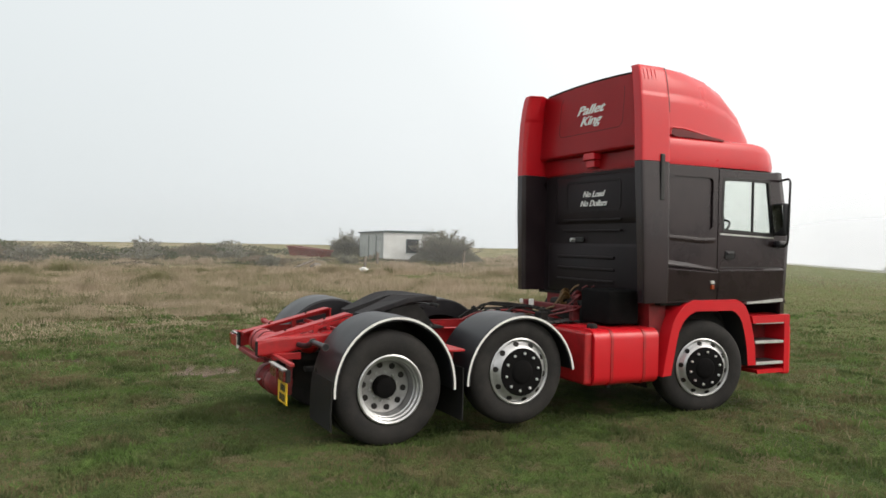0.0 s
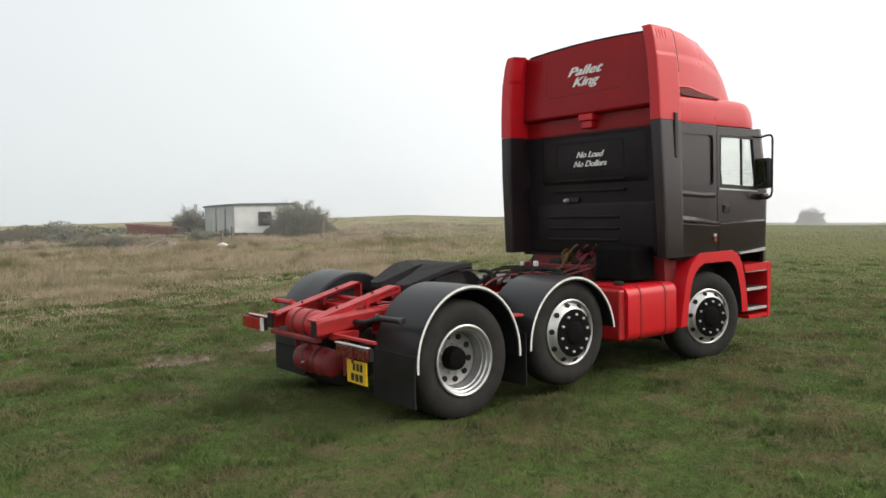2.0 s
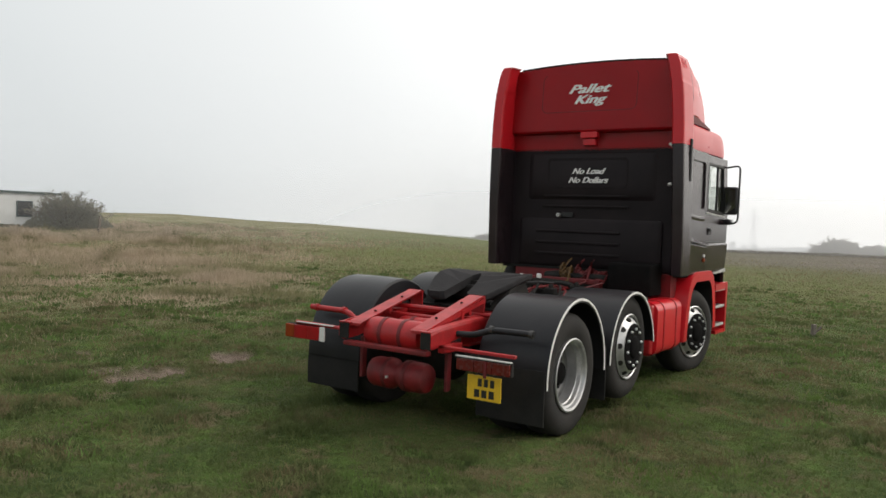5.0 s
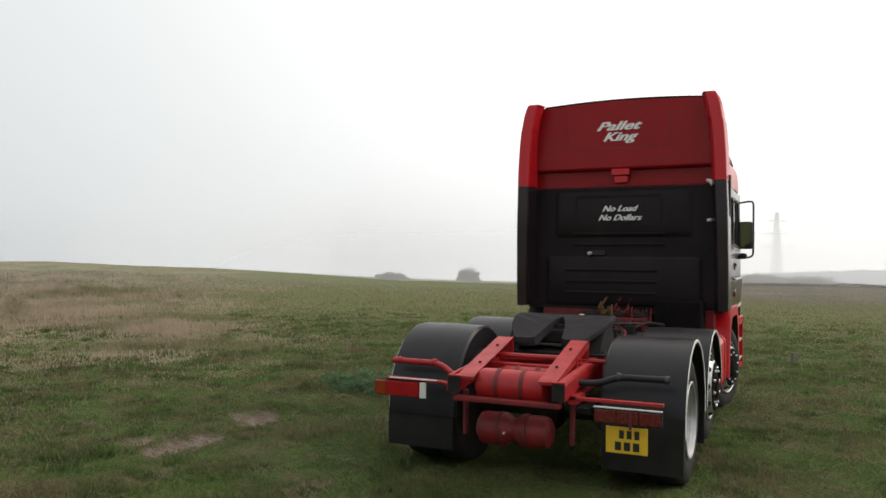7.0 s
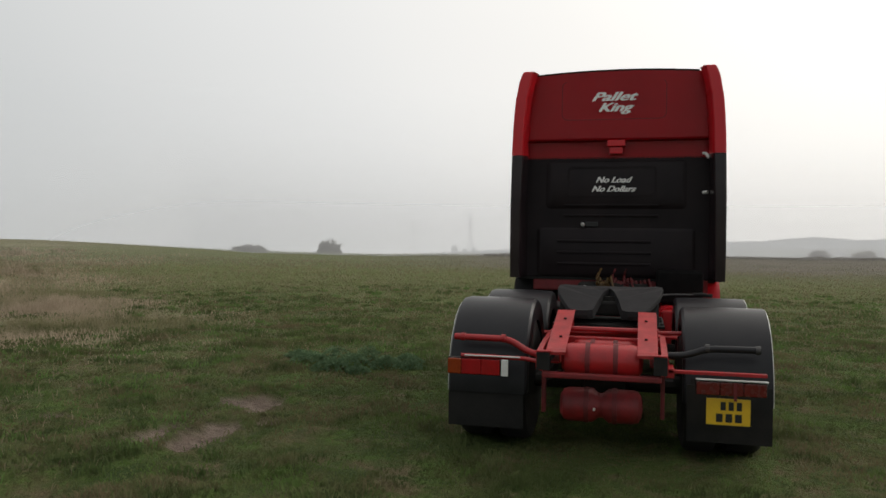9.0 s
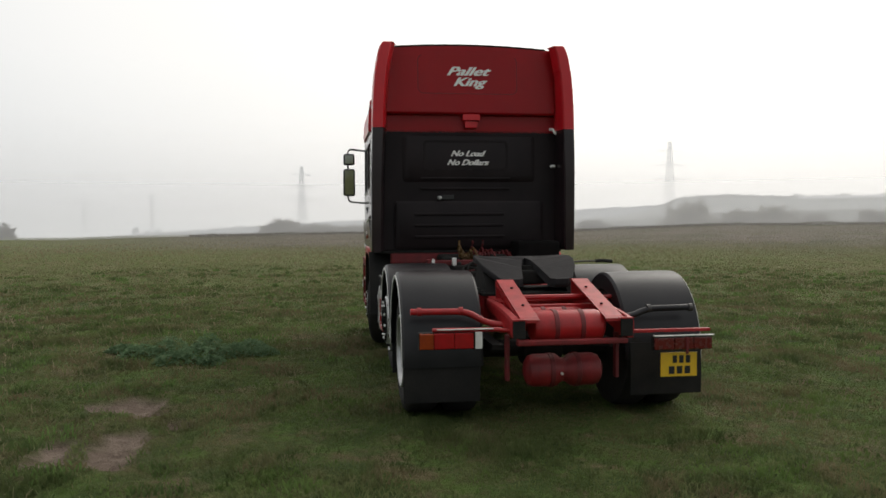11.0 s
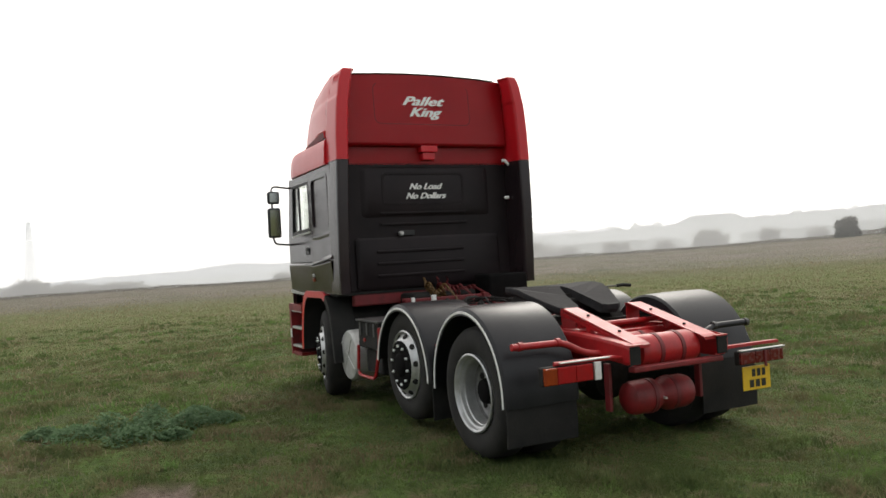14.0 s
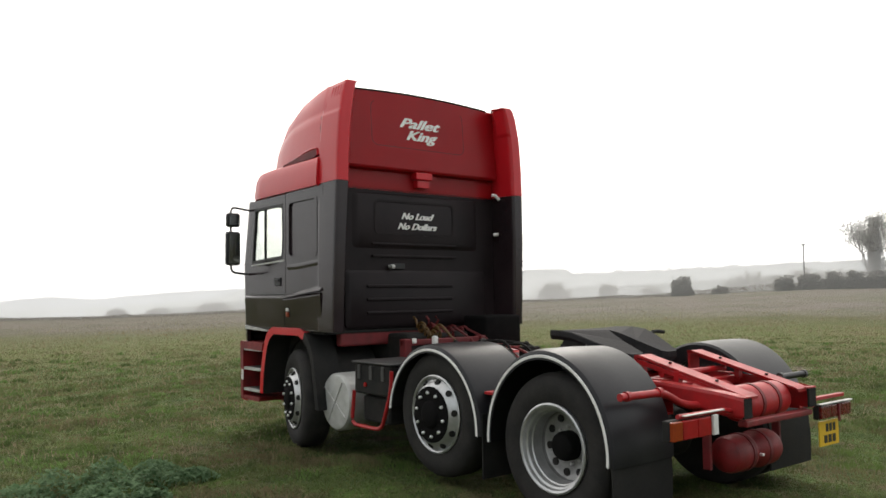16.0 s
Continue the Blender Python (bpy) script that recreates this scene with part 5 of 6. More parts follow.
for y, w, zt, zb in ((3.158, 1.203, 3.735, 3.02), (3.166, 1.203, 3.736, 3.02), (3.20, 1.203, 3.745, 3.025), (3.23, 1.202, 3.752, 3.03), (3.55, 1.180, 3.750, 3.035), (3.90, 1.148, 3.718, 3.03), (4.20, 1.112, 3.61, 3.02), (4.46, 1.06, 3.42, 3.01), (4.64, 1.0, 3.20, 3.0), (4.73, 0.94, 3.03, 2.99)):
    h = zt - zb
    k = smooth_step(3.2, 4.0, y)
    q = [(w - a - (c - a) * k, zb + h * f) for f, a, c in ((0.0, 0.0, 0.0), (0.15, 0.007, 0.002), (0.30, 0.016, 0.004), (0.45, 0.025, 0.011), (0.555, 0.033, 0.020), (0.567, 0.0395, 0.0265), (0.62, 0.044, 0.030), (0.70, 0.049, 0.040), (0.80, 0.065, 0.06), (0.94, 0.092, 0.13), (0.985, 0.112, 0.19), (1.0, 0.14, 0.25))] + [(0.5, zt + 0.025 * h), (0.0, zt + 0.035 * h)]
    more = 0.048 * (1 - smooth_step(3.3, 4.5, y))
    ring = [(x + (more if x > 0.6 else 0.0), z) for x, z in q] + [(-x, z) for x, z in q[-2::-1]]
    defl.append([(x, y, z) for x, z in ring])
dfl = part("roof_deflector", loft(defl), RED, lorry, "red moulded roof air deflector", smooth=True)
for s in (1, -1):
    wide = 0.044 if s > 0 else 0.0
    # the slot is a plate in dark red, its shadow put into the colour
    slot = [(3.36, 3.005), (3.305, 3.012), (3.272, 3.035), (3.268, 3.062), (3.285, 3.082), (3.33, 3.092), (3.45, 3.085), (3.66, 3.06), (4.02, 3.015), (4.02, 3.0)]
    part("side_slot", plate_yz(slot, 1.05 * s + wide, 1.2065 * s + wide), RED_DULL, dfl, "dark red plate painted as the shaded slot under the deflector")
    brow = tube(rounded([(1.203 * s + wide, 3.255, 3.02), (1.203 * s + wide, 3.262, 3.098), (1.200 * s + wide, 3.45, 3.098), (1.186 * s + wide * 0.8, 3.66, 3.072), (1.155 * s + wide * 0.3, 4.04, 3.022)], 0.04), 0.012, 6)
    part("slot_brow", brow, RED, dfl, smooth=True)
up = []
for z, y, w in ((2.735, 3.192, 1.085), (2.910, 3.196, 1.085), (2.922, 3.108, 1.08), (2.945, 3.095, 1.075), (3.735, 3.150, 1.055)):
    up.append([(x, y, z + (0.035 * (1 - (x / w) ** 2) if z > 3.7 else 0)) for x in [w * (i / 6 - 1) for i in range(13)]])
upm = loft(up, closed=False, cap=False)
bmesh.ops.solidify(upm, geom=upm.faces[:], thickness=0.02)
upr = part("upper_rear_panel", upm, RED, lorry, "red upper rear panel with an overhanging lip")
ed = [(x, 3.158, z) for x, z in [(-0.97 + 1.94 * i / 12, 3.742 + 0.038 * (1 - (i / 6 - 1) ** 2)) for i in range(13)]]
part("top_edge", tube(ed, 0.014, 6), DARK, upr, smooth=True)
bd = bmesh.new()
ro, ri = round_rect(-0.66, 0.60, 3.17, 3.66, 0.08, 5), round_rect(-0.650, 0.590, 3.18, 3.65, 0.07, 5)
lp = [[bd.verts.new((x, 3.116 + (z - 3.25) * 0.0696 - d, z)) for x, z in loop] for d, loop in ((-0.004, ro), (0.0012, ro), (0.0012, ri), (-0.004, ri))]
for a, c in zip(lp, lp[1:]):
    for i in range(len(ro)):
        j = (i + 1) % len(ro)
        bd.faces.new((a[i], a[j], c[j], c[i]))
# nearly flush bead in darker red: paints the shaded line of the embossing
part("panel_bead", bd, RED_LOW, upr)
part("latch", join(box(-0.10, 0.12, 3.085, 3.20, 2.842, 2.918, 0.008), box(-0.07, 0.09, 3.110, 3.20, 2.752, 2.838, 0.008)), RED, upr, "red latch under the lip")
lettering("lettering", "Pallet", -0.012, 3.1215, 3.405, 0.150, PALE, lorry, "white painted slogan", width=0.55, lean=3.8)
lettering("lettering", "King", 0.005, 3.1125, 3.272, 0.150, PALE, lorry, "white painted slogan", width=0.42, lean=3.8)

# wheel arches, steps, bumper
for s in (1, -1):
    outer = [(3.19, 0.44), (3.22, 0.60), (3.25, 0.74), (3.28, 0.88), (3.315, 1.0), (3.36, 1.085), (3.42, 1.155), (3.49, 1.205), (3.56, 1.235)] + [(3.60 + 0.08 * k, 1.25) for k in range(9)] + [(4.30, 1.225), (4.37, 1.175), (4.425, 1.09), (4.465, 0.98), (4.50, 0.86), (4.53, 0.72), (4.55, 0.50)]
    deep = 0.115 if s < 0 else 0.18
    thin = [(y + (3.83 - y) * deep, z + (0.50 - z) * deep * 0.91) for y, z in outer]
    inn = thin
    ring = [[(0.985 * s, y, z) for y, z in inn], [(0.985 * s, 3.83 + (y - 3.83) * 0.7, 0.5 + (z - 0.5) * 0.7) for y, z in inn]]
    part("arch_back", loft(ring, closed=False, cap=False), DARK, lorry)
    am = bmesh.new()
    rows = [[am.verts.new((x * s, y, z)) for y, z in loop] for x, loop in ((0.98, outer), (1.235, outer), (1.262, [(y * 0.97 + inn[i][0] * 0.03, z * 0.97 + inn[i][1] * 0.03) for i, (y, z) in enumerate(outer)]), (1.262, inn), (0.98, inn))]
    low_ = bmesh.new()
    rows_low = [[low_.verts.new(v.co * 1.0) for v in r] for r in rows]
    for row_i in range(len(rows) - 1):
        for i in range(24):
            # left rear leg is black; the inner arch face is blackened for its shade
            if (s < 0 and i < 7) or (row_i == 3 and i > 5):
                a_, c_ = rows_low[row_i], rows_low[row_i + 1]
                low_.faces.new((a_[i], a_[i + 1], c_[i + 1], c_[i]))
            else:
                a_, c_ = rows[row_i], rows[row_i + 1]
                am.faces.new((a_[i], a_[i + 1], c_[i + 1], c_[i]))
    for q_ in (am, low_):
        bmesh.ops.delete(q_, geom=[v for v in q_.verts if not v.link_faces], context="VERTS")
    arch = part("wheel_arch", am, RED, lorry, "red front wheel arch", smooth=True)
    part("arch_skirt", low_, FLAP, arch, "black rear skirt, and inner arch face blackened for shade", smooth=True)
    part("arch_liner", loft([[(x * s, y, z) for y, z in [(3.83 + 0.66 * math.cos(radians(200 - 11 * k)), 0.50 + 0.66 * math.sin(radians(200 - 11 * k))) for k in range(20)]] for x in (0.50, 1.0)], closed=False, cap=False), DARK, lorry)
    # left unit and both backs take the darker red: shade in the colour
    st = part("step_unit", join(plate_yz([(4.47, 1.06), (5.06, 1.07), (5.04, 0.985), (4.49, 0.975)], 0.95 * s, 1.265 * s, 0.008), plate_yz([(4.985, 1.05), (5.07, 1.06), (5.04, 0.40), (4.985, 0.40)], 0.95 * s, 1.268 * s, 0.01), plate_yz([(4.56, 0.445), (5.04, 0.445), (5.04, 0.40), (4.58, 0.40)], 0.95 * s, 1.262 * s, 0.008), box(0.93 * s, 0.95 * s, 4.5, 5.0, 0.38, 1.04)), RED if s > 0 else RED_LOW, lorry, "red cab step unit with two dark treads")
    part("step_back", box(0.952 * s, 0.99 * s, 4.50, 4.98, 0.45, 0.97), RED_LOW, st)
    for z in (0.985, 0.762, 0.520):
        part("tread_edge", box(1.215 * s, 1.258 * s, 4.54, 4.99, z - 0.022, z + 0.010, 0.004), ALU, st, "worn pale metal tread edge")
        part("step_tread", box(1.0 * s, 1.214 * s, 4.55, 4.98, z - 0.018, z + 0.012, 0.004), STEEL, st)
    if s < 0:
        part("side_lamp", box(1.266 * s, 1.278 * s, 4.97, 5.02, 0.62, 0.74, 0.006), WHITE, st)
part("bumper", join(box(-1.22, 1.22, 5.03, 5.16, 0.36, 0.95, 0.04)), RED, lorry, "red front bumper")
part("cab_underframe", box(-1.0, 1.0, 3.20, 3.30, 1.06, 1.22, 0.02), RED_DULL, lorry, "dull red frame under the rear of the cab")
part("side_panel", plate_yz([(3.15, 0.62), (3.30, 0.62), (3.36, 1.22), (3.12, 1.22)], 0.90, 1.10, 0.01), RED_LOW, lorry, "red panel behind the front wheel")

# mirrors
for s, heads in ((1, ((2.16, 0.185, 0.155),)), (-1, ((2.145, 0.195, 0.15), (2.475, 0.082, 0.14)))):
    xa = 1.41 if s > 0 else 1.48
    arm = part("mirror_arm", tube(rounded([(1.22 * s, 4.88, 2.60), (xa * s, 4.86, 2.63), (xa * s, 4.84, 1.87), (1.23 * s, 4.90, 1.85)], 0.07), 0.013, 8), INK, lorry, "black tubular mirror arm", smooth=True)
    if s > 0:
        part("arm_foot", box(1.23 * s, 1.33 * s, 4.80, 4.94, 1.84, 1.92, 0.03), PLASTIC, arm)
    for z, h, w in heads:
        xm = 1.315 if s > 0 else 1.465
        mh = part("mirror_head", box((xm - w / 2 - 0.01) * s, (xm + w / 2 + 0.01) * s, 4.79, 4.87, z - h, z + h, 0.03, 3), PLASTIC, lorry, "black mirror housing", smooth=True)
        mf = box((xm - w / 2 + 0.012) * s, (xm + w / 2 - 0.012) * s, 4.778, 4.784, z - h + 0.022, z + h - 0.022)
        bmesh.ops.rotate(mf, cent=(xm * s, 4.79, z), matrix=Matrix.Rotation(radians(5 if s > 0 else 3), 3, "X") @ Matrix.Rotation(radians(4 * s), 3, "Z"), verts=mf.verts)
        part("mirror_face", mf, MIRROR, mh, "mirror glass")

# the cab group sits a little aft of its drawing datum
for ob in lorry.children:
    ys = [v.co.y for v in ob.data.vertices]
    if sum(ys) / len(ys) > 2.0 and ob.name.split(".")[0] not in ("chassis_rail", "catwalk"):
        ob.location.x, ob.location.y = -0.075 if ob.name.startswith(("roof_deflector", "cab_roof")) else -0.05, -0.06


# ---- cabin, skip and scrub on the rough ground ----
CABIN_WHITE = material("cabin_white", (0.66, 0.67, 0.66), 0.6, second=(0.48, 0.48, 0.46), scale=1.5, mix=0.8)
CABIN_GREY = material("cabin_grey", (0.46, 0.48, 0.46), 0.65, second=(0.26, 0.28, 0.26), scale=1.2, mix=0.8)
CABIN_DARK = material("cabin_dark_trim", (0.05, 0.075, 0.07), 0.6)
RUST = material("rusty_red", (0.17, 0.045, 0.035), 0.8, second=(0.11, 0.04, 0.03), scale=2, mix=0.9)
gz = -0.10
cabin = tagged(new("site_cabin"), "white flat-roofed site cabin with grey doors and a dark window", "cabin")
cabin.location = (-47.9, 19.3, gz)
cabin.rotation_euler = (0, 0, radians(171))
L_, W_, H_ = 9.5, 4.5, 2.68
part("end_wall", box(0.0, 0.06, -W_, 0.0, 0.0, H_), CABIN_WHITE, cabin, "white end wall")
part("back_wall", box(0.06, L_, -W_, -W_ + 0.06, 0.0, H_), CABIN_WHITE, cabin)
part("far_wall", box(L_ - 0.06, L_, -W_ + 0.06, -0.06, 0.0, H_), CABIN_WHITE, cabin)
part("roof", join(box(-0.12, L_ + 0.12, -W_ - 0.12, 0.12, H_, H_ + 0.12), box(0.3, L_ - 0.3, -W_ + 0.3, -0.3, H_ + 0.12, H_ + 0.16)), CABIN_DARK, cabin, "dark green flat roof edge")
part("front_wall", box(0.06, L_, -0.06, 0.0, 0.0, H_), CABIN_GREY, cabin)
for x0, x1 in ((0.4, 2.3), (2.8, 5.2), (5.7, 8.9)):
    part("shutter", box(x0, x1, 0.0, 0.05, 0.05, 2.3), CABIN_GREY, cabin, "grey door panel")
for x in (2.38, 5.3):
    part("dark_gap", box(x, x + 0.32, 0.0, 0.03, 0.0, 2.45), CABIN_DARK, cabin)
wnd = part("window", box(-0.05, 0.0, -2.75, -1.75, 1.15, 2.2), CABIN_DARK, cabin, "dark window")
part("window_pane", box(-0.06, -0.05, -2.68, -1.82, 1.22, 2.13), INK, wnd)
skip = tagged(new("skip"), "rusty red open-topped metal skip in rough grass", "skip")
skip.location = (-54.3, 15.4, 0.2)
skip.rotation_euler = (0, radians(5), radians(42))
skip.scale = (0.85, 0.85, 1.0)
sk = [[(x, y, z) for x, y in ((-a, -w), (a, -w), (a, w), (-a, w))] for z, a, w in ((0.0, 1.5, 0.7), (1.0, 2.0, 0.9))]
part("skip_body", loft(sk), RUST, skip)
part("skip_rim", join(box(-2.05, 2.05, -0.97, -0.88, 0.96, 1.06), box(-2.05, 2.05, 0.88, 0.97, 0.96, 1.06), box(-2.05, -1.95, -0.9, 0.9, 0.96, 1.06), box(1.95, 2.05, -0.9, 0.9, 0.96, 1.06)), RUST, skip)


def shrub(name, x, y, w, d, h, count, leaf, label, leaf_mat=BUSH, twigs=26, seed=1, low=0.05, stem_mat=TWIG, group=""):
    """A thorny bush: forking stems with many small leaf clumps and an uneven outline."""
    rn = random.Random(seed)
    z0 = lie(x, y)
    top = tagged(new(name), label, "bush", group)
    top.location = (x, y, z0 - 0.1)
    tb, tips = [], []
    for _ in range(twigs):
        a, r = rn.uniform(0, 2 * math.pi), rn.random() ** 0.5
        tip = Vector((w / 2 * r * math.cos(a), d / 2 * r * math.sin(a), h * (1.0 - 0.45 * r * r) * rn.uniform(0.75, 1.12)))
        mid = tip * 0.5 + Vector((rn.uniform(-1, 1), rn.uniform(-1, 1), 0.6)) * 0.08 * h
        tb.append(tube([(tip.x * 0.1, tip.y * 0.1, 0), mid, tip], 0.012 * h, 4))
        tips.append((mid, tip))
        for _k in range(3):
            q = mid.lerp(tip, rn.uniform(0.2, 0.9))
            e = q + Vector((rn.uniform(-1, 1), rn.uniform(-1, 1), rn.uniform(0.1, 1))) * 0.2 * h
            tb.append(tube([q, e], 0.005 * h, 3))
            tips.append((q, e))
    part("stem", join(*tb), stem_mat, top)
    verts, faces = [], []
    for _ in range(count):
        a_, e_ = rn.choice(tips)
        c = a_.lerp(e_, rn.uniform(0.1, 1.1)) + Vector((rn.gauss(0, 1), rn.gauss(0, 1), rn.gauss(0, 1))) * 0.055 * h
        if rn.random() < 0.6:
            ang, rad = rn.uniform(0, 2 * math.pi), rn.random() ** 0.5
            lid = h * (0.98 - 0.80 * rad * rad) * (0.85 + 0.35 * noise.noise((ang * 1.3, rad * 2, seed)))
            c = Vector((w / 2 * rad * math.cos(ang), d / 2 * rad * math.sin(ang), lid * rn.random() ** 0.6))
        c.z = max(c.z, low * h)
        u = Vector((rn.gauss(0, 1), rn.gauss(0, 1), rn.gauss(0, 1))).normalized() * leaf
        v = u.cross(Vector((rn.gauss(0, 1), rn.gauss(0, 1), rn.gauss(0, 1)))).normalized() * leaf * 0.6
        k = len(verts)
        verts += [c - u, c + v, c + u, c - v]
        faces.append((k, k + 1, k + 2, k + 3))
    me_ = bpy.data.meshes.new("foliage")
    me_.from_pydata(verts, [], faces)
    me_.materials.append(leaf_mat)
    ob = new("foliage", me_)
    ob.parent = top
    return top


shrub("bush", -45.2, 23.3, 3.4, 6.0, 2.45, 12000, 0.065, "dense bare grey-brown thorn bush beside the cabin", seed=3, twigs=60)
shrub("bush", -59.0, 20.2, 3.0, 3.4, 2.1, 6000, 0.065, "grey-green bush beside the skip", seed=4, twigs=36)
SCRUB_AT = ((-50, 8.5, 3.5, 1.1), (-47, 2.0, 4.5, 1.0), (-56, 3.0, 5, 1.5), (-44, -4.5, 4, 1.3), (-52, -9, 6, 1.9), (-41, 9, 2.2, 0.9), (-60, 10, 5, 1.4), (-43, 14.8, 2.4, 0.8))
for i, (x, y, w, h) in enumerate(SCRUB_AT):
    shrub("scrub", x, y, w, w * 0.7, h, 700, 0.10, "low grey-green bramble scrub in straw grass", seed=20 + i, twigs=24, group="scrub on the rough ground")
# belt of bramble and rubble growth in front of the skip and cabin
tv, tf = [], []
rnd = random.Random(41)
while len(tf) < 30000:
    az, r = rnd.uniform(-104, -63), 40 + 26 * rnd.random()
    x, y = r * math.sin(radians(az)), r * math.cos(radians(az))
    dens = noise.noise((x * 0.14, y * 0.14, 3.0)) + 0.6 * noise.noise((x * 0.4, y * 0.4, 6.0)) + 0.35 * smooth_step(-66, -88, az) - 0.12
    top = 1.3 * max(dens, 0) * smooth_step(40, 47, r) * (0.3 + 0.7 * smooth_step(-71, -80, az))
    if top < 0.12:
        continue
    c = Vector((x, y, lie(x, y) + top * rnd.random() ** 0.5))
    u = Vector((rnd.gauss(0, 1), rnd.gauss(0, 1), rnd.gauss(0, 0.7))).normalized() * rnd.uniform(0.06, 0.13)
    v = u.cross(Vector((rnd.gauss(0, 1), rnd.gauss(0, 1), rnd.gauss(0, 1)))).normalized() * u.length * 0.6
    k = len(tv)
    tv += [c - u, c + v, c + u, c - v]
    tf.append((k, k + 1, k + 2, k + 3))
me = bpy.data.meshes.new("bramble_thicket")
me.from_pydata(tv, [], tf)
me.materials.append(THICKET)
tagged(new("bramble_thicket", me), "low grey-green bramble thicket on rough ground", "bramble", kind="stuff")

# field edge
EDGE_AT = ((-32.5, 73.0, 2.8, 1.15), (-38.5, 66.5, 4.2, 0.5), (-6.5, 76, 5.0, 1.2), (-3, 77, 6, 0.7), (1.5, 78, 6, 0.6), (36, 72, 7, 2.2), (42, 73, 4.5, 1.5), (47.5, 75, 6.5, 2.0), (56, 70, 5, 1.4), (64, 63, 5.5, 2.2), (26, 74, 4, 0.7), (17, 76, 2.2, 0.45), (21, 76, 2.4, 0.4), (51, 73, 3.5, 1.1), (60, 66, 3.0, 1.0), (68, 58, 3.0, 1.6), (71, 54, 3.0, 1.2), (66, 38, 9, 1.5), (69, 35, 9, 1.6), (72, 32, 9, 1.6))
for i, (x, y, w, h) in enumerate(EDGE_AT):
    shrub("hedge_bush", x, y, w, w * 0.6, h + 0.3, 2600, 0.13, "hazy grey-brown bush along the field edge", leaf_mat=HAZED_BUSH, stem_mat=HAZED_TWIG, seed=50 + i, twigs=26, group="bushes along the field edge")
# clipped hedge and a dark bush at the field corner
for i, (x, y, w, h) in enumerate(((54.9, 38.4, 2.6, 1.75), (57.0, 36.0, 2.0, 0.7), (59.3, 31.2, 2.4, 1.35), (60.2, 29.6, 2.6, 1.5), (60.9, 28.0, 2.6, 1.5), (61.5, 26.4, 2.6, 1.45), (62.0, 24.8, 2.6, 1.5), (62.5, 23.2, 2.6, 1.4), (62.9, 21.6, 2.6, 1.5))):
    shrub("hedge_bush", x, y, w, w * 0.7, h, 2600, 0.10, "dark grey-green bush at the field corner", leaf_mat=CORNER, stem_mat=HAZED_TWIG, seed=90 + i, twigs=16, group="bushes at the field corner")
# low hedge and dead growth along the far edge of the field
hv, hf = [], []
rnd = random.Random(61)
while len(hf) < 40000:
    az, r = rnd.uniform(-12, 84), rnd.uniform(66, 73)
    x, y = r * math.sin(radians(az)), r * math.cos(radians(az))
    top = 0.18 + 0.22 * max(noise.noise((az * 0.35, 2.0, 0)) + 0.6 * noise.noise((az * 1.3, 5.0, 0)), 0) + 0.4 * smooth_step(52, 62, az)
    c = Vector((x, y, lie(x, y) + top * rnd.random() ** 0.7))
    u = Vector((rnd.gauss(0, 1), rnd.gauss(0, 1), rnd.gauss(0, 0.8))).normalized() * rnd.uniform(0.035, 0.07)
    v = u.cross(Vector((rnd.gauss(0, 1), rnd.gauss(0, 1), rnd.gauss(0, 1)))).normalized() * u.length * 0.6
    k = len(hv)
    hv += [c - u, c + v, c + u, c - v]
    hf.append((k, k + 1, k + 2, k + 3))
me = bpy.data.meshes.new("hedge_growth")
me.from_pydata(hv, [], hf)
me.materials.append(HEDGE)
tagged(new("hedge_growth", me), "low brown hedge growth along the field edge", "hedge", kind="stuff")
# rough dark fringe where the field ends
fringe = []
rnd = random.Random(5)
while len(fringe) < 7000:
    az = rnd.uniform(-24, 88)
    r = 34 + 44 * rnd.random() ** 0.7
    x, y = r * math.sin(radians(az)), r * math.cos(radians(az))
    fringe.append((x, y, lie(x, y), (0.03 + 0.05 * rnd.random()) * (0.9 + noise.noise((x * 0.2, y * 0.2, 0))), 0.035 + 0.0005 * r, rnd.uniform(0.3, 1.0)))
FRINGE = leafy("fringe_blades", (0.235, 0.196, 0.160), (0.265, 0.222, 0.182), (0.20, 0.185, 0.13), 0.1)
blades("field_edge_scrub", fringe, FRINGE, "brown dead scrub along the field edge", "scrub")

# weeds near the lorry
wv, wf = [], []
rnd = random.Random(9)
LUMPS = ((-4.0, 2.95, 0.30, 0.13), (-3.72, 3.15, 0.26, 0.20), (-3.35, 2.85, 0.30, 0.16), (-3.28, 3.25, 0.24, 0.22), (-2.95, 3.05, 0.24, 0.13), (-2.62, 3.0, 0.22, 0.10), (-3.55, 2.55, 0.26, 0.13), (-3.15, 2.50, 0.16, 0.08), (-4.3, 3.3, 0.22, 0.10), (-2.8, 3.5, 0.25, 0.12))
for _ in range(5200):
    cx, cy, rad, high = rnd.choice(LUMPS)
    a, r = rnd.uniform(0, 2 * math.pi), rnd.random() ** 0.6
    x, y = cx + rad * r * math.cos(a), cy + rad * r * math.sin(a)
    c = Vector((x, y, lie(x, y) + 0.01 + high * (1.05 - r * r) * rnd.random() ** 0.5))
    u = Vector((rnd.gauss(0, 1), rnd.gauss(0, 1), rnd.gauss(0, 0.5))).normalized() * rnd.uniform(0.014, 0.034)
    v = u.cross(Vector((rnd.gauss(0, 0.4), rnd.gauss(0, 0.4), 1))).normalized() * u.length * 0.5
    k = len(wv)
    wv += [c - u, c + v, c + u, c - v]
    wf.append((k, k + 1, k + 2, k + 3))
me = bpy.data.meshes.new("weeds")
me.from_pydata(wv, [], wf)
me.materials.append(WEED)
tagged(new("weeds", me), "clump of dark green leafy weeds in the grass", "weeds", kind="stuff")

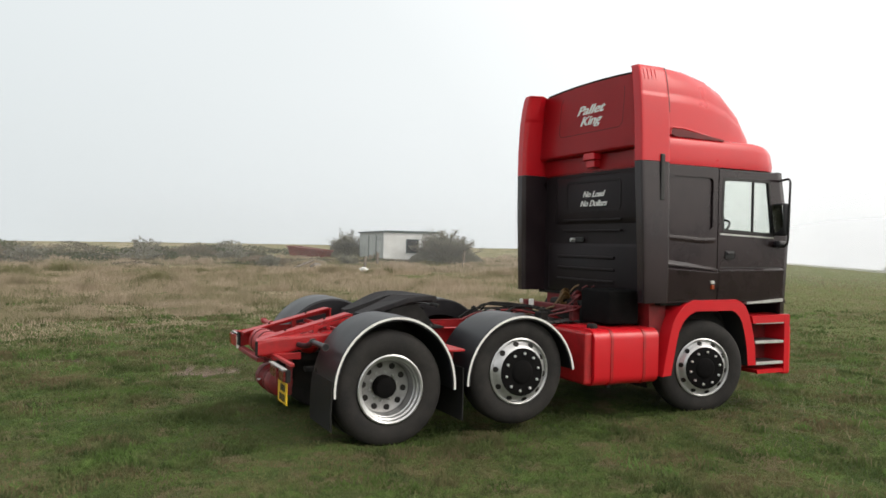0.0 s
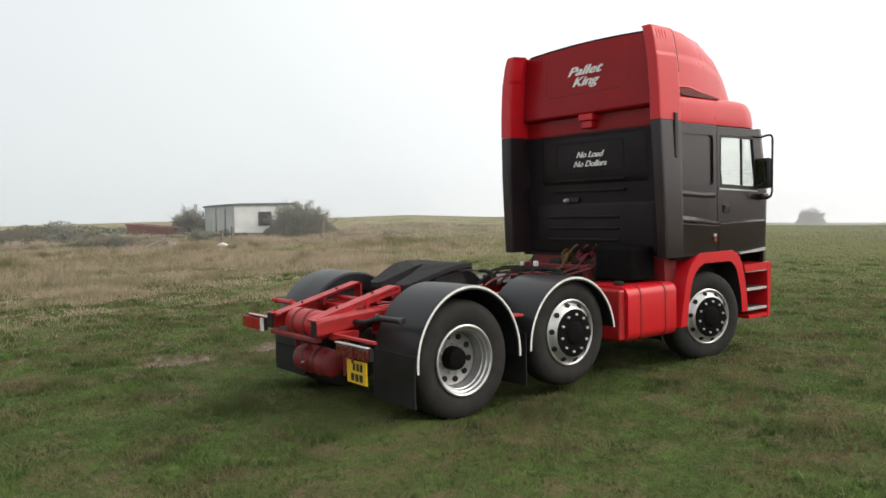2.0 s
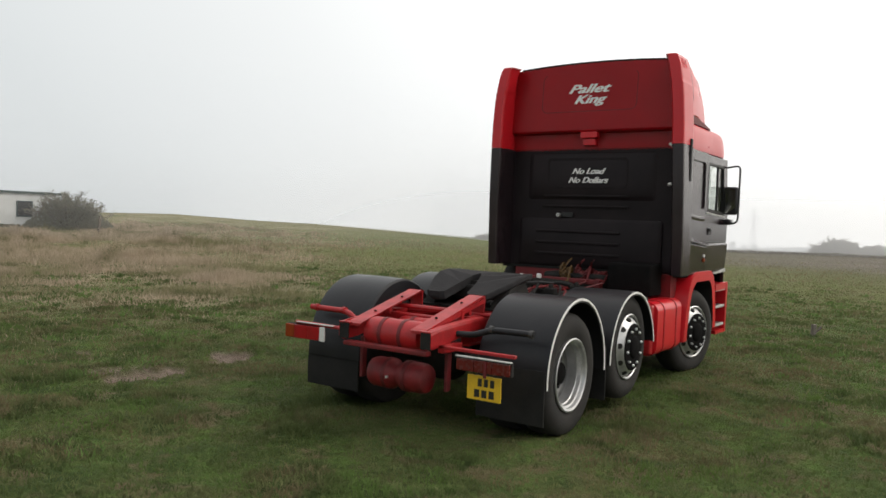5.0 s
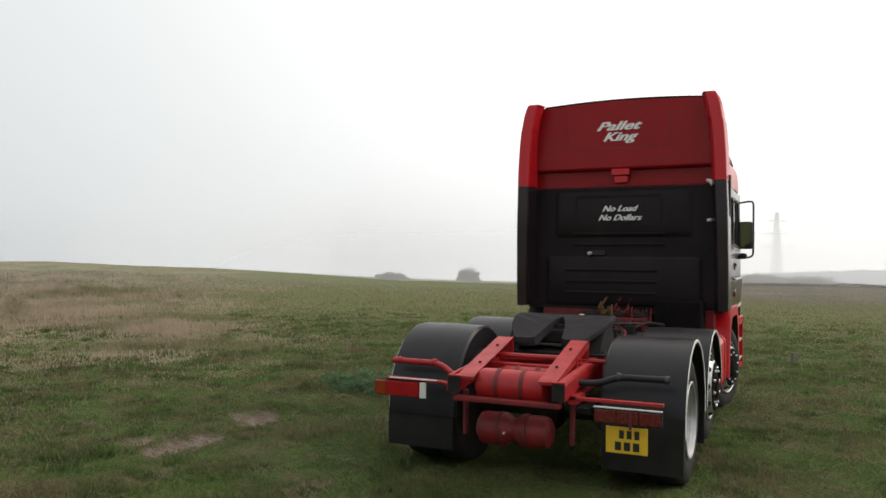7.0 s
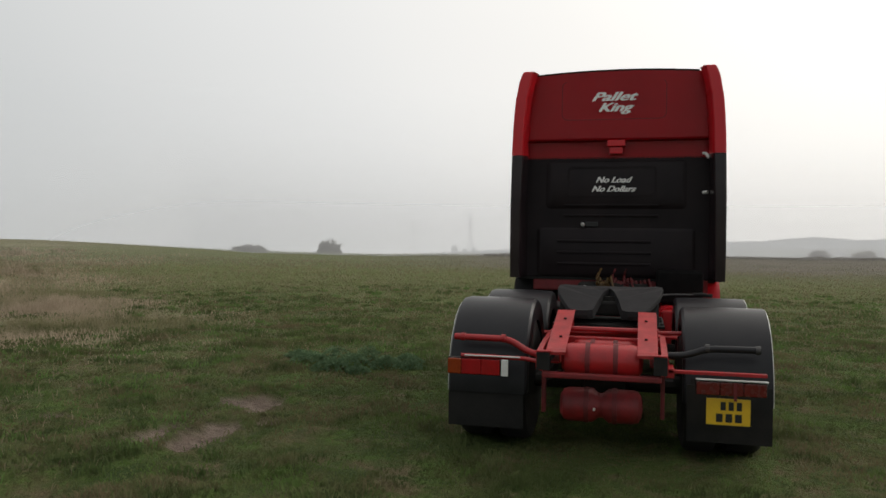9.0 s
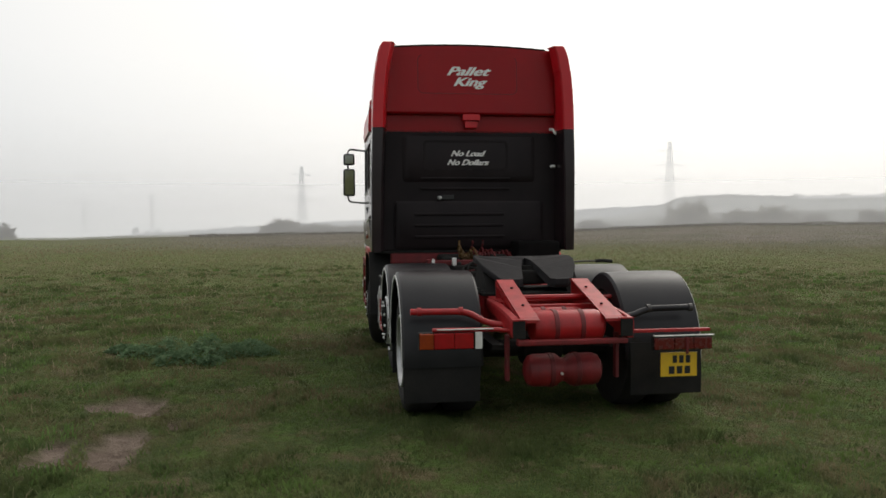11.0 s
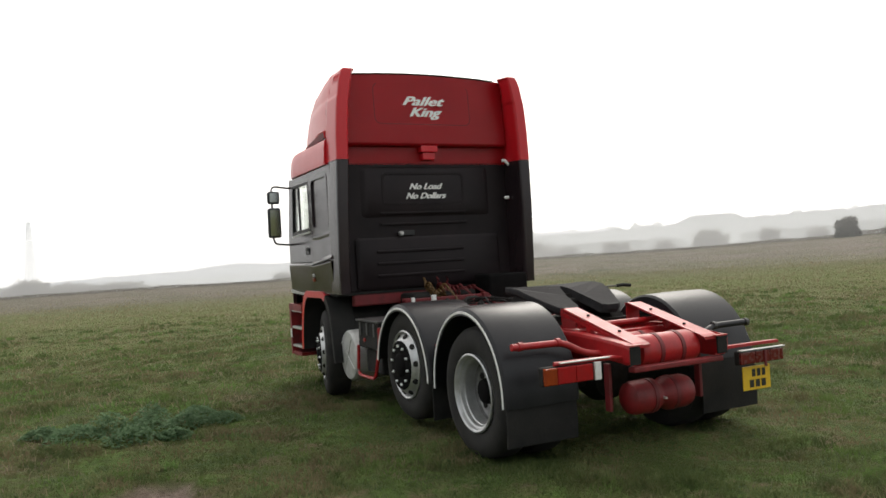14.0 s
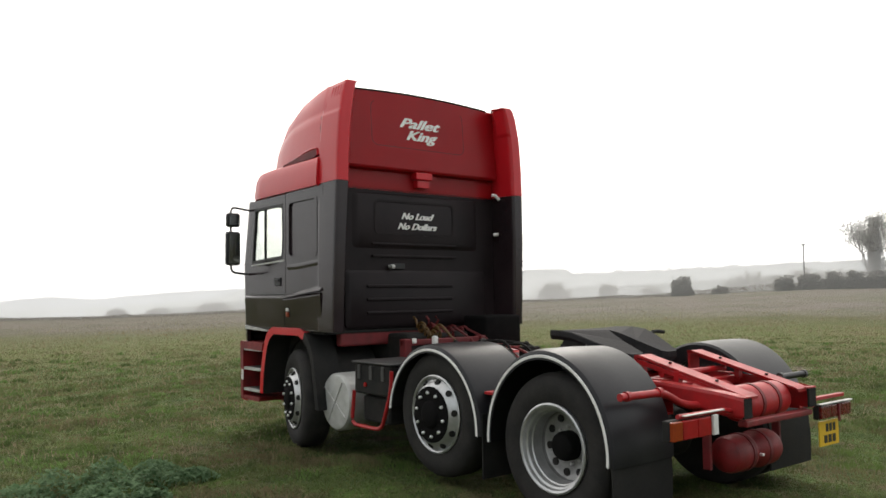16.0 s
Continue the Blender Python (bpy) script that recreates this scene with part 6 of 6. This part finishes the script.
# ---- hazy distance ----
def ridge(name, r, profile, mat, label, rough=0.08, seed=0):
    """A far ridge, as a long bank; profile of azimuth and elevation in degrees."""
    bm = bmesh.new()
    prev = None
    a0, a1 = profile[0][0], profile[-1][0]
    m_ = int((a1 - a0) * 12)
    for i in range(m_ + 1):
        az = a0 + (a1 - a0) * i / m_
        for (p, e0), (q, e1) in zip(profile, profile[1:]):
            if p <= az <= q:
                el = e0 + (e1 - e0) * (az - p) / (q - p)
        el += rough * (noise.noise((az * 0.9, seed, 0)) + abs(noise.noise((az * 2.3, seed, 3))) + 0.5 * abs(noise.noise((az * 6.5, seed, 5))) - 0.4)
        x, y = math.sin(radians(az)), math.cos(radians(az))
        z = 1.7 + r * math.tan(radians(el))
        row = [bm.verts.new((x * r * 0.9, y * r * 0.9, -120)), bm.verts.new((x * r, y * r, z)), bm.verts.new((x * r * 1.1, y * r * 1.1, z - 4)), bm.verts.new((x * r * 1.12, y * r * 1.12, -120))]
        if prev:
            for k in range(3):
                bm.faces.new((prev[k], row[k], row[k + 1], prev[k + 1]))
        prev = row
    ob = part(name, bm, mat)
    return tagged(ob, label, "hills", kind="structure")


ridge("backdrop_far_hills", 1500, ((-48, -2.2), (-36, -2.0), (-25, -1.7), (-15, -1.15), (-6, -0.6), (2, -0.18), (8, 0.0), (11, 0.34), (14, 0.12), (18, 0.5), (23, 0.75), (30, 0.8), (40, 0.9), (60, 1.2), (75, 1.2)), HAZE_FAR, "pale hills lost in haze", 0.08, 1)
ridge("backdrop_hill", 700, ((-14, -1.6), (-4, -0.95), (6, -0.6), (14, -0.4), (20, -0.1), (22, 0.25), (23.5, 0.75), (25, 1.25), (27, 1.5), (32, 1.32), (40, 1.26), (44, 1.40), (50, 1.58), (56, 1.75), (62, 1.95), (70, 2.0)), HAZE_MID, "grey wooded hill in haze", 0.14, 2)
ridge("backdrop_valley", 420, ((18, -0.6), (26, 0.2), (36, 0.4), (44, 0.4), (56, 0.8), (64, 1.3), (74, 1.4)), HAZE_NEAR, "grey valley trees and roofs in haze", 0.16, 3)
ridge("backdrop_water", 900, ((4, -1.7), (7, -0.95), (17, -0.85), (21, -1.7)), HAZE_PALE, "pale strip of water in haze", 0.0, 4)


def pylon(az, r, top_el, label, mat=HAZE_FAR):
    """A lattice power pylon far off."""
    x, y = r * math.sin(radians(az)), r * math.cos(radians(az))
    zt, zb = 1.7 + r * math.tan(radians(top_el)), -16.0
    h = zt - zb
    p = tagged(new("power_pylon"), label, "pylon", "line of power pylons")
    p.location = (x, y, zb)
    p.rotation_euler = (0, 0, radians(-az + 25))
    legs, braces, arms = [], [], []

    def half_w(k):
        return h * (0.058 * (1 - k) + 0.006) if k < 0.55 else h * (0.032 - 0.045 * (k - 0.55))
    steps = [i / 11 for i in range(12)]
    for sx, sy in ((1, 1), (1, -1), (-1, 1), (-1, -1)):
        legs.append(tube([(sx * half_w(k), sy * half_w(k), h * k) for k in steps], 0.17, 4))
    for k0, k1 in zip(steps, steps[1:]):
        for sy in (1, -1):
            braces.append(tube([(half_w(k0), sy * half_w(k0), h * k0), (-half_w(k1), sy * half_w(k1), h * k1)], 0.09, 3))
            braces.append(tube([(-half_w(k0), sy * half_w(k0), h * k0), (half_w(k1), sy * half_w(k1), h * k1)], 0.09, 3))
    for k, w in ((0.62, 0.17), (0.76, 0.15), (0.90, 0.12)):
        arms.append(tube([(-w * h, 0, h * k), (0, 0, h * (k + 0.025)), (w * h, 0, h * k)], 0.10, 4))
        arms.append(tube([(-w * h, 0, h * k), (w * h, 0, h * k)], 0.08, 4))
    part("tower", join(*legs), mat, p)
    part("bracing", join(*braces), mat, p)
    part("cross_arm", join(*arms), mat, p)


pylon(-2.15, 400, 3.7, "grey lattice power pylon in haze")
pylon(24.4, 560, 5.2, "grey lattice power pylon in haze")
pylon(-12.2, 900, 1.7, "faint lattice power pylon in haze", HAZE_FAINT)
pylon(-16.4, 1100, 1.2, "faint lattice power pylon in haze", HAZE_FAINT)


def barn(az, r, width, height, z, mat, label):
    x, y = r * math.sin(radians(az)), r * math.cos(radians(az))
    bn = tagged(new("industrial_shed"), label, "building")
    bn.location = (x, y, z)
    bn.rotation_euler = (0, 0, radians(-az))
    w = width / 2
    part("wall", box(-w, w, 0.2, 19.8, -14, height * 0.35), mat, bn)
    part("roof", loft([[(-w - 0.4, y_, height * 0.35), (-w * 0.68, y_, height * 0.95), (-w * 0.62, y_, height), (w * 0.70, y_, height), (w * 0.76, y_, height * 0.92), (w + 0.4, y_, height * 0.35)] for y_ in (-0.5, 20.5)]), HAZE_MID, bn)


barn(45.2, 410, 30, 4.4, 10.6, HAZE_MID, "long pale industrial shed with a hipped roof in haze")
strip = part("greenhouse_roof", loft([[(-17, 0, 0), (17, 0, 0.3), (17, 6, 1.3), (-17, 6, 0.9)], [(-17, 0, -0.1), (17, 0, 0.2), (17, 6, 1.2), (-17, 6, 0.8)]]), HAZE_PALE)
strip.location = (360 * math.sin(radians(35.5)), 360 * math.cos(radians(35.5)), 8.7)
strip.rotation_euler = (0, 0, radians(-35.5))
tagged(strip, "long bright glass roof strip in haze", "roof", kind="structure")

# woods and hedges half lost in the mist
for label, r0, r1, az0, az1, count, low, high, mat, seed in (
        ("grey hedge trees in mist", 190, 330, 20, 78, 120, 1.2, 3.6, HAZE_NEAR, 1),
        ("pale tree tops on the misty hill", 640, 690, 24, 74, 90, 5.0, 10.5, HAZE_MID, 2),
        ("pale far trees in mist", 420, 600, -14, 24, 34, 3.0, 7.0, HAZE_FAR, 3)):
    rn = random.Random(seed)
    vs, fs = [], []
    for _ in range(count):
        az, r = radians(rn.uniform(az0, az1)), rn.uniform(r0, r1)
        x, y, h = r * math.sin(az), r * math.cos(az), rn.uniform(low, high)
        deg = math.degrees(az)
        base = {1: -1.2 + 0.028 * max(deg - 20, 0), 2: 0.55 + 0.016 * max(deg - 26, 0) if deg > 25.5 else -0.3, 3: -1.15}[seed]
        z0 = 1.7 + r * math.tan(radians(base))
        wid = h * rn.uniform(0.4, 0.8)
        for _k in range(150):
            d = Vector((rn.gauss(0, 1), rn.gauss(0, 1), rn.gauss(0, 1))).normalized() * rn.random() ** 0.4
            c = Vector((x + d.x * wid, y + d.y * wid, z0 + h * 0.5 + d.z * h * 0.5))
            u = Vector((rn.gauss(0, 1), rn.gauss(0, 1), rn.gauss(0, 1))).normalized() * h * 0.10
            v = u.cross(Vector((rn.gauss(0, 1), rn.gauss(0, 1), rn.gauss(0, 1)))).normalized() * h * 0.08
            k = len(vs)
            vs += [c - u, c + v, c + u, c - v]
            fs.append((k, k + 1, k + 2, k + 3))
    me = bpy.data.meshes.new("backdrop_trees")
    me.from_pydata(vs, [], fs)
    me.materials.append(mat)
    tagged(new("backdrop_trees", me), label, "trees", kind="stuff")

# upright see-through sheets added to stand in for haze, the nearer inside the field
mv, mf, ma = [], [], []
NEAR_MIST = ((-1.0, 0.0), (0.0, 0.01), (0.4, 0.045), (0.8, 0.075), (1.3, 0.10), (1.9, 0.115), (3.0, 0.11), (4.5, 0.08), (7.0, 0.04), (10.0, 0.0))
LEVELS = [(-3, 0.42)] + [(z, 0.43 * math.exp(-(z / 7.5) ** 2) - 0.005) for z in range(0, 17)]
for i in range(417):
    az = -100 + 208 * i / 416
    side = (0.5 + 0.5 * smooth_step(-52, -30, az)) * smooth_step(106, 96, az) * smooth_step(-99, -84, az)
    rm = 70 + 34 * smooth_step(-34, -54, az)
    for z, k in LEVELS:
        mv.append((rm * math.sin(radians(az)), rm * math.cos(radians(az)), z))
        ma.append(max(k * side, 0.0))
nl = len(LEVELS)
for i in range(416):
    for j in range(nl - 1):
        mf.append((i * nl + j, (i + 1) * nl + j, (i + 1) * nl + j + 1, i * nl + j + 1))
first = len(mv)
for i in range(361):
    az = -110 + 220 * i / 360
    side = smooth_step(110, 98, az) * smooth_step(-110, -98, az)
    for z, k in NEAR_MIST:
        mv.append((37 * math.sin(radians(az)), 37 * math.cos(radians(az)), z))
        ma.append(k * side)
nl = len(NEAR_MIST)
for i in range(360):
    for j in range(nl - 1):
        mf.append((first + i * nl + j, first + (i + 1) * nl + j, first + (i + 1) * nl + j + 1, first + i * nl + j + 1))
me = bpy.data.meshes.new("mist_bank")
me.from_pydata(mv, [], mf)
at_ = me.attributes.new("thickness", "FLOAT", "POINT")
at_.data.foreach_set("value", ma)
me.materials.append(MIST)
for p in me.polygons:
    p.use_smooth = True
tagged(new("mist_bank", me), "pale see-through sheets standing in for haze", "mist", kind="structure")

# pole and tree at the right-hand field corner
px, py = 61.4, 30.6
pole = tagged(new("lamp_pole"), "thin grey pole at the field corner", "pole")
pole.location = (px, py, lie(px, py))
mast_h = 5.6 - lie(px, py)
part("mast", tube([(0, 0, -0.3), (0, 0, mast_h)], 0.05, 8), STEEL, pole)
part("head", box(-0.2, 0.2, -0.09, 0.09, mast_h - 0.03, mast_h + 0.07), STEEL, pole)


def tree(x, y, h, spread, seed, label, ivy=1200):
    """A leafless spring tree: tapered trunk, forking limbs, fine twigs and sparse buds."""
    rn = random.Random(seed)
    t = tagged(new("tree"), label, "tree", "trees at the field corner")
    t.location = (x, y, lie(x, y) - 0.2)
    bms, tips = [], []

    def grow(p, d, length, r, depth):
        q = p + d * length
        mid = p.lerp(q, 0.5) + Vector((rn.gauss(0, 1), rn.gauss(0, 1), 0)) * length * 0.06
        bms.append(tube([p, mid, q], r, 5 if depth < 2 else 3))
        if depth == 5:
            tips.append(q)
            return
        for _ in range(3 if depth < 3 else 4):
            nd = (d + Vector((rn.gauss(0, 1), rn.gauss(0, 1), rn.gauss(0.25, 0.6))) * spread).normalized()
            grow(p.lerp(q, rn.uniform(0.65, 1.0)), nd, length * rn.uniform(0.6, 0.82), r * 0.62, depth + 1)
    for k in range(4):
        a = k * 1.6 + seed
        grow(Vector((0.15 * math.cos(a), 0.15 * math.sin(a), 0)), Vector((0.28 * math.cos(a), 0.28 * math.sin(a), 1)).normalized(), h * 0.24, h * 0.0075, 1)
    part("trunk", join(*bms), HAZED_TWIG, t)
    vs, fs = [], []
    for q in tips:
        for _ in range(7):
            c = q + Vector((rn.gauss(0, 1), rn.gauss(0, 1), rn.gauss(0, 1))) * 0.30
            u = Vector((rn.gauss(0, 1), rn.gauss(0, 1), rn.gauss(0, 1))).normalized() * 0.075
            v = u.cross(Vector((0.3, 0.2, 1))).normalized() * 0.05
            k = len(vs)
            vs += [c - u, c + v, c + u, c - v]
            fs.append((k, k + 1, k + 2, k + 3))
    me_ = bpy.data.meshes.new("crown")
    me_.from_pydata(vs, [], fs)
    me_.materials.append(HAZED_BUSH)
    ob = new("crown", me_)
    ob.parent = t
    vs, fs = [], []
    while len(fs) < ivy:
        a, z = rn.uniform(0, 2 * math.pi), 0.2 + h * 0.62 * rn.random() ** 0.8
        wide_ = (0.75 + 0.45 * noise.noise((z * 0.7, a, seed))) * (1.1 - 0.55 * z / (h * 0.62))
        rr = wide_ * rn.random() ** 0.5
        c = Vector((rr * math.cos(a), rr * math.sin(a), z))
        u = Vector((rn.gauss(0, 1), rn.gauss(0, 1), rn.gauss(0, 1))).normalized() * rn.uniform(0.07, 0.13)
        v = u.cross(Vector((rn.gauss(0, 1), rn.gauss(0, 1), 1))).normalized() * u.length * 0.7
        k = len(vs)
        vs += [c - u, c + v, c + u, c - v]
        fs.append((k, k + 1, k + 2, k + 3))
    me_ = bpy.data.meshes.new("ivy")
    me_.from_pydata(vs, [], fs)
    me_.materials.append(CORNER)
    ob = new("ivy", me_)
    ob.parent = t


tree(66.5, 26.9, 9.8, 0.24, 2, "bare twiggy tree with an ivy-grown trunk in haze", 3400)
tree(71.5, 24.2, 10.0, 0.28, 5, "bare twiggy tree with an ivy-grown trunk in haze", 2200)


def lump(name, x, y, w, h, mat, label, category, seed):
    """A slumped, uneven heap."""
    bm = bmesh.new()
    bmesh.ops.create_icosphere(bm, subdivisions=3, radius=1.0)
    for v in bm.verts:
        k = 1 + 0.35 * noise.noise(v.co * 1.6 + Vector((seed, 0, 0))) + 0.12 * noise.noise(v.co * 5.0)
        v.co = Vector((v.co.x * w * k, v.co.y * w * 0.7 * k, max(v.co.z, -0.2) * h * k))
    ob = part(name, bm, mat, smooth=True)
    ob.location = (x, y, lie(x, y))
    return tagged(ob, label, category)


for i, (x, y, w, h) in enumerate(((-35.7, 13.3, 0.36, 0.22), (-43.0, 11.0, 0.2, 0.14), (-47.5, 13.0, 0.25, 0.2))):
    lump("rubbish_sack", x, y, w, h, WHITE, "pale rubbish sack lying in straw grass", "sack", i * 3.1)
for x, y, z0, z1, lean in ((-38.0, 14.2, -0.4, 0.68, 0.03), (-41.8, 16.5, -0.4, 0.85, -0.04), (-40.2, 22.1, -0.4, 1.0, 0.15)):
    pst = part("wooden_post", loft([[(lean * (z - z0) + a, b, z) for a, b in ((-0.07, -0.07), (0.07, -0.06), (0.06, 0.07), (-0.06, 0.06))] for z in (z0, z0 + 0.5, z1)]), WOOD)
    pst.location = (x, y, lie(x, y) + 0.1)
    tagged(pst, "weathered wooden post standing in straw grass", "post", "posts by the cabin")
lump("rubble_mound", -38.3, 11.2, 0.55, 0.36, TWIG, "grey-brown mound of earth and rubble", "mound", 7.7)
plk = part("plank", plate_yz([(0.0, 0.0), (2.2, 0.0), (2.2, 0.05), (0.0, 0.04)], -0.11, 0.11), WOOD)
plk.matrix_world = Matrix.Translation((-37.1, 9.2, lie(-37.1, 9.2))) @ Matrix.Rotation(radians(32), 4, "Z") @ Matrix.Rotation(radians(14), 4, "X")
tagged(plk, "grey weathered plank leaning on a rubble mound", "plank")
post = part("post_stub", join(tube([(0, 0, -0.1), (0.01, 0.0, 0.20)], 0.045, 7), tube([(0.02, 0, 0.05), (0.12, 0.04, 0.16)], 0.02, 5)), TWIG)
post.location = (1.75, 8.8, lie(1.75, 8.8))
tagged(post, "short weathered wooden stub in the grass", "post")

# broken earth
cv, cf = [], []
rnd = random.Random(31)
lumps = 0
while lumps < 300:
    bx, by, rx, ry, turn = rnd.choice(BARE[:5])
    x, y = bx + rnd.uniform(-1, 1) * max(rx, ry), by + rnd.uniform(-1, 1) * max(rx, ry)
    if bareness(x, y) < 0.25:
        continue
    lumps += 1
    size = 0.004 + 0.014 * rnd.random() ** 3
    k = len(cv)
    zc = lie(x, y) + hollow(x, y, bareness(x, y)) - 0.002
    for dx, dy, dz in ((1, 0, 0), (0, 1, 0), (-1, 0, 0), (0, -1, 0), (0, 0, 0.9), (0, 0, -0.9)):
        j = rnd.uniform(0.6, 1.3) * size
        cv.append((x + dx * j + rnd.uniform(-0.3, 0.3) * size, y + dy * j + rnd.uniform(-0.3, 0.3) * size, zc + dz * j))
    for f in ((0, 1, 4), (1, 2, 4), (2, 3, 4), (3, 0, 4), (1, 0, 5), (2, 1, 5), (3, 2, 5), (0, 3, 5)):
        cf.append(tuple(k + i for i in f))
me = bpy.data.meshes.new("clods")
me.from_pydata(cv, [], cf)
me.materials.append(CLOD)
tagged(new("clods", me), "crumbled brown earth clods on worn patches", "clods", kind="stuff")
